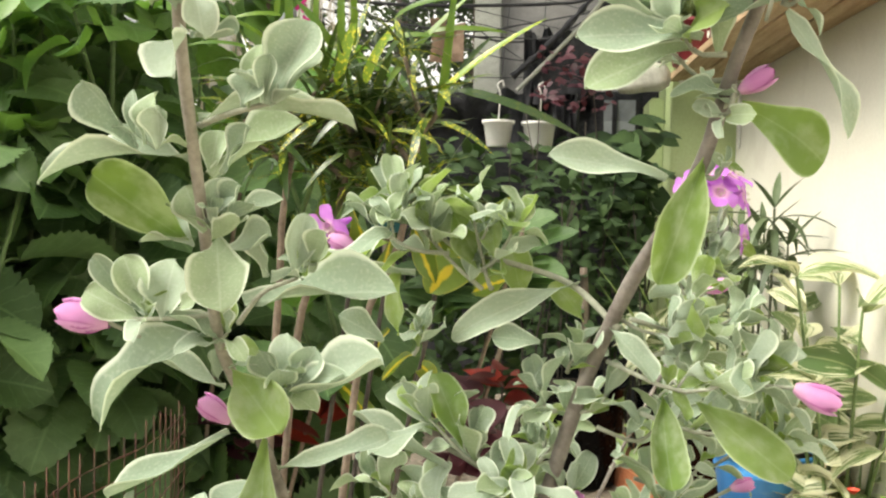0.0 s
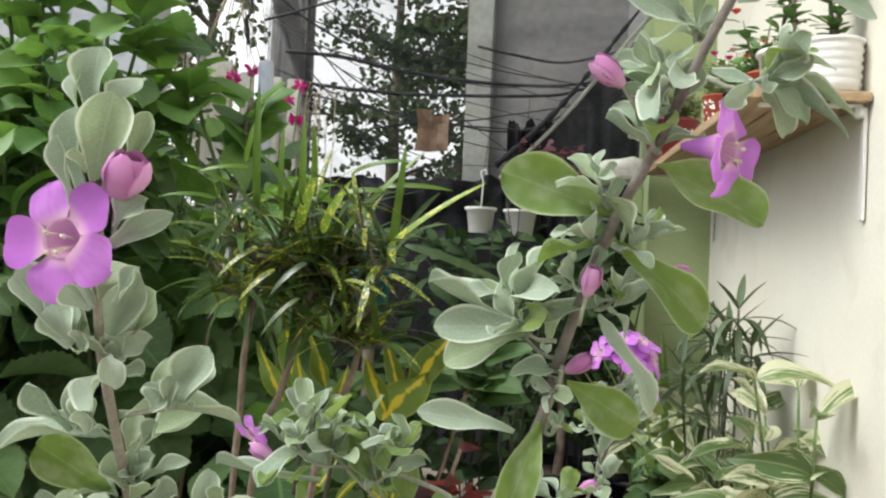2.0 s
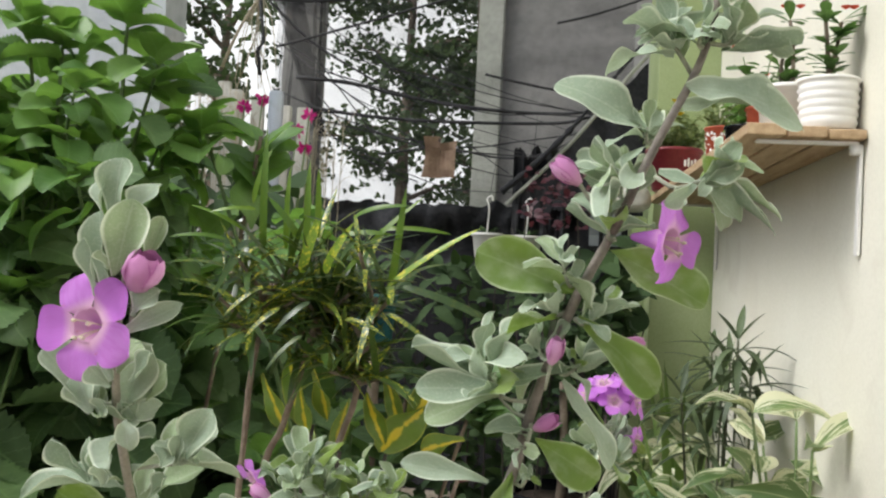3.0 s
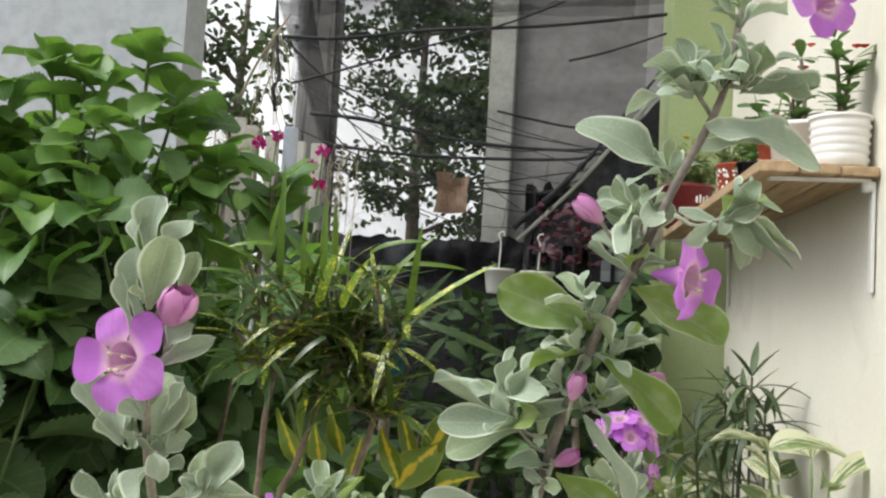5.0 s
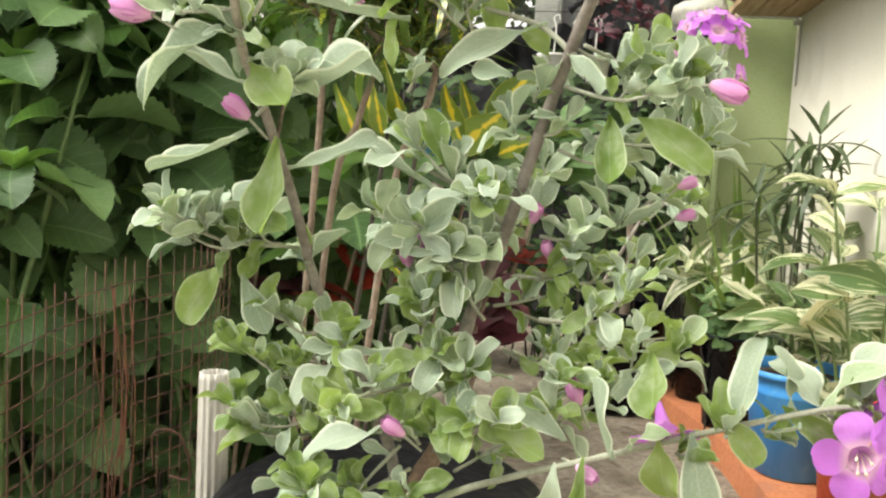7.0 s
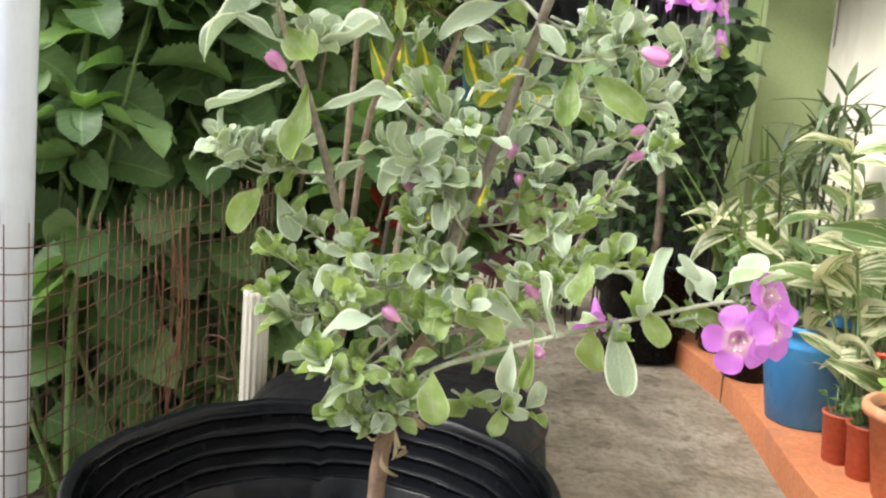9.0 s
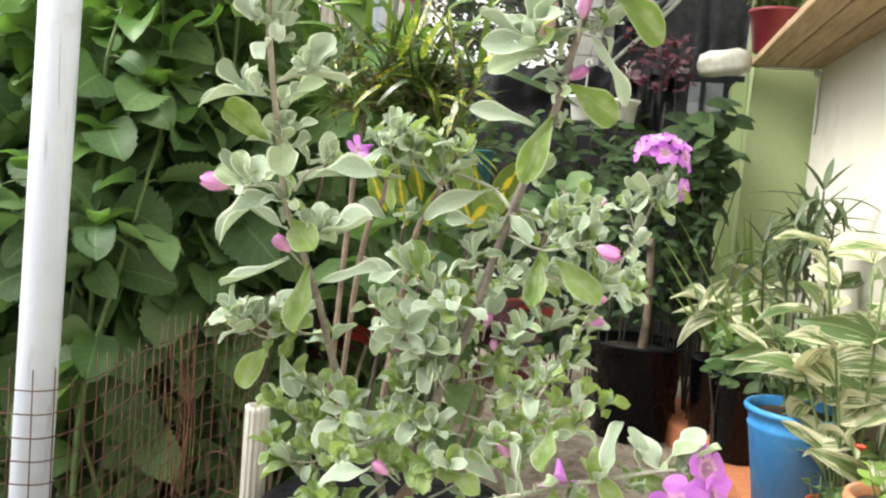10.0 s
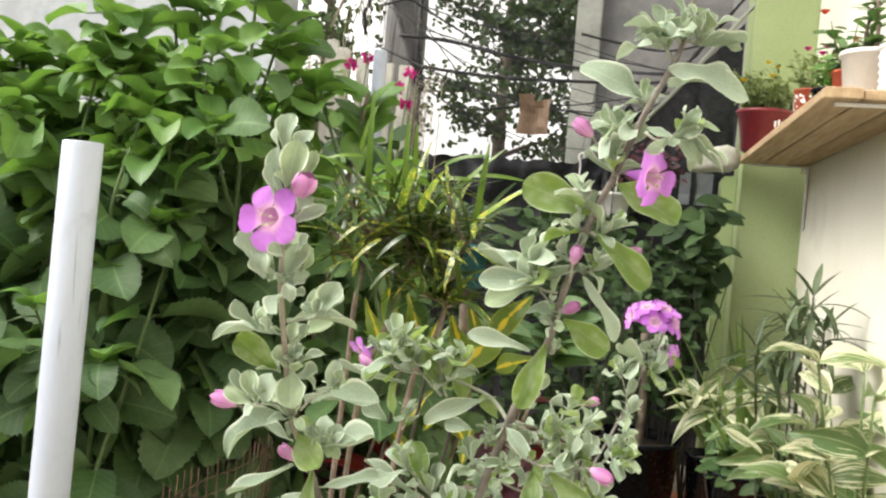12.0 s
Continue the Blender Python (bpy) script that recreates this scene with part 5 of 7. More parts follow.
def wire_mesh():
    """Rusty square-mesh fence, folded at one corner."""
    rnd = random.Random(91)
    t = thing("wire_mesh", (-0.25, 0.65, FLOOR), "rusty square wire mesh fence with loose wire ends", "fence")
    line = [Vector((-0.42, 0.44, 0)), Vector((-0.30, 0.49, 0)), Vector((-0.235, 0.512, 0)), Vector((-0.203, 0.530, 0)), Vector((-0.203, 0.60, 0)), Vector((-0.222, 0.70, 0)), Vector((-0.237, 0.82, 0)), Vector((-0.225, 0.92, 0)), Vector((-0.245, 1.05, 0))]
    way = curve_points(line, 12)
    top, step = 0.829, 0.0195
    n = int((top - FLOOR) / step)
    for k in range(n):
        z = top - 0.004 - k * step
        pts = [p + Vector((0, 0, z + 0.004 * noise.noise(Vector((p.y * 6, z * 9, 2))))) for p in way[::2]]
        v, f = tube_data(pts, 0.00060, 0.00060, 5)
        under(new("wire", mesh_of("wire", v, f, M_RUST)), t)
    gap, acc, last = 0.0185, 0.0, way[0]
    for p in way[1:]:
        seg = (p - last).length
        while acc + seg >= gap:
            s = (gap - acc) / seg
            last = last.lerp(p, s)
            q = last.copy()
            seg, acc = (p - last).length, 0.0
            end = top + rnd.choice((0.004, 0.014, 0.02))
            pts = [q + Vector((0.002 * noise.noise(Vector((q.y * 40, z, 1))), 0.003 * noise.noise(Vector((q.y * 40, z, 5))), z)) for z in np.linspace(FLOOR - 0.002, end, 9)]
            v, f = tube_data(pts, 0.00060, 0.00060, 5)
            under(new("wire", mesh_of("wire", v, f, M_RUST)), t)
        acc += seg
        last = p
    for k in range(9):
        y, dx = 0.745 + 0.006 * k + rnd.uniform(-0.004, 0.004), rnd.uniform(-0.010, 0.010)
        z0, z1 = rnd.uniform(0.56, 0.68), rnd.uniform(0.74, 0.845)
        tube("bent_wire", [(-0.222 + dx, y, z0), (-0.218 + dx * 0.4 + rnd.uniform(-0.004, 0.004), y + 0.006, (z0 + z1) / 2), (-0.222 - dx * 0.5, y + rnd.uniform(-0.006, 0.006), z1)], 0.0006, 0.0005, M_FLAKE, t, 5, 4, 0.5)
    tube("loose_wire", [(-0.20, 0.80, 0.66), (-0.19, 0.78, 0.70), (-0.165, 0.78, 0.70), (-0.16, 0.79, 0.66), (-0.185, 0.80, 0.655)], 0.001, 0.001, M_RUST, t, 5, 6)


wire_mesh()


# ---- crotons in the middle ----
def spotted_croton():
    rnd = random.Random(101)
    t = thing("spotted_croton", (-0.06, 1.06, FLOOR), "croton with narrow yellow-spotted leaves on bare brown stems", "shrub")
    shapes = [leaf_shape("strap", 10, 2, b, 0.25, 0.02, seed=k, twist=w) for k, (b, w) in enumerate(((0.05, 0.0), (0.35, 0.3), (0.6, -0.3), (0.9, 0.2), (1.25, 0.0)))]
    fol = Foliage("leaf", M_CROTON, 0.10, 0.0024, shapes, t, 300, "inner_leaves")
    top = Foliage("young_leaf", M_CROTONTOP, 0.10, 0.0024, shapes, t, 100, "young_leaves")

    def strap(base, tip, half):
        d = Vector(tip) - Vector(base)
        # straps ending high get the yellow-green leaf, the others the dark one
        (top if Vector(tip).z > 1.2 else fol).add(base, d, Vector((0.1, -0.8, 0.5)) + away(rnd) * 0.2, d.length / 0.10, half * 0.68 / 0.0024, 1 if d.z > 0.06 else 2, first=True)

    for path in (((-0.17, 1.03, FLOOR), (-0.145, 1.03, 0.80), (-0.137, 1.03, 0.97), (-0.133, 1.03, 1.049), (-0.115, 1.03, 1.15)),
                 ((-0.17, 1.05, FLOOR), (-0.13, 1.05, 0.85), (-0.099, 1.05, 0.987), (-0.084, 1.05, 1.038), (-0.06, 1.05, 1.14)),
                 ((-0.12, 1.02, FLOOR), (-0.055, 1.02, 0.86), (-0.024, 1.02, 0.98), (-0.009, 1.02, 1.028), (0.008, 1.02, 1.14))):
        tube("stem", path, 0.0042, 0.0034, M_CROTONBARK, t, 8, 6, 0.18)
        tip = Vector(path[-1])
        for b in range(9):
            a = rnd.uniform(0, 6.28)
            o = Vector(path[3]).lerp(tip, rnd.uniform(0.1, 1.0))
            e = o + Vector((math.cos(a) * 0.05, math.sin(a) * 0.05, rnd.uniform(0.01, 0.06)))
            tube("branch", [o, o.lerp(e, 0.5) + away(rnd) * 0.006, e], 0.003, 0.002, M_BARK, t, 6, 3)
            for k in range(18):
                q = o.lerp(e, rnd.uniform(0.2, 1.2))
                c = rnd.uniform(0, 6.28)
                up = rnd.choice((1.8, 1.3, 0.9, 0.55, 0.3, 0.05))
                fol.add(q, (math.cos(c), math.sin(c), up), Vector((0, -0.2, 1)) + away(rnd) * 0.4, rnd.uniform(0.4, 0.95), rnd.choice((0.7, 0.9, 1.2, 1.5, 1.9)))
    strap((0.03, 0.98, 1.134), (0.05, 0.95, 1.255), 0.0060)
    strap((-0.024, 1.0, 1.165), (0.052, 0.97, 1.256), 0.0055)
    strap((0.031, 0.97, 1.153), (0.118, 0.94, 1.227), 0.0055)
    strap((0.051, 0.95, 1.154), (0.162, 0.92, 1.133), 0.0060)
    strap((-0.128, 1.03, 1.178), (-0.125, 1.0, 1.325), 0.0065)
    strap((-0.067, 1.0, 1.171), (-0.065, 0.97, 1.283), 0.0060)
    strap((-0.104, 1.04, 1.189), (-0.101, 1.01, 1.28), 0.0050)
    strap((-0.056, 1.0, 1.202), (-0.05, 0.97, 1.272), 0.0050)
    strap((-0.15, 1.05, 1.242), (-0.134, 1.02, 1.302), 0.0060)
    strap((-0.151, 0.97, 1.195), (-0.199, 0.94, 1.209), 0.0040)
    strap((-0.098, 0.95, 1.146), (-0.13, 0.92, 1.13), 0.0045)
    strap((-0.076, 0.94, 1.125), (-0.102, 0.91, 1.108), 0.0045)
    strap((-0.044, 0.94, 1.133), (-0.072, 0.91, 1.117), 0.0050)
    strap((-0.141, 1.0, 1.207), (-0.186, 0.97, 1.243), 0.0040)
    strap((-0.129, 1.0, 1.231), (-0.165, 0.97, 1.236), 0.0040)
    strap((-0.013, 0.98, 1.224), (0.035, 0.95, 1.255), 0.0050)
    strap((0.013, 1.0, 1.214), (0.085, 0.97, 1.225), 0.0040)
    strap((-0.034, 1.0, 1.203), (0.018, 0.97, 1.224), 0.0050)
    strap((0.036, 0.95, 1.125), (0.082, 0.92, 1.115), 0.0040)
    strap((-0.008, 0.95, 1.117), (0.031, 0.92, 1.122), 0.0040)
    strap((-0.078, 1.0, 1.201), (-0.093, 0.97, 1.24), 0.0060)
    strap((-0.04, 0.98, 1.164), (-0.026, 0.95, 1.205), 0.0070)
    strap((-0.069, 0.99, 1.163), (-0.054, 0.96, 1.216), 0.0080)
    strap((-0.056, 0.96, 1.097), (-0.089, 0.93, 1.075), 0.0045)
    fol.finish()
    top.finish()


spotted_croton()


def broad_croton(at, n, length, half, material, seed, label, name="golden_croton", up=1.2):
    rnd = random.Random(seed)
    t = thing(name, (at[0], at[1], FLOOR), label, "shrub")
    shapes = [leaf_shape("lance" if half < 0.02 else "ovate", 10, 4, rnd.uniform(0.1, 0.9), 0.25, 0.06, seed=k, twist=rnd.uniform(-0.4, 0.4)) for k in range(4)]
    fol = Foliage("leaf", material, length, half, shapes, t, 200)
    tube("stem", [(min(at[0], 0.02) - 0.14, at[1] + 0.02, FLOOR - 0.01), (min(at[0], 0.05) - 0.09, at[1] + 0.01, at[2] * 0.55), at], 0.004, 0.003, M_CROTONBARK, t, 8, 5, 0.1)
    for k in range(n):
        a = rnd.uniform(0, 6.28)
        o = Vector(at) - Vector((0, 0, rnd.uniform(0, 0.10)))
        fol.add(o, (math.cos(a), math.sin(a), rnd.uniform(0.3 * up, up)), Vector((0, -0.6, 1)) + away(rnd) * 0.3, rnd.uniform(0.6, 1.1), rnd.uniform(0.75, 1.1))
    fol.finish()


def golden_croton():
    """Upright green blades with golden hearts."""
    rnd = random.Random(111)
    t = thing("golden_croton", (-0.02, 1.12, FLOOR), "croton with broad green leaves and golden midribs", "shrub")
    shapes = [leaf_shape("lance", 16, 4, b, 0.45, 0.28, seed=k, twist=w) for k, (b, w) in enumerate(((0.5, 0.7), (0.9, -0.8), (-0.5, 0.9), (1.3, 0.4)))]
    fol = Foliage("leaf", M_GOLD, 0.1, 0.015, shapes, t, 120)

    def blade(base, tip, half):
        d = Vector(tip) - Vector(base)
        fol.add(base, d, Vector((0, -1, 0.3)) + away(rnd) * 0.45, d.length / 0.1, half / 0.015)

    blade((0.007, 1.1, 0.956), (0.053, 1.08, 1.022), 0.0221)
    blade((0.043, 1.12, 0.992), (0.071, 1.1, 1.073), 0.0195)
    blade((0.015, 1.08, 0.969), (-0.012, 1.06, 1.035), 0.0117)
    blade((-0.093, 1.1, 0.98), (-0.113, 1.08, 1.074), 0.0130)
    blade((-0.067, 1.13, 0.983), (-0.077, 1.11, 1.07), 0.0143)
    blade((-0.048, 1.1, 0.951), (-0.039, 1.08, 1.017), 0.0104)
    blade((-0.081, 1.09, 0.974), (-0.089, 1.07, 1.028), 0.0104)
    blade((0.053, 1.1, 0.959), (0.101, 1.08, 0.983), 0.0143)
    blade((-0.122, 1.14, 0.963), (-0.152, 1.12, 1.036), 0.0117)
    blade((0.018, 1.16, 0.97), (0.003, 1.14, 1.049), 0.0104)
    for x, y, z in ((0.015, 1.11, 0.97), (-0.08, 1.11, 0.98), (-0.045, 1.11, 0.95)):
        tube("stem", [(min(x, 0.0) - 0.08, y + 0.02, FLOOR - 0.01), (min(x, 0.0) - 0.05, y + 0.01, 0.6), (x, y, z)], 0.0035, 0.0025, M_DARKBARK, t, 8, 5, 0.1)
        for k in range(2):
            a = rnd.uniform(0, 6.28)
            fol.add((x, y, z - rnd.uniform(0.0, 0.16)), (math.cos(a), math.sin(a), rnd.uniform(0.4, 2.0)), Vector((0, -0.6, 1)) + away(rnd) * 0.3, rnd.uniform(0.5, 0.9), rnd.uniform(0.4, 0.8))
    fol.finish()


golden_croton()
broad_croton((-0.16, 1.28, 0.83), 12, 0.10, 0.014, M_RED, 113, "croton with glossy red leaves", "red_croton", 1.0)
broad_croton((0.03, 1.30, 0.80), 18, 0.08, 0.026, M_MAROON, 114, "maroon foliage plant with round leaves", "maroon_plant", 0.7)
broad_croton((0.075, 1.34, 0.88), 9, 0.06, 0.014, M_RED, 115, "small red-leaved foliage plant", "red_foliage", 0.9)
broad_croton((-0.28, 1.36, 0.74), 14, 0.09, 0.026, M_MAROON, 116, "dark maroon foliage plant in deep shade", "maroon_plant", 0.7)
broad_croton((-0.235, 1.3, 1.36), 14, 0.075, 0.026, M_YOUNGLEAF, 117, "bright green broad-leaved shoot above the crotons", "green_shoot", 1.2)
broad_croton((0.09, 1.5, 1.02), 30, 0.085, 0.024, M_BIGLEAF, 118, "green leafy plant behind the crotons", "leafy_plant", 0.9)
broad_croton((-0.02, 1.42, 0.98), 30, 0.085, 0.024, M_BIGLEAF, 119, "green leafy plant behind the crotons", "leafy_plant", 0.7)
pot("teal_tub", (-0.425, 3.10, 0.95), 0.065, 0.055, 0.16, M_TEAL, "small teal plastic tub among the dark shrubs", 0.03, 0.005)
tagged(tube("tub_stake", [(-0.425, 3.10, FLOOR), (-0.425, 3.10, 0.5), (-0.425, 3.10, 0.952)], 0.02, 0.02, M_BARK, None, 8, 3), "wooden stake under the teal tub", "stake")


def black_bag():
    at = (0.0, 0.86, FLOOR)
    t = thing("black_bag", at, "full black polythene bag standing behind the pot", "bag")
    part("body", lathe([(0.13, 0.0), (0.15, 0.05), (0.16, 0.25), (0.162, 0.40), (0.156, 0.470)], 56, 0.06, at), M_BAG, t, smooth=True)
    part("folded_top", lathe([(0.153, 0.468), (0.159, 0.476), (0.148, 0.492), (0.125, 0.507), (0.09, 0.512), (0.07, 0.520), (0.01, 0.521)], 56, 0.09, at), M_BAG, t, "creased folded top", smooth=True)


black_bag()


def sage_pot():
    """A black polythene pot whose folded rim lies in rings."""
    at = (0.04, 0.525, FLOOR)
    t = thing("sage_pot", at, "large black polythene pot with a folded rim holding the sage", "pot")
    prof = [(0.12, 0.0), (0.135, 0.006), (0.163, 0.49), (0.168, 0.515), (0.170, 0.534), (0.169, 0.541), (0.166, 0.5435), (0.163, 0.541)]
    for k in range(5):
        r, z = 0.161 - 0.0042 * k, 0.541 - 0.013 * k
        prof += [(r, z), (r - 0.0006, z - 0.006), (r - 0.0020, z - 0.0095), (r - 0.0042, z - 0.0105), (r - 0.0047, z - 0.0085), (r - 0.0044, z - 0.006)]
    prof += [(0.137, 0.48), (0.132, 0.45), (0.10, 0.44)]
    bm = lathe(prof, 120, 0.03, at)
    for v in bm.verts:
        if v.co.z > FLOOR + 0.46:
            a = math.atan2(v.co.y - at[1], v.co.x - at[0])
            fold = noise.noise(Vector((a * 5, v.co.z * 60, 1))) * 0.0016 + noise.noise(Vector((a * 19, v.co.z * 30, 4))) * 0.0007
            pinch = -0.004 * math.exp(-((a - 1.95) / 0.035) ** 2)
            v.co += Vector((math.cos(a) * fold, math.sin(a) * fold, 0.0022 * noise.noise(Vector((a * 4, 2, v.co.z * 25))) + pinch))
    part("body", bm, M_BLACK, t, smooth=True)
    part("soil", lathe([(0.134, 0.455), (0.134, 0.465), (0.07, 0.485), (0.005, 0.488)], 32, 0.04, at), M_SOIL, t, "dark crumbly potting soil", smooth=True)


sage_pot()


# ---- the sage shrub ----
SAGE = thing("sage_shrub", (0.085, 0.5, FLOOR + 0.49), "silvery-leaved sage shrub with lilac flowers and buds", "shrub")
sage_rnd = random.Random(7)
SAGE_SHAPES = [leaf_shape("obovate", 12, 4, b, c, w, seed=k, twist=tw) for k, (b, c, w, tw) in enumerate((
    (0.35, 0.45, 0.20, 0.25), (0.8, 0.35, 0.30, 0.45), (-0.40, 0.55, 0.22, -0.4), (1.1, 0.40, 0.30, -0.3), (0.45, 0.60, 0.20, 0.3), (1.3, 0.30, 0.30, -0.35), (0.7, 0.20, 0.34, 0.5), (-0.5, 0.85, 0.26, 0.15), (0.25, 0.75, 0.30, -0.2), (0.8, 0.65, 0.28, 0.2)))]
sage_leaves = Foliage("leaf", M_SAGE, 0.0262, 0.0068, SAGE_SHAPES, SAGE, 300, "inner_foliage", "dense small silvery leaves")


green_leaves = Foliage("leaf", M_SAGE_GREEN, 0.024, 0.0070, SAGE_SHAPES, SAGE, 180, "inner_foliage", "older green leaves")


def big_leaf(base, tip, half, face):
    """One large leaf from its base to its tip; face: how far it turns to the open side."""
    b, e = Vector(base), Vector(tip)
    d = e - b
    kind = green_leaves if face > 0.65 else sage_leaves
    kind.add(b, d, Vector((sage_rnd.uniform(-0.3, 0.3), -face, 1.05 - face)) + away(sage_rnd) * 0.15, d.length / 0.024, half * 0.64 / 0.0072, sage_rnd.randrange(4), first=True)


def spoon(base, tip, half, face, kind=None):
    """A short cupped leaf with a rounded end and turned-up rims."""
    b, e = Vector(base), Vector(tip)
    d = e - b
    up = Vector((sage_rnd.uniform(-0.35, 0.35), -face, 1.05 - face)) + away(sage_rnd) * 0.12
    (kind or sage_leaves).add(b, d, up, d.length * 1.06 / 0.0262, half * 1.08 / 0.0068, 7 + sage_rnd.randrange(3), first=True)


def tuft(end, axis, n, size):
    """Leaves that flare round one point, large outside and small within."""
    side = axis.orthogonal()
    turn = sage_rnd.uniform(0, 6.28)
    n = min(n, 8)
    green_share = 0.60 if end.z < 0.90 else 0.16 if end.z < 1.08 else 0.04  # older low leaves lose their felt; the extra green also stands in for shade
    for k in range(n):
        s = k / max(n - 1, 1)
        turn += 2.4 + sage_rnd.uniform(-0.7, 0.7)
        q = Matrix.Rotation(turn, 3, axis) @ side
        tilt = radians(52 - 40 * s ** 0.8 + sage_rnd.uniform(-18, 18))
        way = axis * math.cos(tilt) + q * math.sin(tilt)
        face = axis * math.sin(tilt) - q * math.cos(tilt) + away(sage_rnd) * 0.25
        f = size / 0.024 * (1.34 - 0.56 * s) * sage_rnd.uniform(0.8, 1.15)
        (green_leaves if sage_rnd.random() < green_share else sage_leaves).add(end - axis * size * 0.35 * (1 - s), way, face, f, f * sage_rnd.uniform(0.72, 1.02), sage_rnd.randrange(10))


def sprig(base, tip, n, size):
    """A side shoot: spaced leaves and side tufts, then a tuft that flares upwards."""
    b, e = Vector(base), Vector(tip)
    d = e - b
    reach = d.length
    d.normalize()
    bow = (away(sage_rnd) * 0.10 + Vector((0, 0, -0.10))) * reach
    end = b.lerp(e, max(0.25, 1 - size * 0.8 / max(reach, 0.001)))
    mid = b.lerp(end, 0.5) + bow
    tube("twig", [b, mid, end], 0.0011, 0.0006, M_TWIG, SAGE, 6, 3)

    def at(s):
        return b.lerp(mid, s * 2) if s < 0.5 else mid.lerp(end, s * 2 - 1)

    tuft(end, (d * 0.75 + Vector((0, -0.1, 0.75))).normalized(), max(n, 4), size)
    for k in range(int(reach / 0.030)):
        s = sage_rnd.uniform(0.25, 0.9)
        q = Matrix.Rotation(sage_rnd.uniform(0, 6.28), 3, d) @ d.orthogonal().normalized()
        axis = (q * 0.8 + d * 0.4 + Vector((0, -0.1, 0.75))).normalized()
        o = at(s)
        e2 = o + axis * sage_rnd.uniform(0.006, 0.012)
        tube("twig", [o, o.lerp(e2, 0.5), e2], 0.0007, 0.0005, M_TWIG, SAGE, 5, 2)
        tuft(e2, axis, sage_rnd.randint(3, 5), size * sage_rnd.uniform(0.7, 0.95))
    for k in range(2 + int(reach / 0.025)):
        s = sage_rnd.uniform(0.1, 0.85)
        q = Matrix.Rotation(sage_rnd.uniform(0, 6.28), 3, d) @ d.orthogonal().normalized()
        way = q + d * sage_rnd.uniform(0.2, 0.9) + Vector((0, 0, 0.35))
        f = size / 0.024 * sage_rnd.uniform(0.5, 1.1)
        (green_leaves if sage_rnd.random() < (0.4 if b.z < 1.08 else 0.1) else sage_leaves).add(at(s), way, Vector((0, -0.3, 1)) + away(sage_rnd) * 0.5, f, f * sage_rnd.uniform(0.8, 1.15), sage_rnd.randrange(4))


def bud_mesh():
    """Four petals wrapped over one another on a narrow tube."""
    v, f, uv = [], [], []
    for p in range(5):
        mid, wide, lift = p * 1.5, (3.2 if p == 0 else 1.05), 0.00035 * p
        long, across = 8, 8
        n0 = len(v)
        for i in range(long + 1):
            h = i / long
            r = 0.0011 + 0.0036 * math.sin(math.pi * min(1, 0.06 + 0.82 * h)) ** 0.9 + lift * h
            for k in range(across + 1):
                u = k / across * 2 - 1
                w = wide * (0.35 + 0.65 * math.sin(math.pi * min(0.97, 0.12 + 0.72 * h))) if p else wide
                a = mid + u * w
                q = r + (0.0008 * u * u * h if p else 0) + 0.0002 * math.sin(7 * a + 9 * h)
                y = 0.0165 * h - (0.0022 * u * u * h if p else 0.001)
                v.append((q * math.cos(a), y, q * math.sin(a)))
                uv.append((k / across, 0.35 + 0.6 * h))
        for i in range(long):
            for k in range(across):
                o = n0 + i * (across + 1) + k
                f.append((o, o + 1, o + across + 2, o + across + 1))
    return mesh_of("bud", v, f, M_BUD, uv)


BUD = bud_mesh()
sepals = Foliage("sepal", M_SAGE, 0.007, 0.0016, SAGE_SHAPES[:2], SAGE, 120)


def turned(base, along, up, s=1.0):
    d = Vector(along).normalized()
    u = Vector(up)
    u = (u - d * u.dot(d)).normalized()
    return Matrix.Translation(base) @ Matrix((d.cross(u), d, u)).transposed().to_4x4() @ Matrix.Scale(s, 4)


def bud(base, tip, s, fat=1.0):
    d = Vector(tip) - Vector(base)
    back = Vector(base) - d.normalized() * 0.010 + Vector((0, 0.005, -0.004))
    tube("stalk", [back, Vector(base).lerp(back, 0.4), base], 0.0007, 0.0009, M_TWIG, SAGE, 6, 3)
    ob = new("bud", BUD)
    ob.matrix_basis = turned(Vector(base), d, (0.1, -1, 0.3), s * 0.82) @ Matrix.Diagonal((fat, 1, fat, 1))
    under(ob, SAGE)
    tagged(ob, "closed lilac-pink flower bud")
    side = d.orthogonal().normalized()
    for k in range(3):
        q = Matrix.Rotation(k * 2.1, 3, d.normalized()) @ side
        sepals.add(Vector(base), d.normalized() + q * 0.5, q, s)


def throat_mesh():
    prof = ((0.0012, 0.0), (0.0022, 0.004), (0.0034, 0.009), (0.0050, 0.014), (0.0056, 0.0168), (0.0048, 0.0160), (0.0030, 0.0120), (0.0004, 0.0095))
    v, f, uv = [], [], []
    for i, (r, y) in enumerate(prof):
        for k in range(14):
            a = 2 * math.pi * k / 14
            v.append((r * math.cos(a), y, r * math.sin(a)))
            uv.append((k / 14, max(0.6 - 0.15 * i, 0.02)))
    for i in range(len(prof) - 1):
        for k in range(14):
            f.append((i * 14 + k, i * 14 + (k + 1) % 14, (i + 1) * 14 + (k + 1) % 14, (i + 1) * 14 + k))
    return mesh_of("flower", v, f, M_PETAL, uv)


THROAT = throat_mesh()
PETALS = []
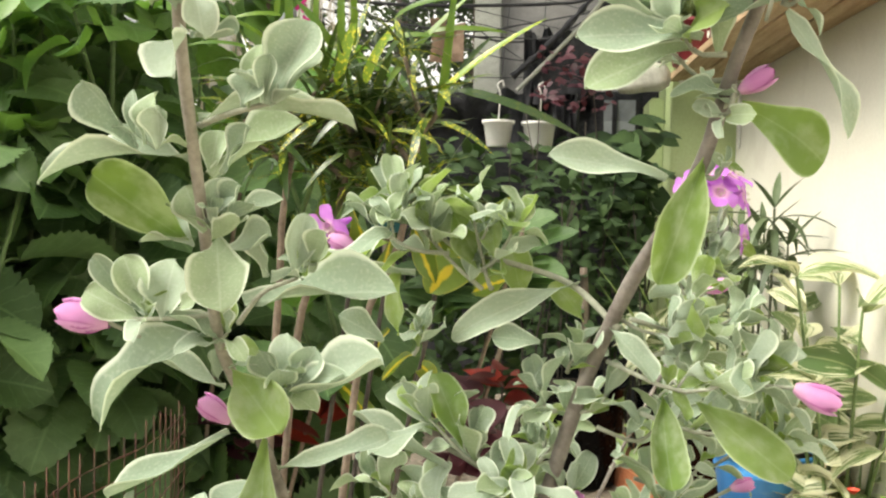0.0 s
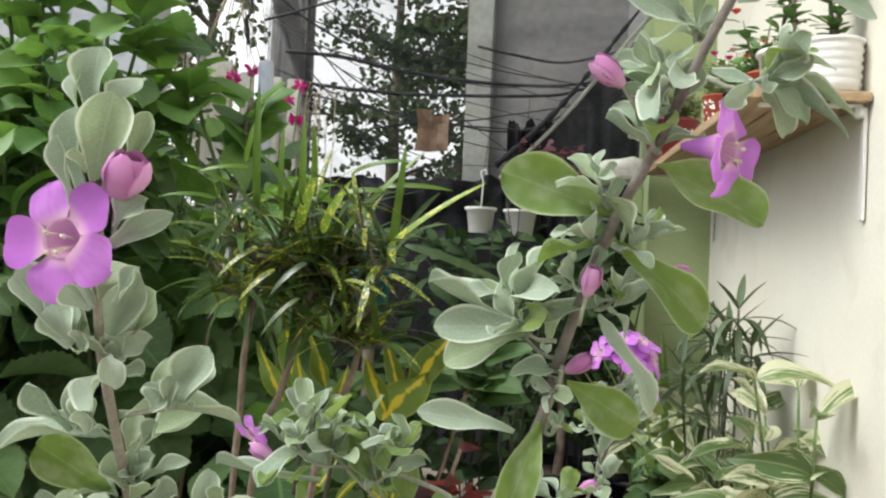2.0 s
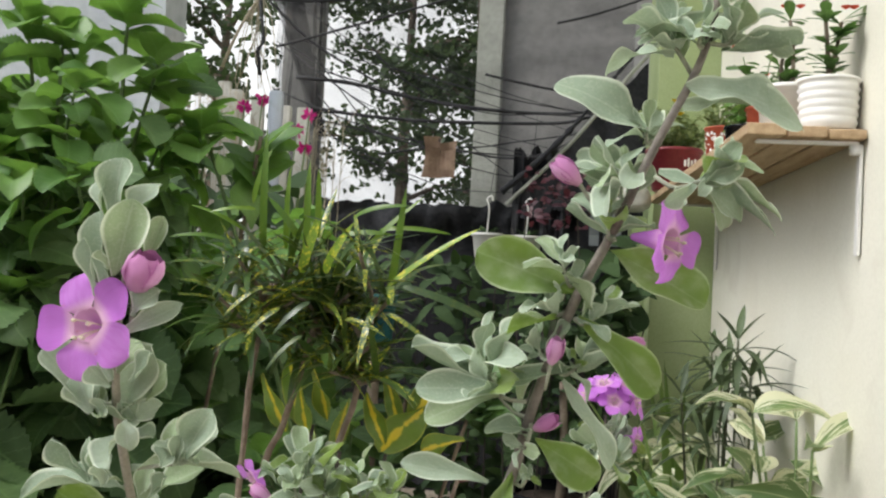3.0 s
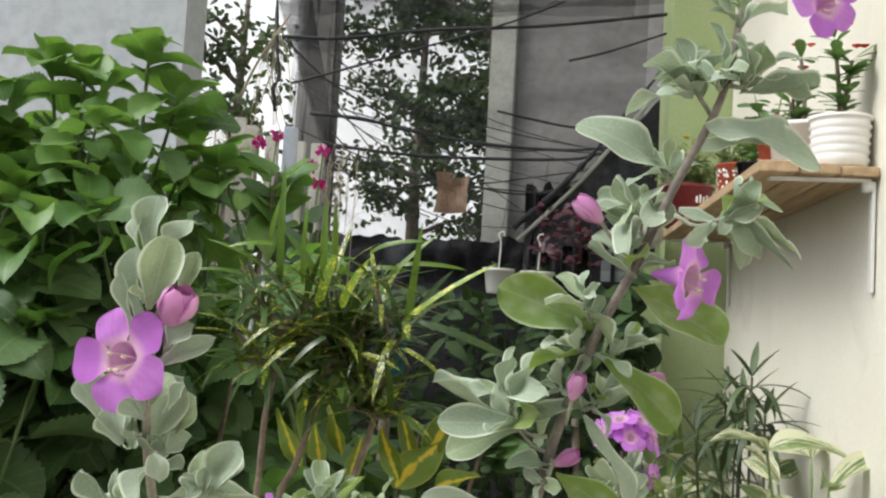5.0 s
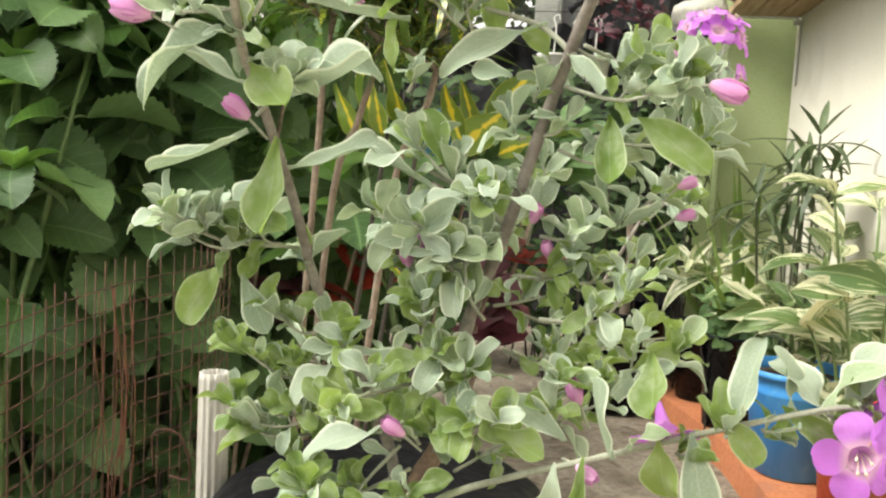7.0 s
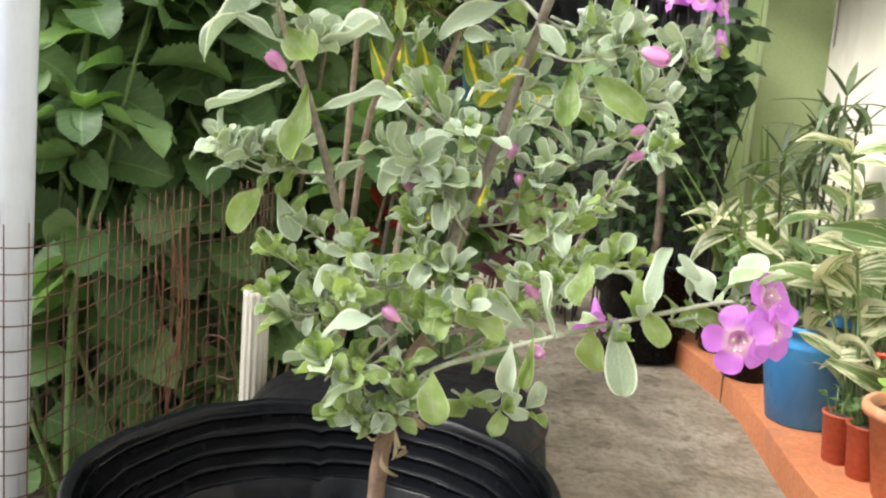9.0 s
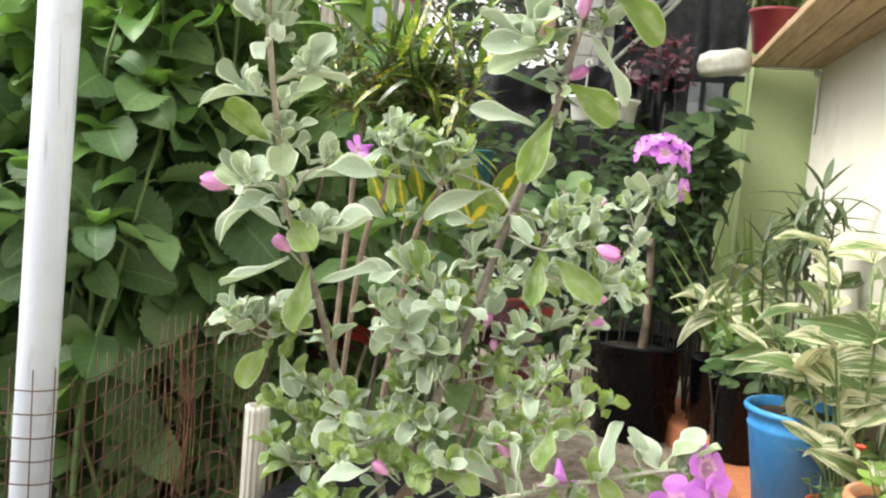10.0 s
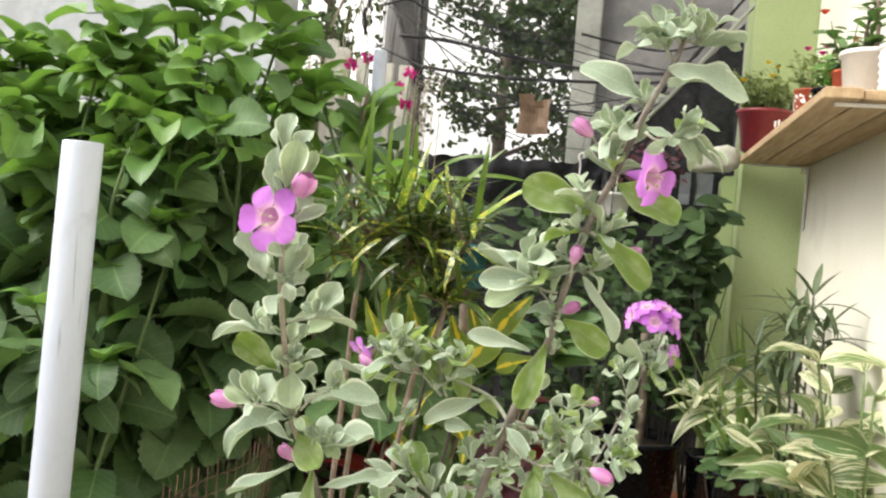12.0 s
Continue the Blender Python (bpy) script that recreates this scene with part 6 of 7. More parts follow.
for k, (bend, cup, wavy) in enumerate(((0.5, 0.15, 0.10), (0.8, 0.0, 0.13), (0.25, 0.25, 0.09), (0.9, 0.10, 0.13), (0.0, 0.22, 0.12))):
    pv, pf, pu = leaf_shape("lobe", 12, 6, bend, cup, wavy, seed=20 + k, twist=0.06 * (k - 2))
    PETALS.append(mesh_of("petal", [(x * 0.0070, y * 0.0126, z * 0.0125 + dz * 0.0058) for x, y, z, dz in pv], pf, M_PETAL, pu))


def stamen_mesh():
    v, f = [], []
    for k, (x, z) in enumerate(((0.0016, 0.0010), (-0.0018, 0.0006), (0.0008, -0.0024), (-0.0010, -0.0022))):
        pts = curve_points([(x * 0.3, 0.009, z * 0.3), (x, 0.015, z), (x * 1.5, 0.0195, z * 1.5 - 0.0006)], 3)
        head = pts[-1]
        for a, b in (tube_data(pts, 0.00022, 0.00022, 5), tube_data([head, head + Vector((0, 0.0006, 0)), head + Vector((0, 0.0012, 0))], 0.0007, 0.0005, 6)):
            f += [tuple(i + len(v) for i in q) for q in b]
            v += a
    return mesh_of("stamen", v, f, M_STAMEN)


STAMEN = stamen_mesh()


def flower(centre, face, s=1.0, roll=0.0):
    """A bell with five rounded lobes; face: the way it looks."""
    d = Vector(face).normalized()
    m = turned(Vector(centre) - d * 0.017 * s, d, (0.05, 0.1, 1), s)
    fl = new("flower", THROAT)
    fl.matrix_basis = m
    under(fl, SAGE)
    tagged(fl, "open lilac five-lobed bell flower")
    for k in range(5):
        a = roll + k * 2 * math.pi / 5 + math.pi / 2
        lobe = new("petal", PETALS[(k + int(abs(centre[0]) * 1000)) % 5])
        out = Vector((math.cos(a), 0, math.sin(a)))
        fwd = Vector((0, 1, 0))
        y = (out * 0.96 + fwd * (0.08 + 0.24 * ((k * 7 + int(abs(centre[0]) * 1000)) % 5) / 4)).normalized()
        z = (fwd - y * fwd.dot(y)).normalized()
        q = Matrix((y.cross(z), y, z)).transposed().to_4x4()
        lobe.parent = fl
        lobe.matrix_basis = Matrix.Translation(out * 0.0046 + fwd * (0.0160 + 0.0004 * (k % 3))) @ q
    st = new("stamen", STAMEN)
    st.parent = fl


tube("trunk", [(0.087, 0.5, FLOOR + 0.47), (0.091, 0.5, 0.725), (0.100, 0.5, 0.761), (0.105, 0.5, 0.788), (0.117, 0.51, 0.813), (0.1215, 0.5185, 0.845)], 0.0060, 0.0045, M_TRUNK, SAGE, 12, 8, 0.12, "reddish-brown woody trunk")
tube("stem", [(0.105, 0.5, 0.788), (0.117, 0.51, 0.813), (0.124, 0.525, 0.871), (0.138, 0.533, 0.913), (0.155, 0.53, 0.972), (0.173, 0.51, 1.022), (0.193, 0.48, 1.065), (0.204, 0.465, 1.107), (0.219, 0.44, 1.152), (0.234, 0.42, 1.184), (0.248, 0.405, 1.217), (0.265, 0.4, 1.254), (0.271, 0.395, 1.289)], 0.0042, 0.0013, M_SAGE_STEM, SAGE, 10, 7, 0.12, "grey-brown main stem")
tube("stem", [(0.098, 0.5, 0.755), (0.092, 0.505, 0.80), (0.069, 0.52, 0.839), (0.041, 0.53, 0.878), (0.032, 0.51, 0.929), (0.026, 0.475, 0.98)], 0.0034, 0.0024, M_SAGE_STEM, SAGE, 10, 7, 0.12, "grey-brown stem leaning to the open side")
tube("stem", [(0.0265, 0.478, 0.976), (0.023, 0.46, 1.002), (0.033, 0.42, 1.047), (0.043, 0.38, 1.094), (0.053, 0.355, 1.116), (0.062, 0.336, 1.140), (0.068, 0.329, 1.160)], 0.0024, 0.0012, M_PALESTEM, SAGE, 10, 7, 0.10, "pale felted upper stem")
tube("branch", [(0.170, 0.515, 1.004), (0.151, 0.53, 1.020), (0.126, 0.535, 1.028), (0.101, 0.535, 1.034), (0.085, 0.535, 1.048)], 0.0016, 0.0009, M_TWIG, SAGE, 8, 5, 0.08)
tube("branch", [(0.143, 0.533, 0.917), (0.118, 0.54, 0.934), (0.094, 0.54, 0.947)], 0.0019, 0.0012, M_TWIG, SAGE, 8, 5, 0.08)
tube("branch", [(0.099, 0.5, 0.760), (0.12, 0.49, 0.788), (0.155, 0.48, 0.807), (0.189, 0.465, 0.824), (0.242, 0.46, 0.845), (0.289, 0.453, 0.862), (0.298, 0.453, 0.858)], 0.0020, 0.0010, M_TWIG, SAGE, 8, 6, 0.08)
tube("branch", [(0.11, 0.52, 0.80), (0.15, 0.66, 0.80), (0.166, 0.79, 0.816), (0.187, 0.81, 0.861), (0.227, 0.82, 0.944), (0.254, 0.86, 1.011), (0.256, 0.86, 1.05)], 0.0018, 0.0012, M_SAGE_STEM, SAGE, 8, 6, 0.08)
spoon((0.036, 0.404, 1.066), (-0.011, 0.399, 1.074), 0.0080, 0.25)
spoon((0.020, 0.401, 1.068), (0.009, 0.397, 1.088), 0.0060, 0.80)
spoon((0.021, 0.399, 1.068), (0.018, 0.399, 1.087), 0.0020, 0.80)
spoon((0.024, 0.398, 1.069), (0.024, 0.396, 1.085), 0.0040, 0.80)
spoon((0.029, 0.396, 1.068), (0.033, 0.390, 1.080), 0.0040, 0.80)
spoon((0.042, 0.394, 1.077), (0.086, 0.398, 1.088), 0.0050, 0.20)
spoon((0.057, 0.389, 1.079), (0.060, 0.385, 1.088), 0.0060, 0.80)
spoon((0.058, 0.391, 1.079), (0.060, 0.391, 1.099), 0.0030, 0.80)
spoon((0.064, 0.390, 1.080), (0.075, 0.388, 1.102), 0.0070, 0.80)
spoon((0.067, 0.390, 1.082), (0.075, 0.394, 1.097), 0.0050, 0.80)
spoon((0.063, 0.388, 1.080), (0.066, 0.388, 1.093), 0.0030, 0.80)
spoon((0.041, 0.407, 1.060), (0.066, 0.403, 1.078), 0.0060, 0.50)
spoon((0.041, 0.406, 1.061), (0.042, 0.408, 1.074), 0.0040, 0.80)
spoon((0.046, 0.402, 1.061), (0.059, 0.398, 1.073), 0.0040, 0.80)
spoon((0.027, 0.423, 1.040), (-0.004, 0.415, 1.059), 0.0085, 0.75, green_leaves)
spoon((0.027, 0.423, 1.040), (0.014, 0.417, 1.041), 0.0030, 0.30)
spoon((0.034, 0.420, 1.043), (0.028, 0.416, 1.056), 0.0050, 0.80)
spoon((0.035, 0.419, 1.046), (0.042, 0.417, 1.059), 0.0050, 0.80)
spoon((0.037, 0.420, 1.045), (0.049, 0.418, 1.056), 0.0050, 0.80)
spoon((0.036, 0.423, 1.044), (0.056, 0.423, 1.055), 0.0030, 0.40)
spoon((0.038, 0.419, 1.041), (0.045, 0.405, 1.023), 0.0090, 0.60)
spoon((0.038, 0.415, 1.041), (0.050, 0.407, 1.043), 0.0050, 0.30)
spoon((0.037, 0.425, 1.036), (0.057, 0.421, 1.039), 0.0060, 0.50)
spoon((0.028, 0.425, 1.038), (0.020, 0.421, 1.048), 0.0040, 0.80)
spoon((0.038, 0.444, 1.018), (0.088, 0.440, 1.028), 0.0080, 0.35)
spoon((0.059, 0.433, 1.029), (0.063, 0.431, 1.048), 0.0050, 0.80)
spoon((0.065, 0.432, 1.030), (0.073, 0.430, 1.043), 0.0050, 0.80)
spoon((0.050, 0.432, 1.028), (0.053, 0.428, 1.040), 0.0050, 0.80)
spoon((0.021, 0.454, 1.006), (-0.030, 0.446, 0.985), 0.0120, 0.45)
spoon((-0.002, 0.448, 1.010), (-0.020, 0.444, 1.020), 0.0070, 0.60)
spoon((0.001, 0.446, 1.014), (-0.006, 0.444, 1.032), 0.0060, 0.80)
spoon((-0.002, 0.448, 1.013), (-0.018, 0.448, 1.031), 0.0040, 0.80)
spoon((0.007, 0.448, 1.010), (0.010, 0.444, 1.030), 0.0080, 0.80)
spoon((0.015, 0.443, 1.015), (0.021, 0.439, 1.020), 0.0030, 0.80)
spoon((0.021, 0.472, 0.982), (-0.010, 0.468, 0.990), 0.0050, 0.20)
spoon((0.033, 0.476, 0.975), (0.085, 0.470, 0.986), 0.0100, 0.45)
spoon((0.042, 0.471, 0.984), (0.036, 0.467, 0.999), 0.0050, 0.80)
spoon((0.046, 0.468, 0.985), (0.047, 0.466, 1.003), 0.0060, 0.80)
spoon((0.049, 0.469, 0.984), (0.056, 0.467, 0.998), 0.0060, 0.80)
spoon((0.047, 0.468, 0.983), (0.065, 0.462, 0.994), 0.0050, 0.50)
spoon((0.045, 0.464, 0.984), (0.045, 0.458, 0.995), 0.0060, 0.80)
spoon((0.048, 0.465, 0.982), (0.058, 0.459, 0.982), 0.0050, 0.50)
spoon((0.026, 0.465, 0.990), (0.052, 0.455, 0.967), 0.0095, 0.90, green_leaves)
spoon((0.020, 0.468, 0.985), (0.015, 0.466, 0.996), 0.0040, 0.40)
spoon((0.025, 0.464, 0.991), (0.035, 0.462, 0.996), 0.0030, 0.40)
spoon((0.048, 0.366, 1.102), (0.019, 0.360, 1.122), 0.0080, 0.45)
spoon((0.040, 0.362, 1.105), (0.034, 0.360, 1.125), 0.0040, 0.80)
spoon((0.042, 0.359, 1.104), (0.037, 0.355, 1.117), 0.0060, 0.80)
spoon((0.044, 0.360, 1.104), (0.041, 0.358, 1.119), 0.0030, 0.80)
spoon((0.047, 0.358, 1.103), (0.050, 0.356, 1.110), 0.0040, 0.80)
spoon((0.050, 0.365, 1.105), (0.066, 0.361, 1.132), 0.0080, 0.80)
spoon((0.055, 0.366, 1.106), (0.069, 0.368, 1.122), 0.0070, 0.80)
spoon((0.057, 0.356, 1.103), (0.061, 0.350, 1.095), 0.0040, 0.80)
spoon((0.057, 0.364, 1.102), (0.065, 0.360, 1.108), 0.0040, 0.80)
spoon((0.049, 0.372, 1.096), (0.063, 0.368, 1.092), 0.0040, 0.40)
spoon((0.048, 0.370, 1.097), (0.048, 0.358, 1.086), 0.0070, 0.55)
spoon((0.051, 0.367, 1.097), (0.057, 0.363, 1.105), 0.0040, 0.80)
spoon((0.056, 0.346, 1.118), (0.048, 0.342, 1.132), 0.0080, 0.80)
spoon((0.059, 0.344, 1.121), (0.063, 0.346, 1.134), 0.0060, 0.80)
tube("twig", [(0.026, 0.452, 1.013), (0.012, 0.449, 1.011), (-0.008, 0.447, 1.010)], 0.0011, 0.0008, M_TWIG, SAGE, 6, 4)
tube("twig", [(0.040, 0.400, 1.075), (0.052, 0.394, 1.078), (0.066, 0.391, 1.081)], 0.0011, 0.0007, M_TWIG, SAGE, 6, 4)
tube("twig", [(0.034, 0.450, 1.010), (0.046, 0.440, 1.022), (0.060, 0.433, 1.028)], 0.0011, 0.0007, M_TWIG, SAGE, 6, 4)
tube("twig", [(0.024, 0.480, 0.968), (0.034, 0.474, 0.976), (0.047, 0.469, 0.984)], 0.0011, 0.0007, M_TWIG, SAGE, 6, 4)
for at, n, size in (((0.026, 0.400, 1.071), 5, 0.010), ((0.064, 0.392, 1.083), 5, 0.011), ((0.038, 0.418, 1.047), 7, 0.013), ((0.062, 0.434, 1.031), 5, 0.010),
                    ((0.000, 0.449, 1.013), 6, 0.012), ((0.047, 0.471, 0.985), 7, 0.013), ((0.043, 0.362, 1.105), 5, 0.010), ((0.056, 0.366, 1.104), 6, 0.012)):
    tuft(Vector(at), Vector((0.05, -0.25, 1)).normalized(), n, size)
bud((-0.013, 0.446, 1.009), (-0.034, 0.444, 1.013), 1.35)
bud((0.019, 0.481, 0.967), (0.005, 0.477, 0.978), 1.05)
big_leaf((0.016, 0.490, 0.960), (-0.019, 0.470, 0.935), 0.0120, 0.60)
big_leaf((0.031, 0.490, 0.958), (0.035, 0.470, 0.909), 0.0160, 0.90)
big_leaf((0.033, 0.500, 0.943), (0.078, 0.500, 0.953), 0.0085, 0.40)
spoon((0.065, 0.326, 1.156), (0.071, 0.322, 1.180), 0.0069, 0.85)
spoon((0.063, 0.326, 1.150), (0.057, 0.324, 1.176), 0.0041, 0.85)
spoon((0.061, 0.330, 1.176), (0.061, 0.330, 1.196), 0.0056, 0.85)
spoon((0.067, 0.330, 1.174), (0.072, 0.332, 1.191), 0.0052, 0.85)
spoon((0.058, 0.328, 1.176), (0.054, 0.328, 1.192), 0.0031, 0.85)
spoon((0.074, 0.322, 1.143), (0.080, 0.322, 1.153), 0.0048, 0.85)
spoon((0.066, 0.330, 1.136), (0.087, 0.326, 1.147), 0.0034, 0.85)
spoon((0.072, 0.332, 1.160), (0.079, 0.332, 1.177), 0.0033, 0.85)
spoon((0.061, 0.322, 1.149), (0.059, 0.322, 1.168), 0.0031, 0.85)
spoon((0.066, 0.320, 1.158), (0.067, 0.316, 1.165), 0.0028, 0.85)
spoon((0.075, 0.322, 1.121), (0.084, 0.322, 1.130), 0.0033, 0.85)
spoon((0.068, 0.322, 1.119), (0.062, 0.320, 1.126), 0.0033, 0.85)
bud((0.073, 0.325, 1.152), (0.0785, 0.322, 1.163), 1.0, 1.5)
big_leaf((0.220, 0.440, 1.158), (0.177, 0.430, 1.176), 0.0190, 0.75)
sprig((0.219, 0.440, 1.161), (0.209, 0.430, 1.181), 6, 0.0140)
big_leaf((0.233, 0.420, 1.177), (0.272, 0.408, 1.158), 0.0175, 0.78)
sprig((0.235, 0.420, 1.181), (0.227, 0.410, 1.200), 6, 0.0180)
sprig((0.244, 0.410, 1.208), (0.218, 0.400, 1.208), 8, 0.0200)
bud((0.219, 0.400, 1.202), (0.208, 0.398, 1.211), 1.00)
sprig((0.249, 0.405, 1.206), (0.287, 0.395, 1.208), 7, 0.0210)
big_leaf((0.250, 0.405, 1.207), (0.296, 0.390, 1.199), 0.0110, 0.20)
sprig((0.220, 0.440, 1.147), (0.246, 0.440, 1.157), 6, 0.0180)
sprig((0.216, 0.445, 1.149), (0.198, 0.440, 1.159), 6, 0.0180)
sprig((0.210, 0.450, 1.130), (0.196, 0.440, 1.138), 5, 0.0150)
bud((0.211, 0.440, 1.127), (0.214, 0.435, 1.139), 0.90)
big_leaf((0.222, 0.440, 1.147), (0.267, 0.430, 1.117), 0.0140, 0.70)
sprig((0.215, 0.455, 1.121), (0.237, 0.450, 1.135), 7, 0.0180)
bud((0.242, 0.450, 1.137), (0.254, 0.450, 1.137), 0.75)
sprig((0.200, 0.465, 1.106), (0.164, 0.455, 1.136), 7, 0.0250)
big_leaf((0.191, 0.460, 1.111), (0.153, 0.450, 1.113), 0.0130, 0.60)
big_leaf((0.185, 0.460, 1.112), (0.214, 0.450, 1.125), 0.0120, 0.60)
big_leaf((0.216, 0.455, 1.118), (0.245, 0.450, 1.083), 0.0100, 0.60)
big_leaf((0.205, 0.465, 1.089), (0.239, 0.455, 1.072), 0.0160, 0.85)
big_leaf((0.203, 0.465, 1.092), (0.185, 0.460, 1.100), 0.0110, 0.30)
bud((0.205, 0.465, 1.094), (0.219, 0.460, 1.103), 0.90)
big_leaf((0.183, 0.480, 1.064), (0.145, 0.470, 1.074), 0.0100, 0.50)
big_leaf((0.195, 0.475, 1.071), (0.180, 0.460, 1.028), 0.0140, 0.80)
sprig((0.196, 0.480, 1.065), (0.206, 0.470, 1.072), 3, 0.0080)
sprig((0.182, 0.495, 1.036), (0.186, 0.490, 1.021), 3, 0.0160)
sprig((0.203, 0.465, 1.096), (0.194, 0.460, 1.077), 3, 0.0120)
big_leaf((0.249, 0.420, 1.223), (0.217, 0.405, 1.251), 0.0140, 0.60)
sprig((0.248, 0.420, 1.223), (0.242, 0.410, 1.240), 5, 0.0180)
big_leaf((0.259, 0.410, 1.235), (0.300, 0.390, 1.245), 0.0150, 0.50)
sprig((0.262, 0.405, 1.247), (0.243, 0.400, 1.274), 6, 0.0200)
sprig((0.266, 0.400, 1.259), (0.292, 0.390, 1.266), 7, 0.0220)
sprig((0.266, 0.400, 1.257), (0.261, 0.385, 1.277), 5, 0.0200)
big_leaf((0.259, 0.400, 1.241), (0.293, 0.390, 1.240), 0.0180, 0.60)
sprig((0.270, 0.395, 1.284), (0.270, 0.380, 1.301), 5, 0.0220)
sprig((0.089, 0.535, 1.042), (0.064, 0.530, 1.067), 9, 0.0210)
big_leaf((0.115, 0.535, 1.022), (0.097, 0.530, 1.051), 0.0170, 0.80)
big_leaf((0.083, 0.535, 1.022), (0.032, 0.530, 1.023), 0.0100, 0.30)
big_leaf((0.130, 0.535, 1.011), (0.124, 0.530, 1.040), 0.0120, 0.70)
big_leaf((0.156, 0.535, 1.004), (0.146, 0.530, 1.023), 0.0095, 0.70)
big_leaf((0.154, 0.530, 1.021), (0.098, 0.520, 1.004), 0.0100, 0.50)
big_leaf((0.076, 0.535, 0.995), (0.074, 0.530, 1.023), 0.0100, 0.70)
big_leaf((0.068, 0.540, 0.991), (0.054, 0.530, 1.004), 0.0120, 0.50)
sprig((0.082, 0.540, 0.986), (0.087, 0.540, 1.009), 5, 0.0160)
bud((0.055, 0.540, 1.031), (0.036, 0.540, 1.042), 1.00)
sprig((0.118, 0.540, 0.934), (0.076, 0.535, 0.971), 9, 0.0210)
big_leaf((0.099, 0.535, 0.937), (0.058, 0.530, 0.955), 0.0120, 0.50)
big_leaf((0.106, 0.530, 0.948), (0.095, 0.525, 0.984), 0.0130, 0.80)
big_leaf((0.120, 0.530, 0.931), (0.134, 0.525, 0.949), 0.0100, 0.50)
sprig((0.146, 0.535, 0.965), (0.129, 0.530, 0.985), 6, 0.0180)
sprig((0.150, 0.530, 0.983), (0.161, 0.530, 1.006), 6, 0.0180)
big_leaf((0.138, 0.530, 0.995), (0.120, 0.525, 0.999), 0.0100, 0.50)
sprig((0.096, 0.530, 0.886), (0.079, 0.525, 0.922), 9, 0.0210)
bud((0.093, 0.516, 0.898), (0.092, 0.505, 0.913), 0.85)
bud((0.098, 0.520, 0.907), (0.104, 0.510, 0.923), 0.80)
big_leaf((0.096, 0.515, 0.912), (0.133, 0.505, 0.903), 0.0120, 0.60)
big_leaf((0.085, 0.520, 0.913), (0.072, 0.510, 0.897), 0.0110, 0.50)
sprig((0.174, 0.510, 1.009), (0.215, 0.580, 1.019), 9, 0.0200)
bud((0.216, 0.590, 1.014), (0.228, 0.590, 1.020), 0.80)
sprig((0.166, 0.520, 0.990), (0.234, 0.485, 0.993), 11, 0.0210)
bud((0.231, 0.480, 0.990), (0.246, 0.475, 0.985), 1.15)
big_leaf((0.188, 0.515, 0.978), (0.189, 0.500, 0.942), 0.0120, 0.85)
big_leaf((0.201, 0.510, 0.977), (0.233, 0.490, 0.954), 0.0150, 0.80)
big_leaf((0.166, 0.510, 1.005), (0.183, 0.500, 0.990), 0.0110, 0.60)
sprig((0.163, 0.530, 0.960), (0.204, 0.550, 0.960), 5, 0.0180)
sprig((0.181, 0.550, 0.933), (0.229, 0.570, 0.946), 6, 0.0180)
bud((0.225, 0.560, 0.944), (0.238, 0.560, 0.951), 0.75)
sprig((0.150, 0.535, 0.928), (0.161, 0.530, 0.935), 4, 0.0180)
bud((0.153, 0.530, 0.923), (0.157, 0.525, 0.935), 0.75)
sprig((0.029, 0.530, 0.901), (-0.023, 0.455, 0.925), 11, 0.0210)
big_leaf((0.002, 0.500, 0.895), (-0.019, 0.480, 0.866), 0.0140, 0.80)
big_leaf((0.011, 0.500, 0.888), (0.026, 0.490, 0.864), 0.0120, 0.60)
sprig((0.050, 0.520, 0.837), (-0.008, 0.500, 0.855), 9, 0.0200)
sprig((0.067, 0.500, 0.852), (0.071, 0.485, 0.876), 9, 0.0210)
big_leaf((0.067, 0.490, 0.854), (0.066, 0.475, 0.819), 0.0140, 0.85)
big_leaf((0.065, 0.490, 0.850), (0.044, 0.475, 0.838), 0.0130, 0.60)
bud((0.069, 0.490, 0.851), (0.089, 0.485, 0.853), 0.80)
sprig((0.103, 0.500, 0.798), (0.044, 0.460, 0.791), 10, 0.0200)
sprig((0.097, 0.500, 0.809), (0.076, 0.450, 0.776), 5, 0.0180)
bud((0.104, 0.475, 0.823), (0.092, 0.470, 0.832), 0.90)
big_leaf((0.093, 0.480, 0.821), (0.052, 0.465, 0.819), 0.0140, 0.50)
sprig((0.109, 0.490, 0.814), (0.092, 0.480, 0.836), 5, 0.0190)
big_leaf((0.128, 0.470, 0.796), (0.134, 0.450, 0.771), 0.0150, 0.85)
sprig((0.116, 0.500, 0.839), (0.104, 0.500, 0.898), 7, 0.0180)
sprig((0.134, 0.510, 0.874), (0.117, 0.510, 0.918), 7, 0.0180)
sprig((0.157, 0.490, 0.836), (0.186, 0.480, 0.861), 7, 0.0200)
bud((0.184, 0.483, 0.845), (0.176, 0.478, 0.862), 0.90)
big_leaf((0.179, 0.480, 0.827), (0.157, 0.470, 0.847), 0.0110, 0.60)
big_leaf((0.153, 0.480, 0.823), (0.140, 0.470, 0.842), 0.0140, 0.70)
sprig((0.147, 0.530, 0.895), (0.188, 0.530, 0.917), 8, 0.0190)
sprig((0.157, 0.530, 0.916), (0.211, 0.550, 0.929), 9, 0.0190)
bud((0.225, 0.560, 0.928), (0.238, 0.560, 0.933), 0.75)
sprig((0.148, 0.520, 0.858), (0.204, 0.640, 0.845), 9, 0.0190)
sprig((0.204, 0.640, 0.845), (0.246, 0.680, 0.845), 8, 0.0190)
bud((0.163, 0.525, 0.906), (0.160, 0.520, 0.916), 0.70)
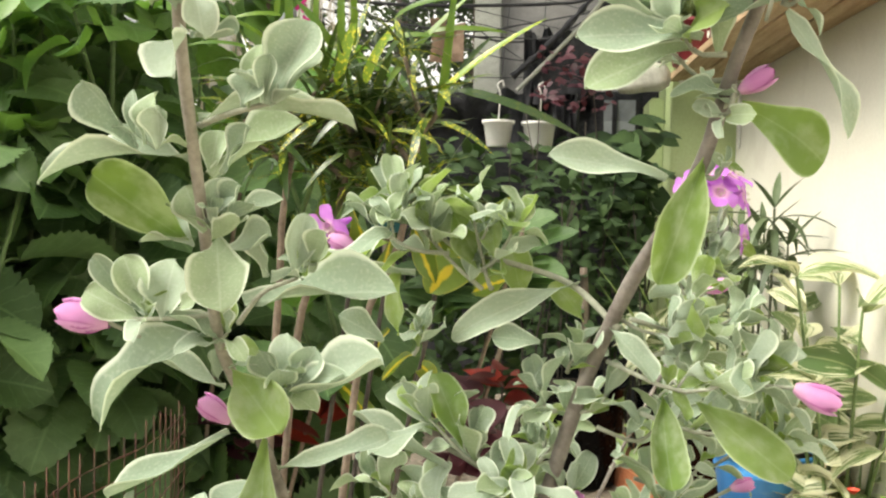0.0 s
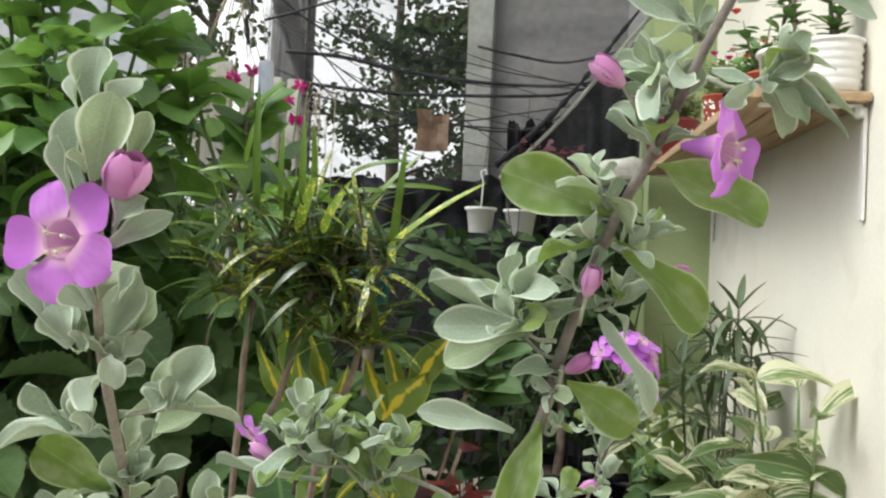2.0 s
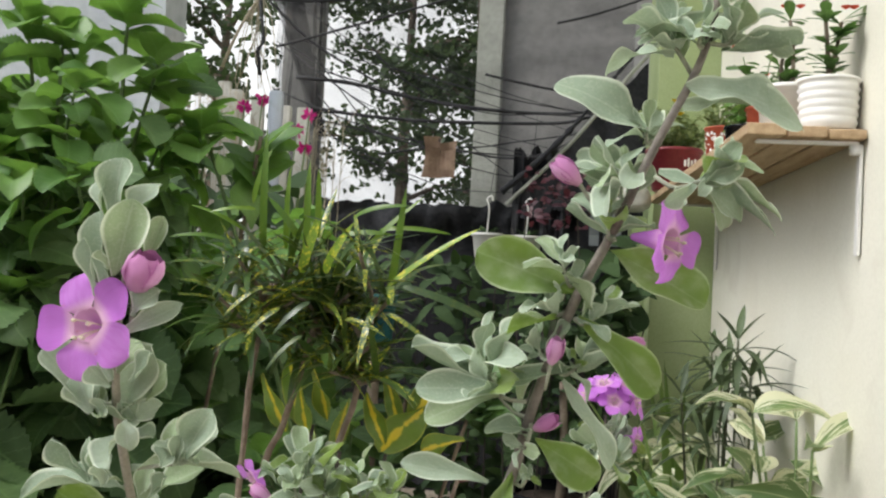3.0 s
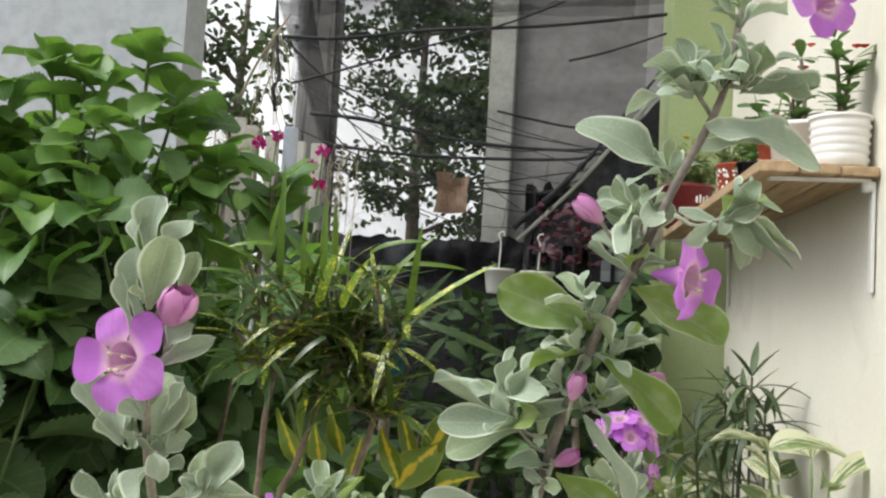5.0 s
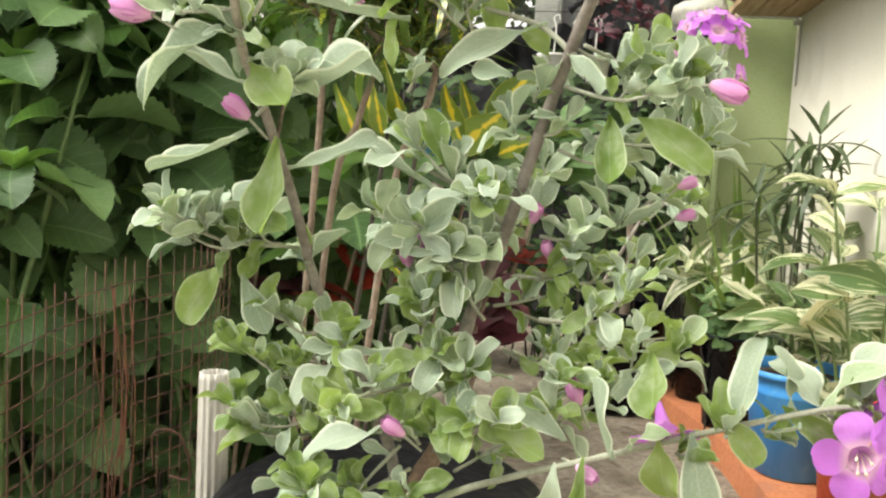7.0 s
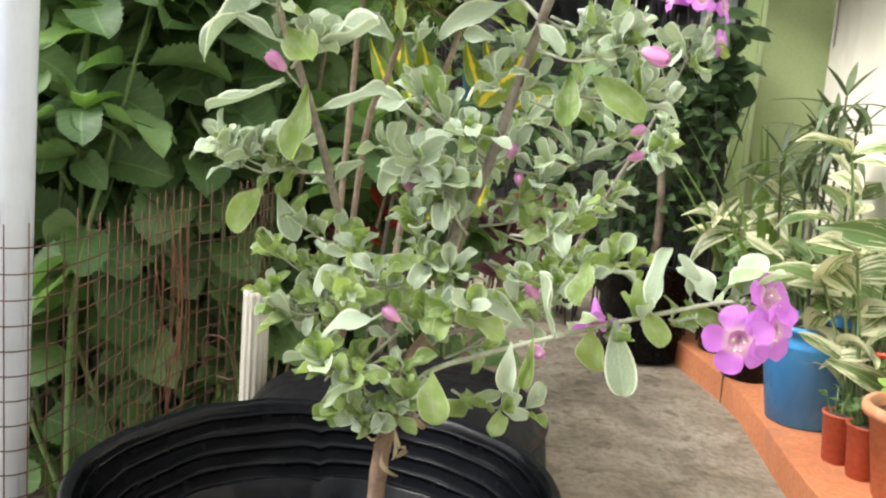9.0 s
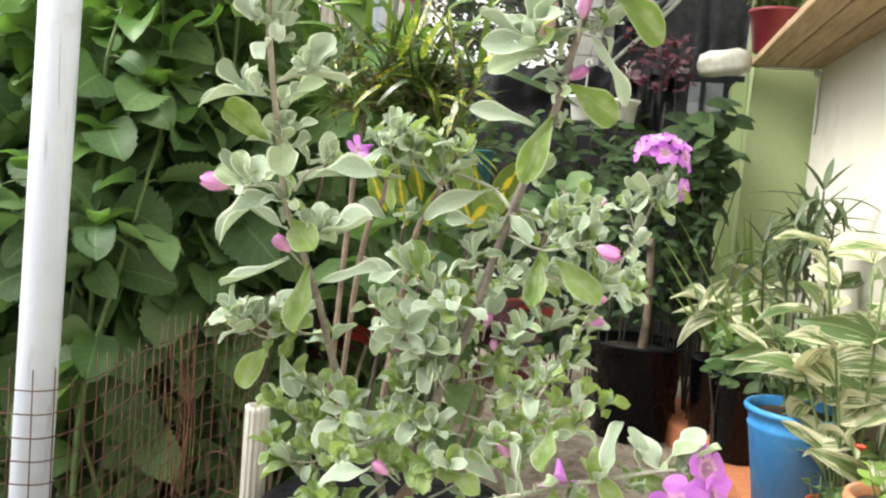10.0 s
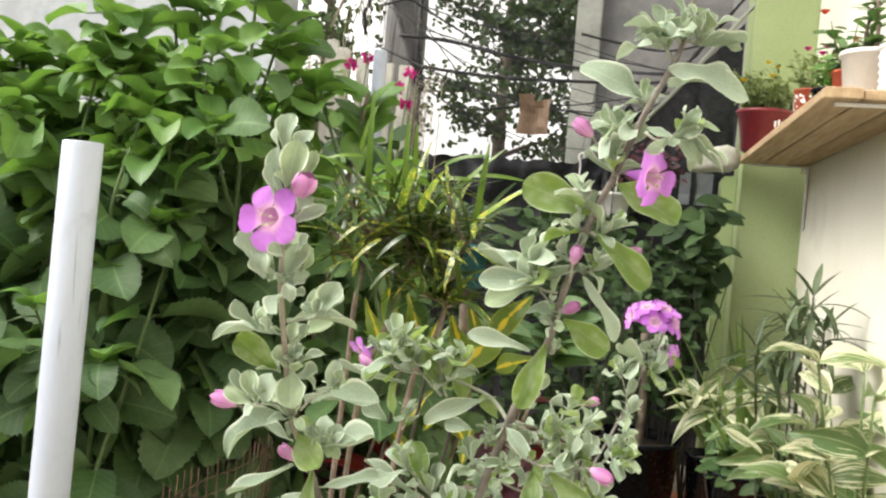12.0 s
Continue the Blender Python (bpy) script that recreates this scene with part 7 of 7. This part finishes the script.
big_leaf((0.214, 0.460, 0.876), (0.216, 0.440, 0.850), 0.0130, 0.90)
big_leaf((0.242, 0.460, 0.845), (0.245, 0.450, 0.866), 0.0100, 0.80)
big_leaf((0.250, 0.458, 0.848), (0.253, 0.450, 0.884), 0.0130, 0.60)
big_leaf((0.270, 0.458, 0.855), (0.273, 0.452, 0.883), 0.0121, 0.25)
big_leaf((0.283, 0.458, 0.858), (0.271, 0.452, 0.881), 0.0132, 0.25)
big_leaf((0.284, 0.458, 0.858), (0.291, 0.452, 0.887), 0.0110, 0.25)
big_leaf((0.292, 0.458, 0.861), (0.300, 0.452, 0.887), 0.0132, 0.25)
big_leaf((0.293, 0.458, 0.861), (0.311, 0.452, 0.882), 0.0121, 0.25)
big_leaf((0.219, 0.458, 0.840), (0.222, 0.452, 0.807), 0.0143, 0.75)
big_leaf((0.232, 0.458, 0.844), (0.240, 0.452, 0.805), 0.0143, 0.25)
big_leaf((0.245, 0.458, 0.852), (0.260, 0.452, 0.834), 0.0110, 0.75)
big_leaf((0.267, 0.458, 0.859), (0.291, 0.452, 0.844), 0.0099, 0.75)
big_leaf((0.200, 0.458, 0.828), (0.185, 0.452, 0.860), 0.0121, 0.25)
big_leaf((0.207, 0.458, 0.833), (0.213, 0.452, 0.851), 0.0110, 0.25)
big_leaf((0.176, 0.458, 0.824), (0.175, 0.452, 0.789), 0.0099, 0.25)
big_leaf((0.188, 0.458, 0.828), (0.186, 0.452, 0.789), 0.0066, 0.75)
bud((0.186, 0.465, 0.821), (0.193, 0.460, 0.818), 0.80)
sprig((0.050, 0.510, 0.807), (-0.002, 0.490, 0.828), 5, 0.0190)
sprig((0.065, 0.510, 0.825), (0.008, 0.490, 0.810), 5, 0.0190)
sprig((0.077, 0.510, 0.778), (0.034, 0.490, 0.802), 5, 0.0190)
sprig((0.058, 0.510, 0.864), (0.017, 0.490, 0.878), 5, 0.0190)
sprig((0.161, 0.510, 0.877), (0.216, 0.490, 0.902), 5, 0.0190)
sprig((0.182, 0.510, 0.850), (0.240, 0.490, 0.877), 5, 0.0190)
sprig((0.165, 0.510, 0.824), (0.207, 0.490, 0.851), 5, 0.0190)
sprig((0.113, 0.505, 0.806), (0.118, 0.470, 0.836), 5, 0.0190)
sprig((0.121, 0.515, 0.840), (0.132, 0.480, 0.862), 5, 0.0190)
sprig((0.104, 0.500, 0.785), (0.110, 0.465, 0.800), 4, 0.0170)
sprig((0.122, 0.515, 0.850), (0.108, 0.480, 0.868), 5, 0.0190)
sprig((0.084, 0.495, 0.766), (0.064, 0.470, 0.757), 4, 0.0180)
sprig((0.080, 0.495, 0.774), (0.051, 0.470, 0.788), 4, 0.0180)
sprig((0.090, 0.495, 0.761), (0.075, 0.470, 0.750), 4, 0.0180)
sprig((0.095, 0.495, 0.773), (0.123, 0.470, 0.774), 4, 0.0180)
sprig((0.092, 0.495, 0.767), (0.113, 0.470, 0.759), 4, 0.0180)
sprig((0.081, 0.495, 0.754), (0.087, 0.470, 0.749), 4, 0.0180)
big_leaf((0.093, 0.490, 0.777), (0.123, 0.475, 0.771), 0.0110, 0.80)
big_leaf((0.079, 0.490, 0.773), (0.060, 0.470, 0.754), 0.0120, 0.80)
big_leaf((0.083, 0.490, 0.790), (0.062, 0.470, 0.792), 0.0100, 0.30)
sprig((0.113, 0.530, 1.017), (0.068, 0.520, 1.063), 5, 0.0220)
sprig((0.098, 0.530, 1.032), (0.054, 0.520, 1.047), 4, 0.0200)
sprig((0.117, 0.530, 1.017), (0.104, 0.520, 1.067), 4, 0.0220)
sprig((0.112, 0.530, 1.025), (0.137, 0.520, 1.058), 4, 0.0200)
sprig((0.184, 0.520, 0.993), (0.232, 0.550, 1.012), 6, 0.0210)
sprig((0.181, 0.530, 0.967), (0.247, 0.500, 0.965), 6, 0.0210)
sprig((0.170, 0.520, 1.008), (0.209, 0.510, 0.998), 5, 0.0200)
sprig((0.018, 0.510, 0.905), (-0.010, 0.480, 0.926), 6, 0.0210)
sprig((0.027, 0.510, 0.904), (0.005, 0.490, 0.929), 6, 0.0210)
sprig((0.014, 0.500, 0.907), (-0.024, 0.470, 0.910), 6, 0.0200)
sprig((0.227, 0.460, 0.834), (0.242, 0.455, 0.833), 4, 0.0140)
sprig((0.261, 0.460, 0.848), (0.275, 0.455, 0.847), 4, 0.0140)
sprig((0.285, 0.460, 0.857), (0.300, 0.455, 0.856), 4, 0.0140)
sprig((0.246, 0.460, 0.843), (0.249, 0.455, 0.859), 4, 0.0140)
sprig((0.298, 0.460, 0.861), (0.309, 0.455, 0.874), 4, 0.0140)
sprig((0.186, 0.820, 0.859), (0.216, 0.800, 0.897), 5, 0.0200)
sprig((0.213, 0.820, 0.907), (0.249, 0.800, 0.962), 6, 0.0200)
sprig((0.231, 0.830, 0.955), (0.252, 0.820, 0.982), 6, 0.0180)
sprig((0.240, 0.840, 0.979), (0.227, 0.840, 1.025), 2, 0.0200)
sprig((0.254, 0.860, 1.011), (0.285, 0.850, 1.018), 2, 0.0280)
sprig((0.254, 0.860, 1.011), (0.245, 0.860, 1.049), 2, 0.0300)
sprig((0.257, 0.870, 1.014), (0.273, 0.870, 1.055), 2, 0.0250)
sprig((0.229, 0.810, 0.929), (0.264, 0.790, 0.925), 3, 0.0260)
# shoots along the two main stems
for a, b, n in (((0.124, 0.525, 0.871), (0.155, 0.53, 0.972), 2), ((0.173, 0.51, 1.022), (0.204, 0.465, 1.107), 1), ((0.204, 0.465, 1.107), (0.248, 0.405, 1.217), 1),
                ((0.041, 0.53, 0.878), (0.023, 0.46, 1.002), 2)):
    for k in range(n):
        o = Vector(a).lerp(Vector(b), (k + sage_rnd.random()) / n)
        g = sage_rnd.uniform(0, 6.28)
        sprig(o, o + Vector((math.cos(g), math.sin(g) * 0.8, 0.6)) * sage_rnd.uniform(0.018, 0.036), sage_rnd.randint(2, 4), sage_rnd.uniform(0.015, 0.020))
# inner shoots that fill the lower bush
for k in range(26):
    a, h = sage_rnd.uniform(0, 6.28), sage_rnd.uniform(0.0, 1.0)
    core = Vector((0.098 + 0.03 * h, 0.535, 0.765 + 0.17 * h))
    reach = sage_rnd.uniform(0.035, 0.12) * (1.15 - 0.6 * abs(h - 0.4))
    tip = core + Vector((math.cos(a) * reach, math.sin(a) * reach * 0.9 + 0.012, sage_rnd.uniform(-0.02, 0.04)))
    sprig(core.lerp(tip, 0.3), tip, sage_rnd.randint(3, 5), sage_rnd.uniform(0.018, 0.023))
withered = Foliage("withered_leaf", M_DRYLEAF, 0.022, 0.0024, [leaf_shape("obovate", 9, 4, b, 0.9, 0.15, seed=k, twist=0.8) for k, b in enumerate((1.6, 2.4, -1.8))], SAGE, 60)
for k in range(11):
    a, h = sage_rnd.uniform(0, 6.28), sage_rnd.uniform(0.0, 0.09)
    o = Vector((0.094 + 0.009 * math.cos(a), 0.5 + 0.009 * math.sin(a), 0.71 + h * 0.8))
    withered.add(o, (math.cos(a), math.sin(a) - 0.3, sage_rnd.uniform(-0.9, 0.2)), away(sage_rnd), sage_rnd.uniform(0.6, 1.2), sage_rnd.uniform(0.6, 1.2))
withered.finish()
sage_leaves.finish()
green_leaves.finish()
sepals.finish()
flower((0.0585, 0.3215, 1.1392), (-0.12, -1.0, 0.10), 1.12, -0.49)
flower((0.256, 0.396, 1.180), (0.80, -0.58, -0.1), 1.08, 0.4)
flower((0.322, 0.470, 1.318), (0.3, -1.0, -0.1), 1.0, 0.8)
for p, f, s in (((0.237, 0.85, 1.068), (-0.9, -0.3, 0.35), 0.95), ((0.253, 0.846, 1.080), (-0.2, -0.35, 1.0), 1.0), ((0.273, 0.855, 1.079), (0.45, -0.3, 0.9), 1.0), ((0.283, 0.86, 1.064), (1.0, -0.35, 0.25), 1.0), ((0.262, 0.838, 1.066), (0.15, -0.8, 0.65), 0.9), ((0.284, 0.86, 1.030), (0.9, -0.5, -0.1), 0.8)):
    flower(p, f, s, p[0] * 37)
for p, f, s in (((0.296, 0.444, 0.844), (-0.1, -1.0, -0.1), 1.1), ((0.312, 0.449, 0.850), (0.7, -0.8, -0.1), 1.0), ((0.310, 0.452, 0.866), (0.6, -0.7, 0.5), 1.0), ((0.222, 0.468, 0.838), (0.2, -0.5, -0.8), 0.9)):
    flower(p, f, s, p[0] * 20)
flower((0.040, 0.55, 1.040), (-0.6, -0.6, -0.4), 0.75, 0.3)
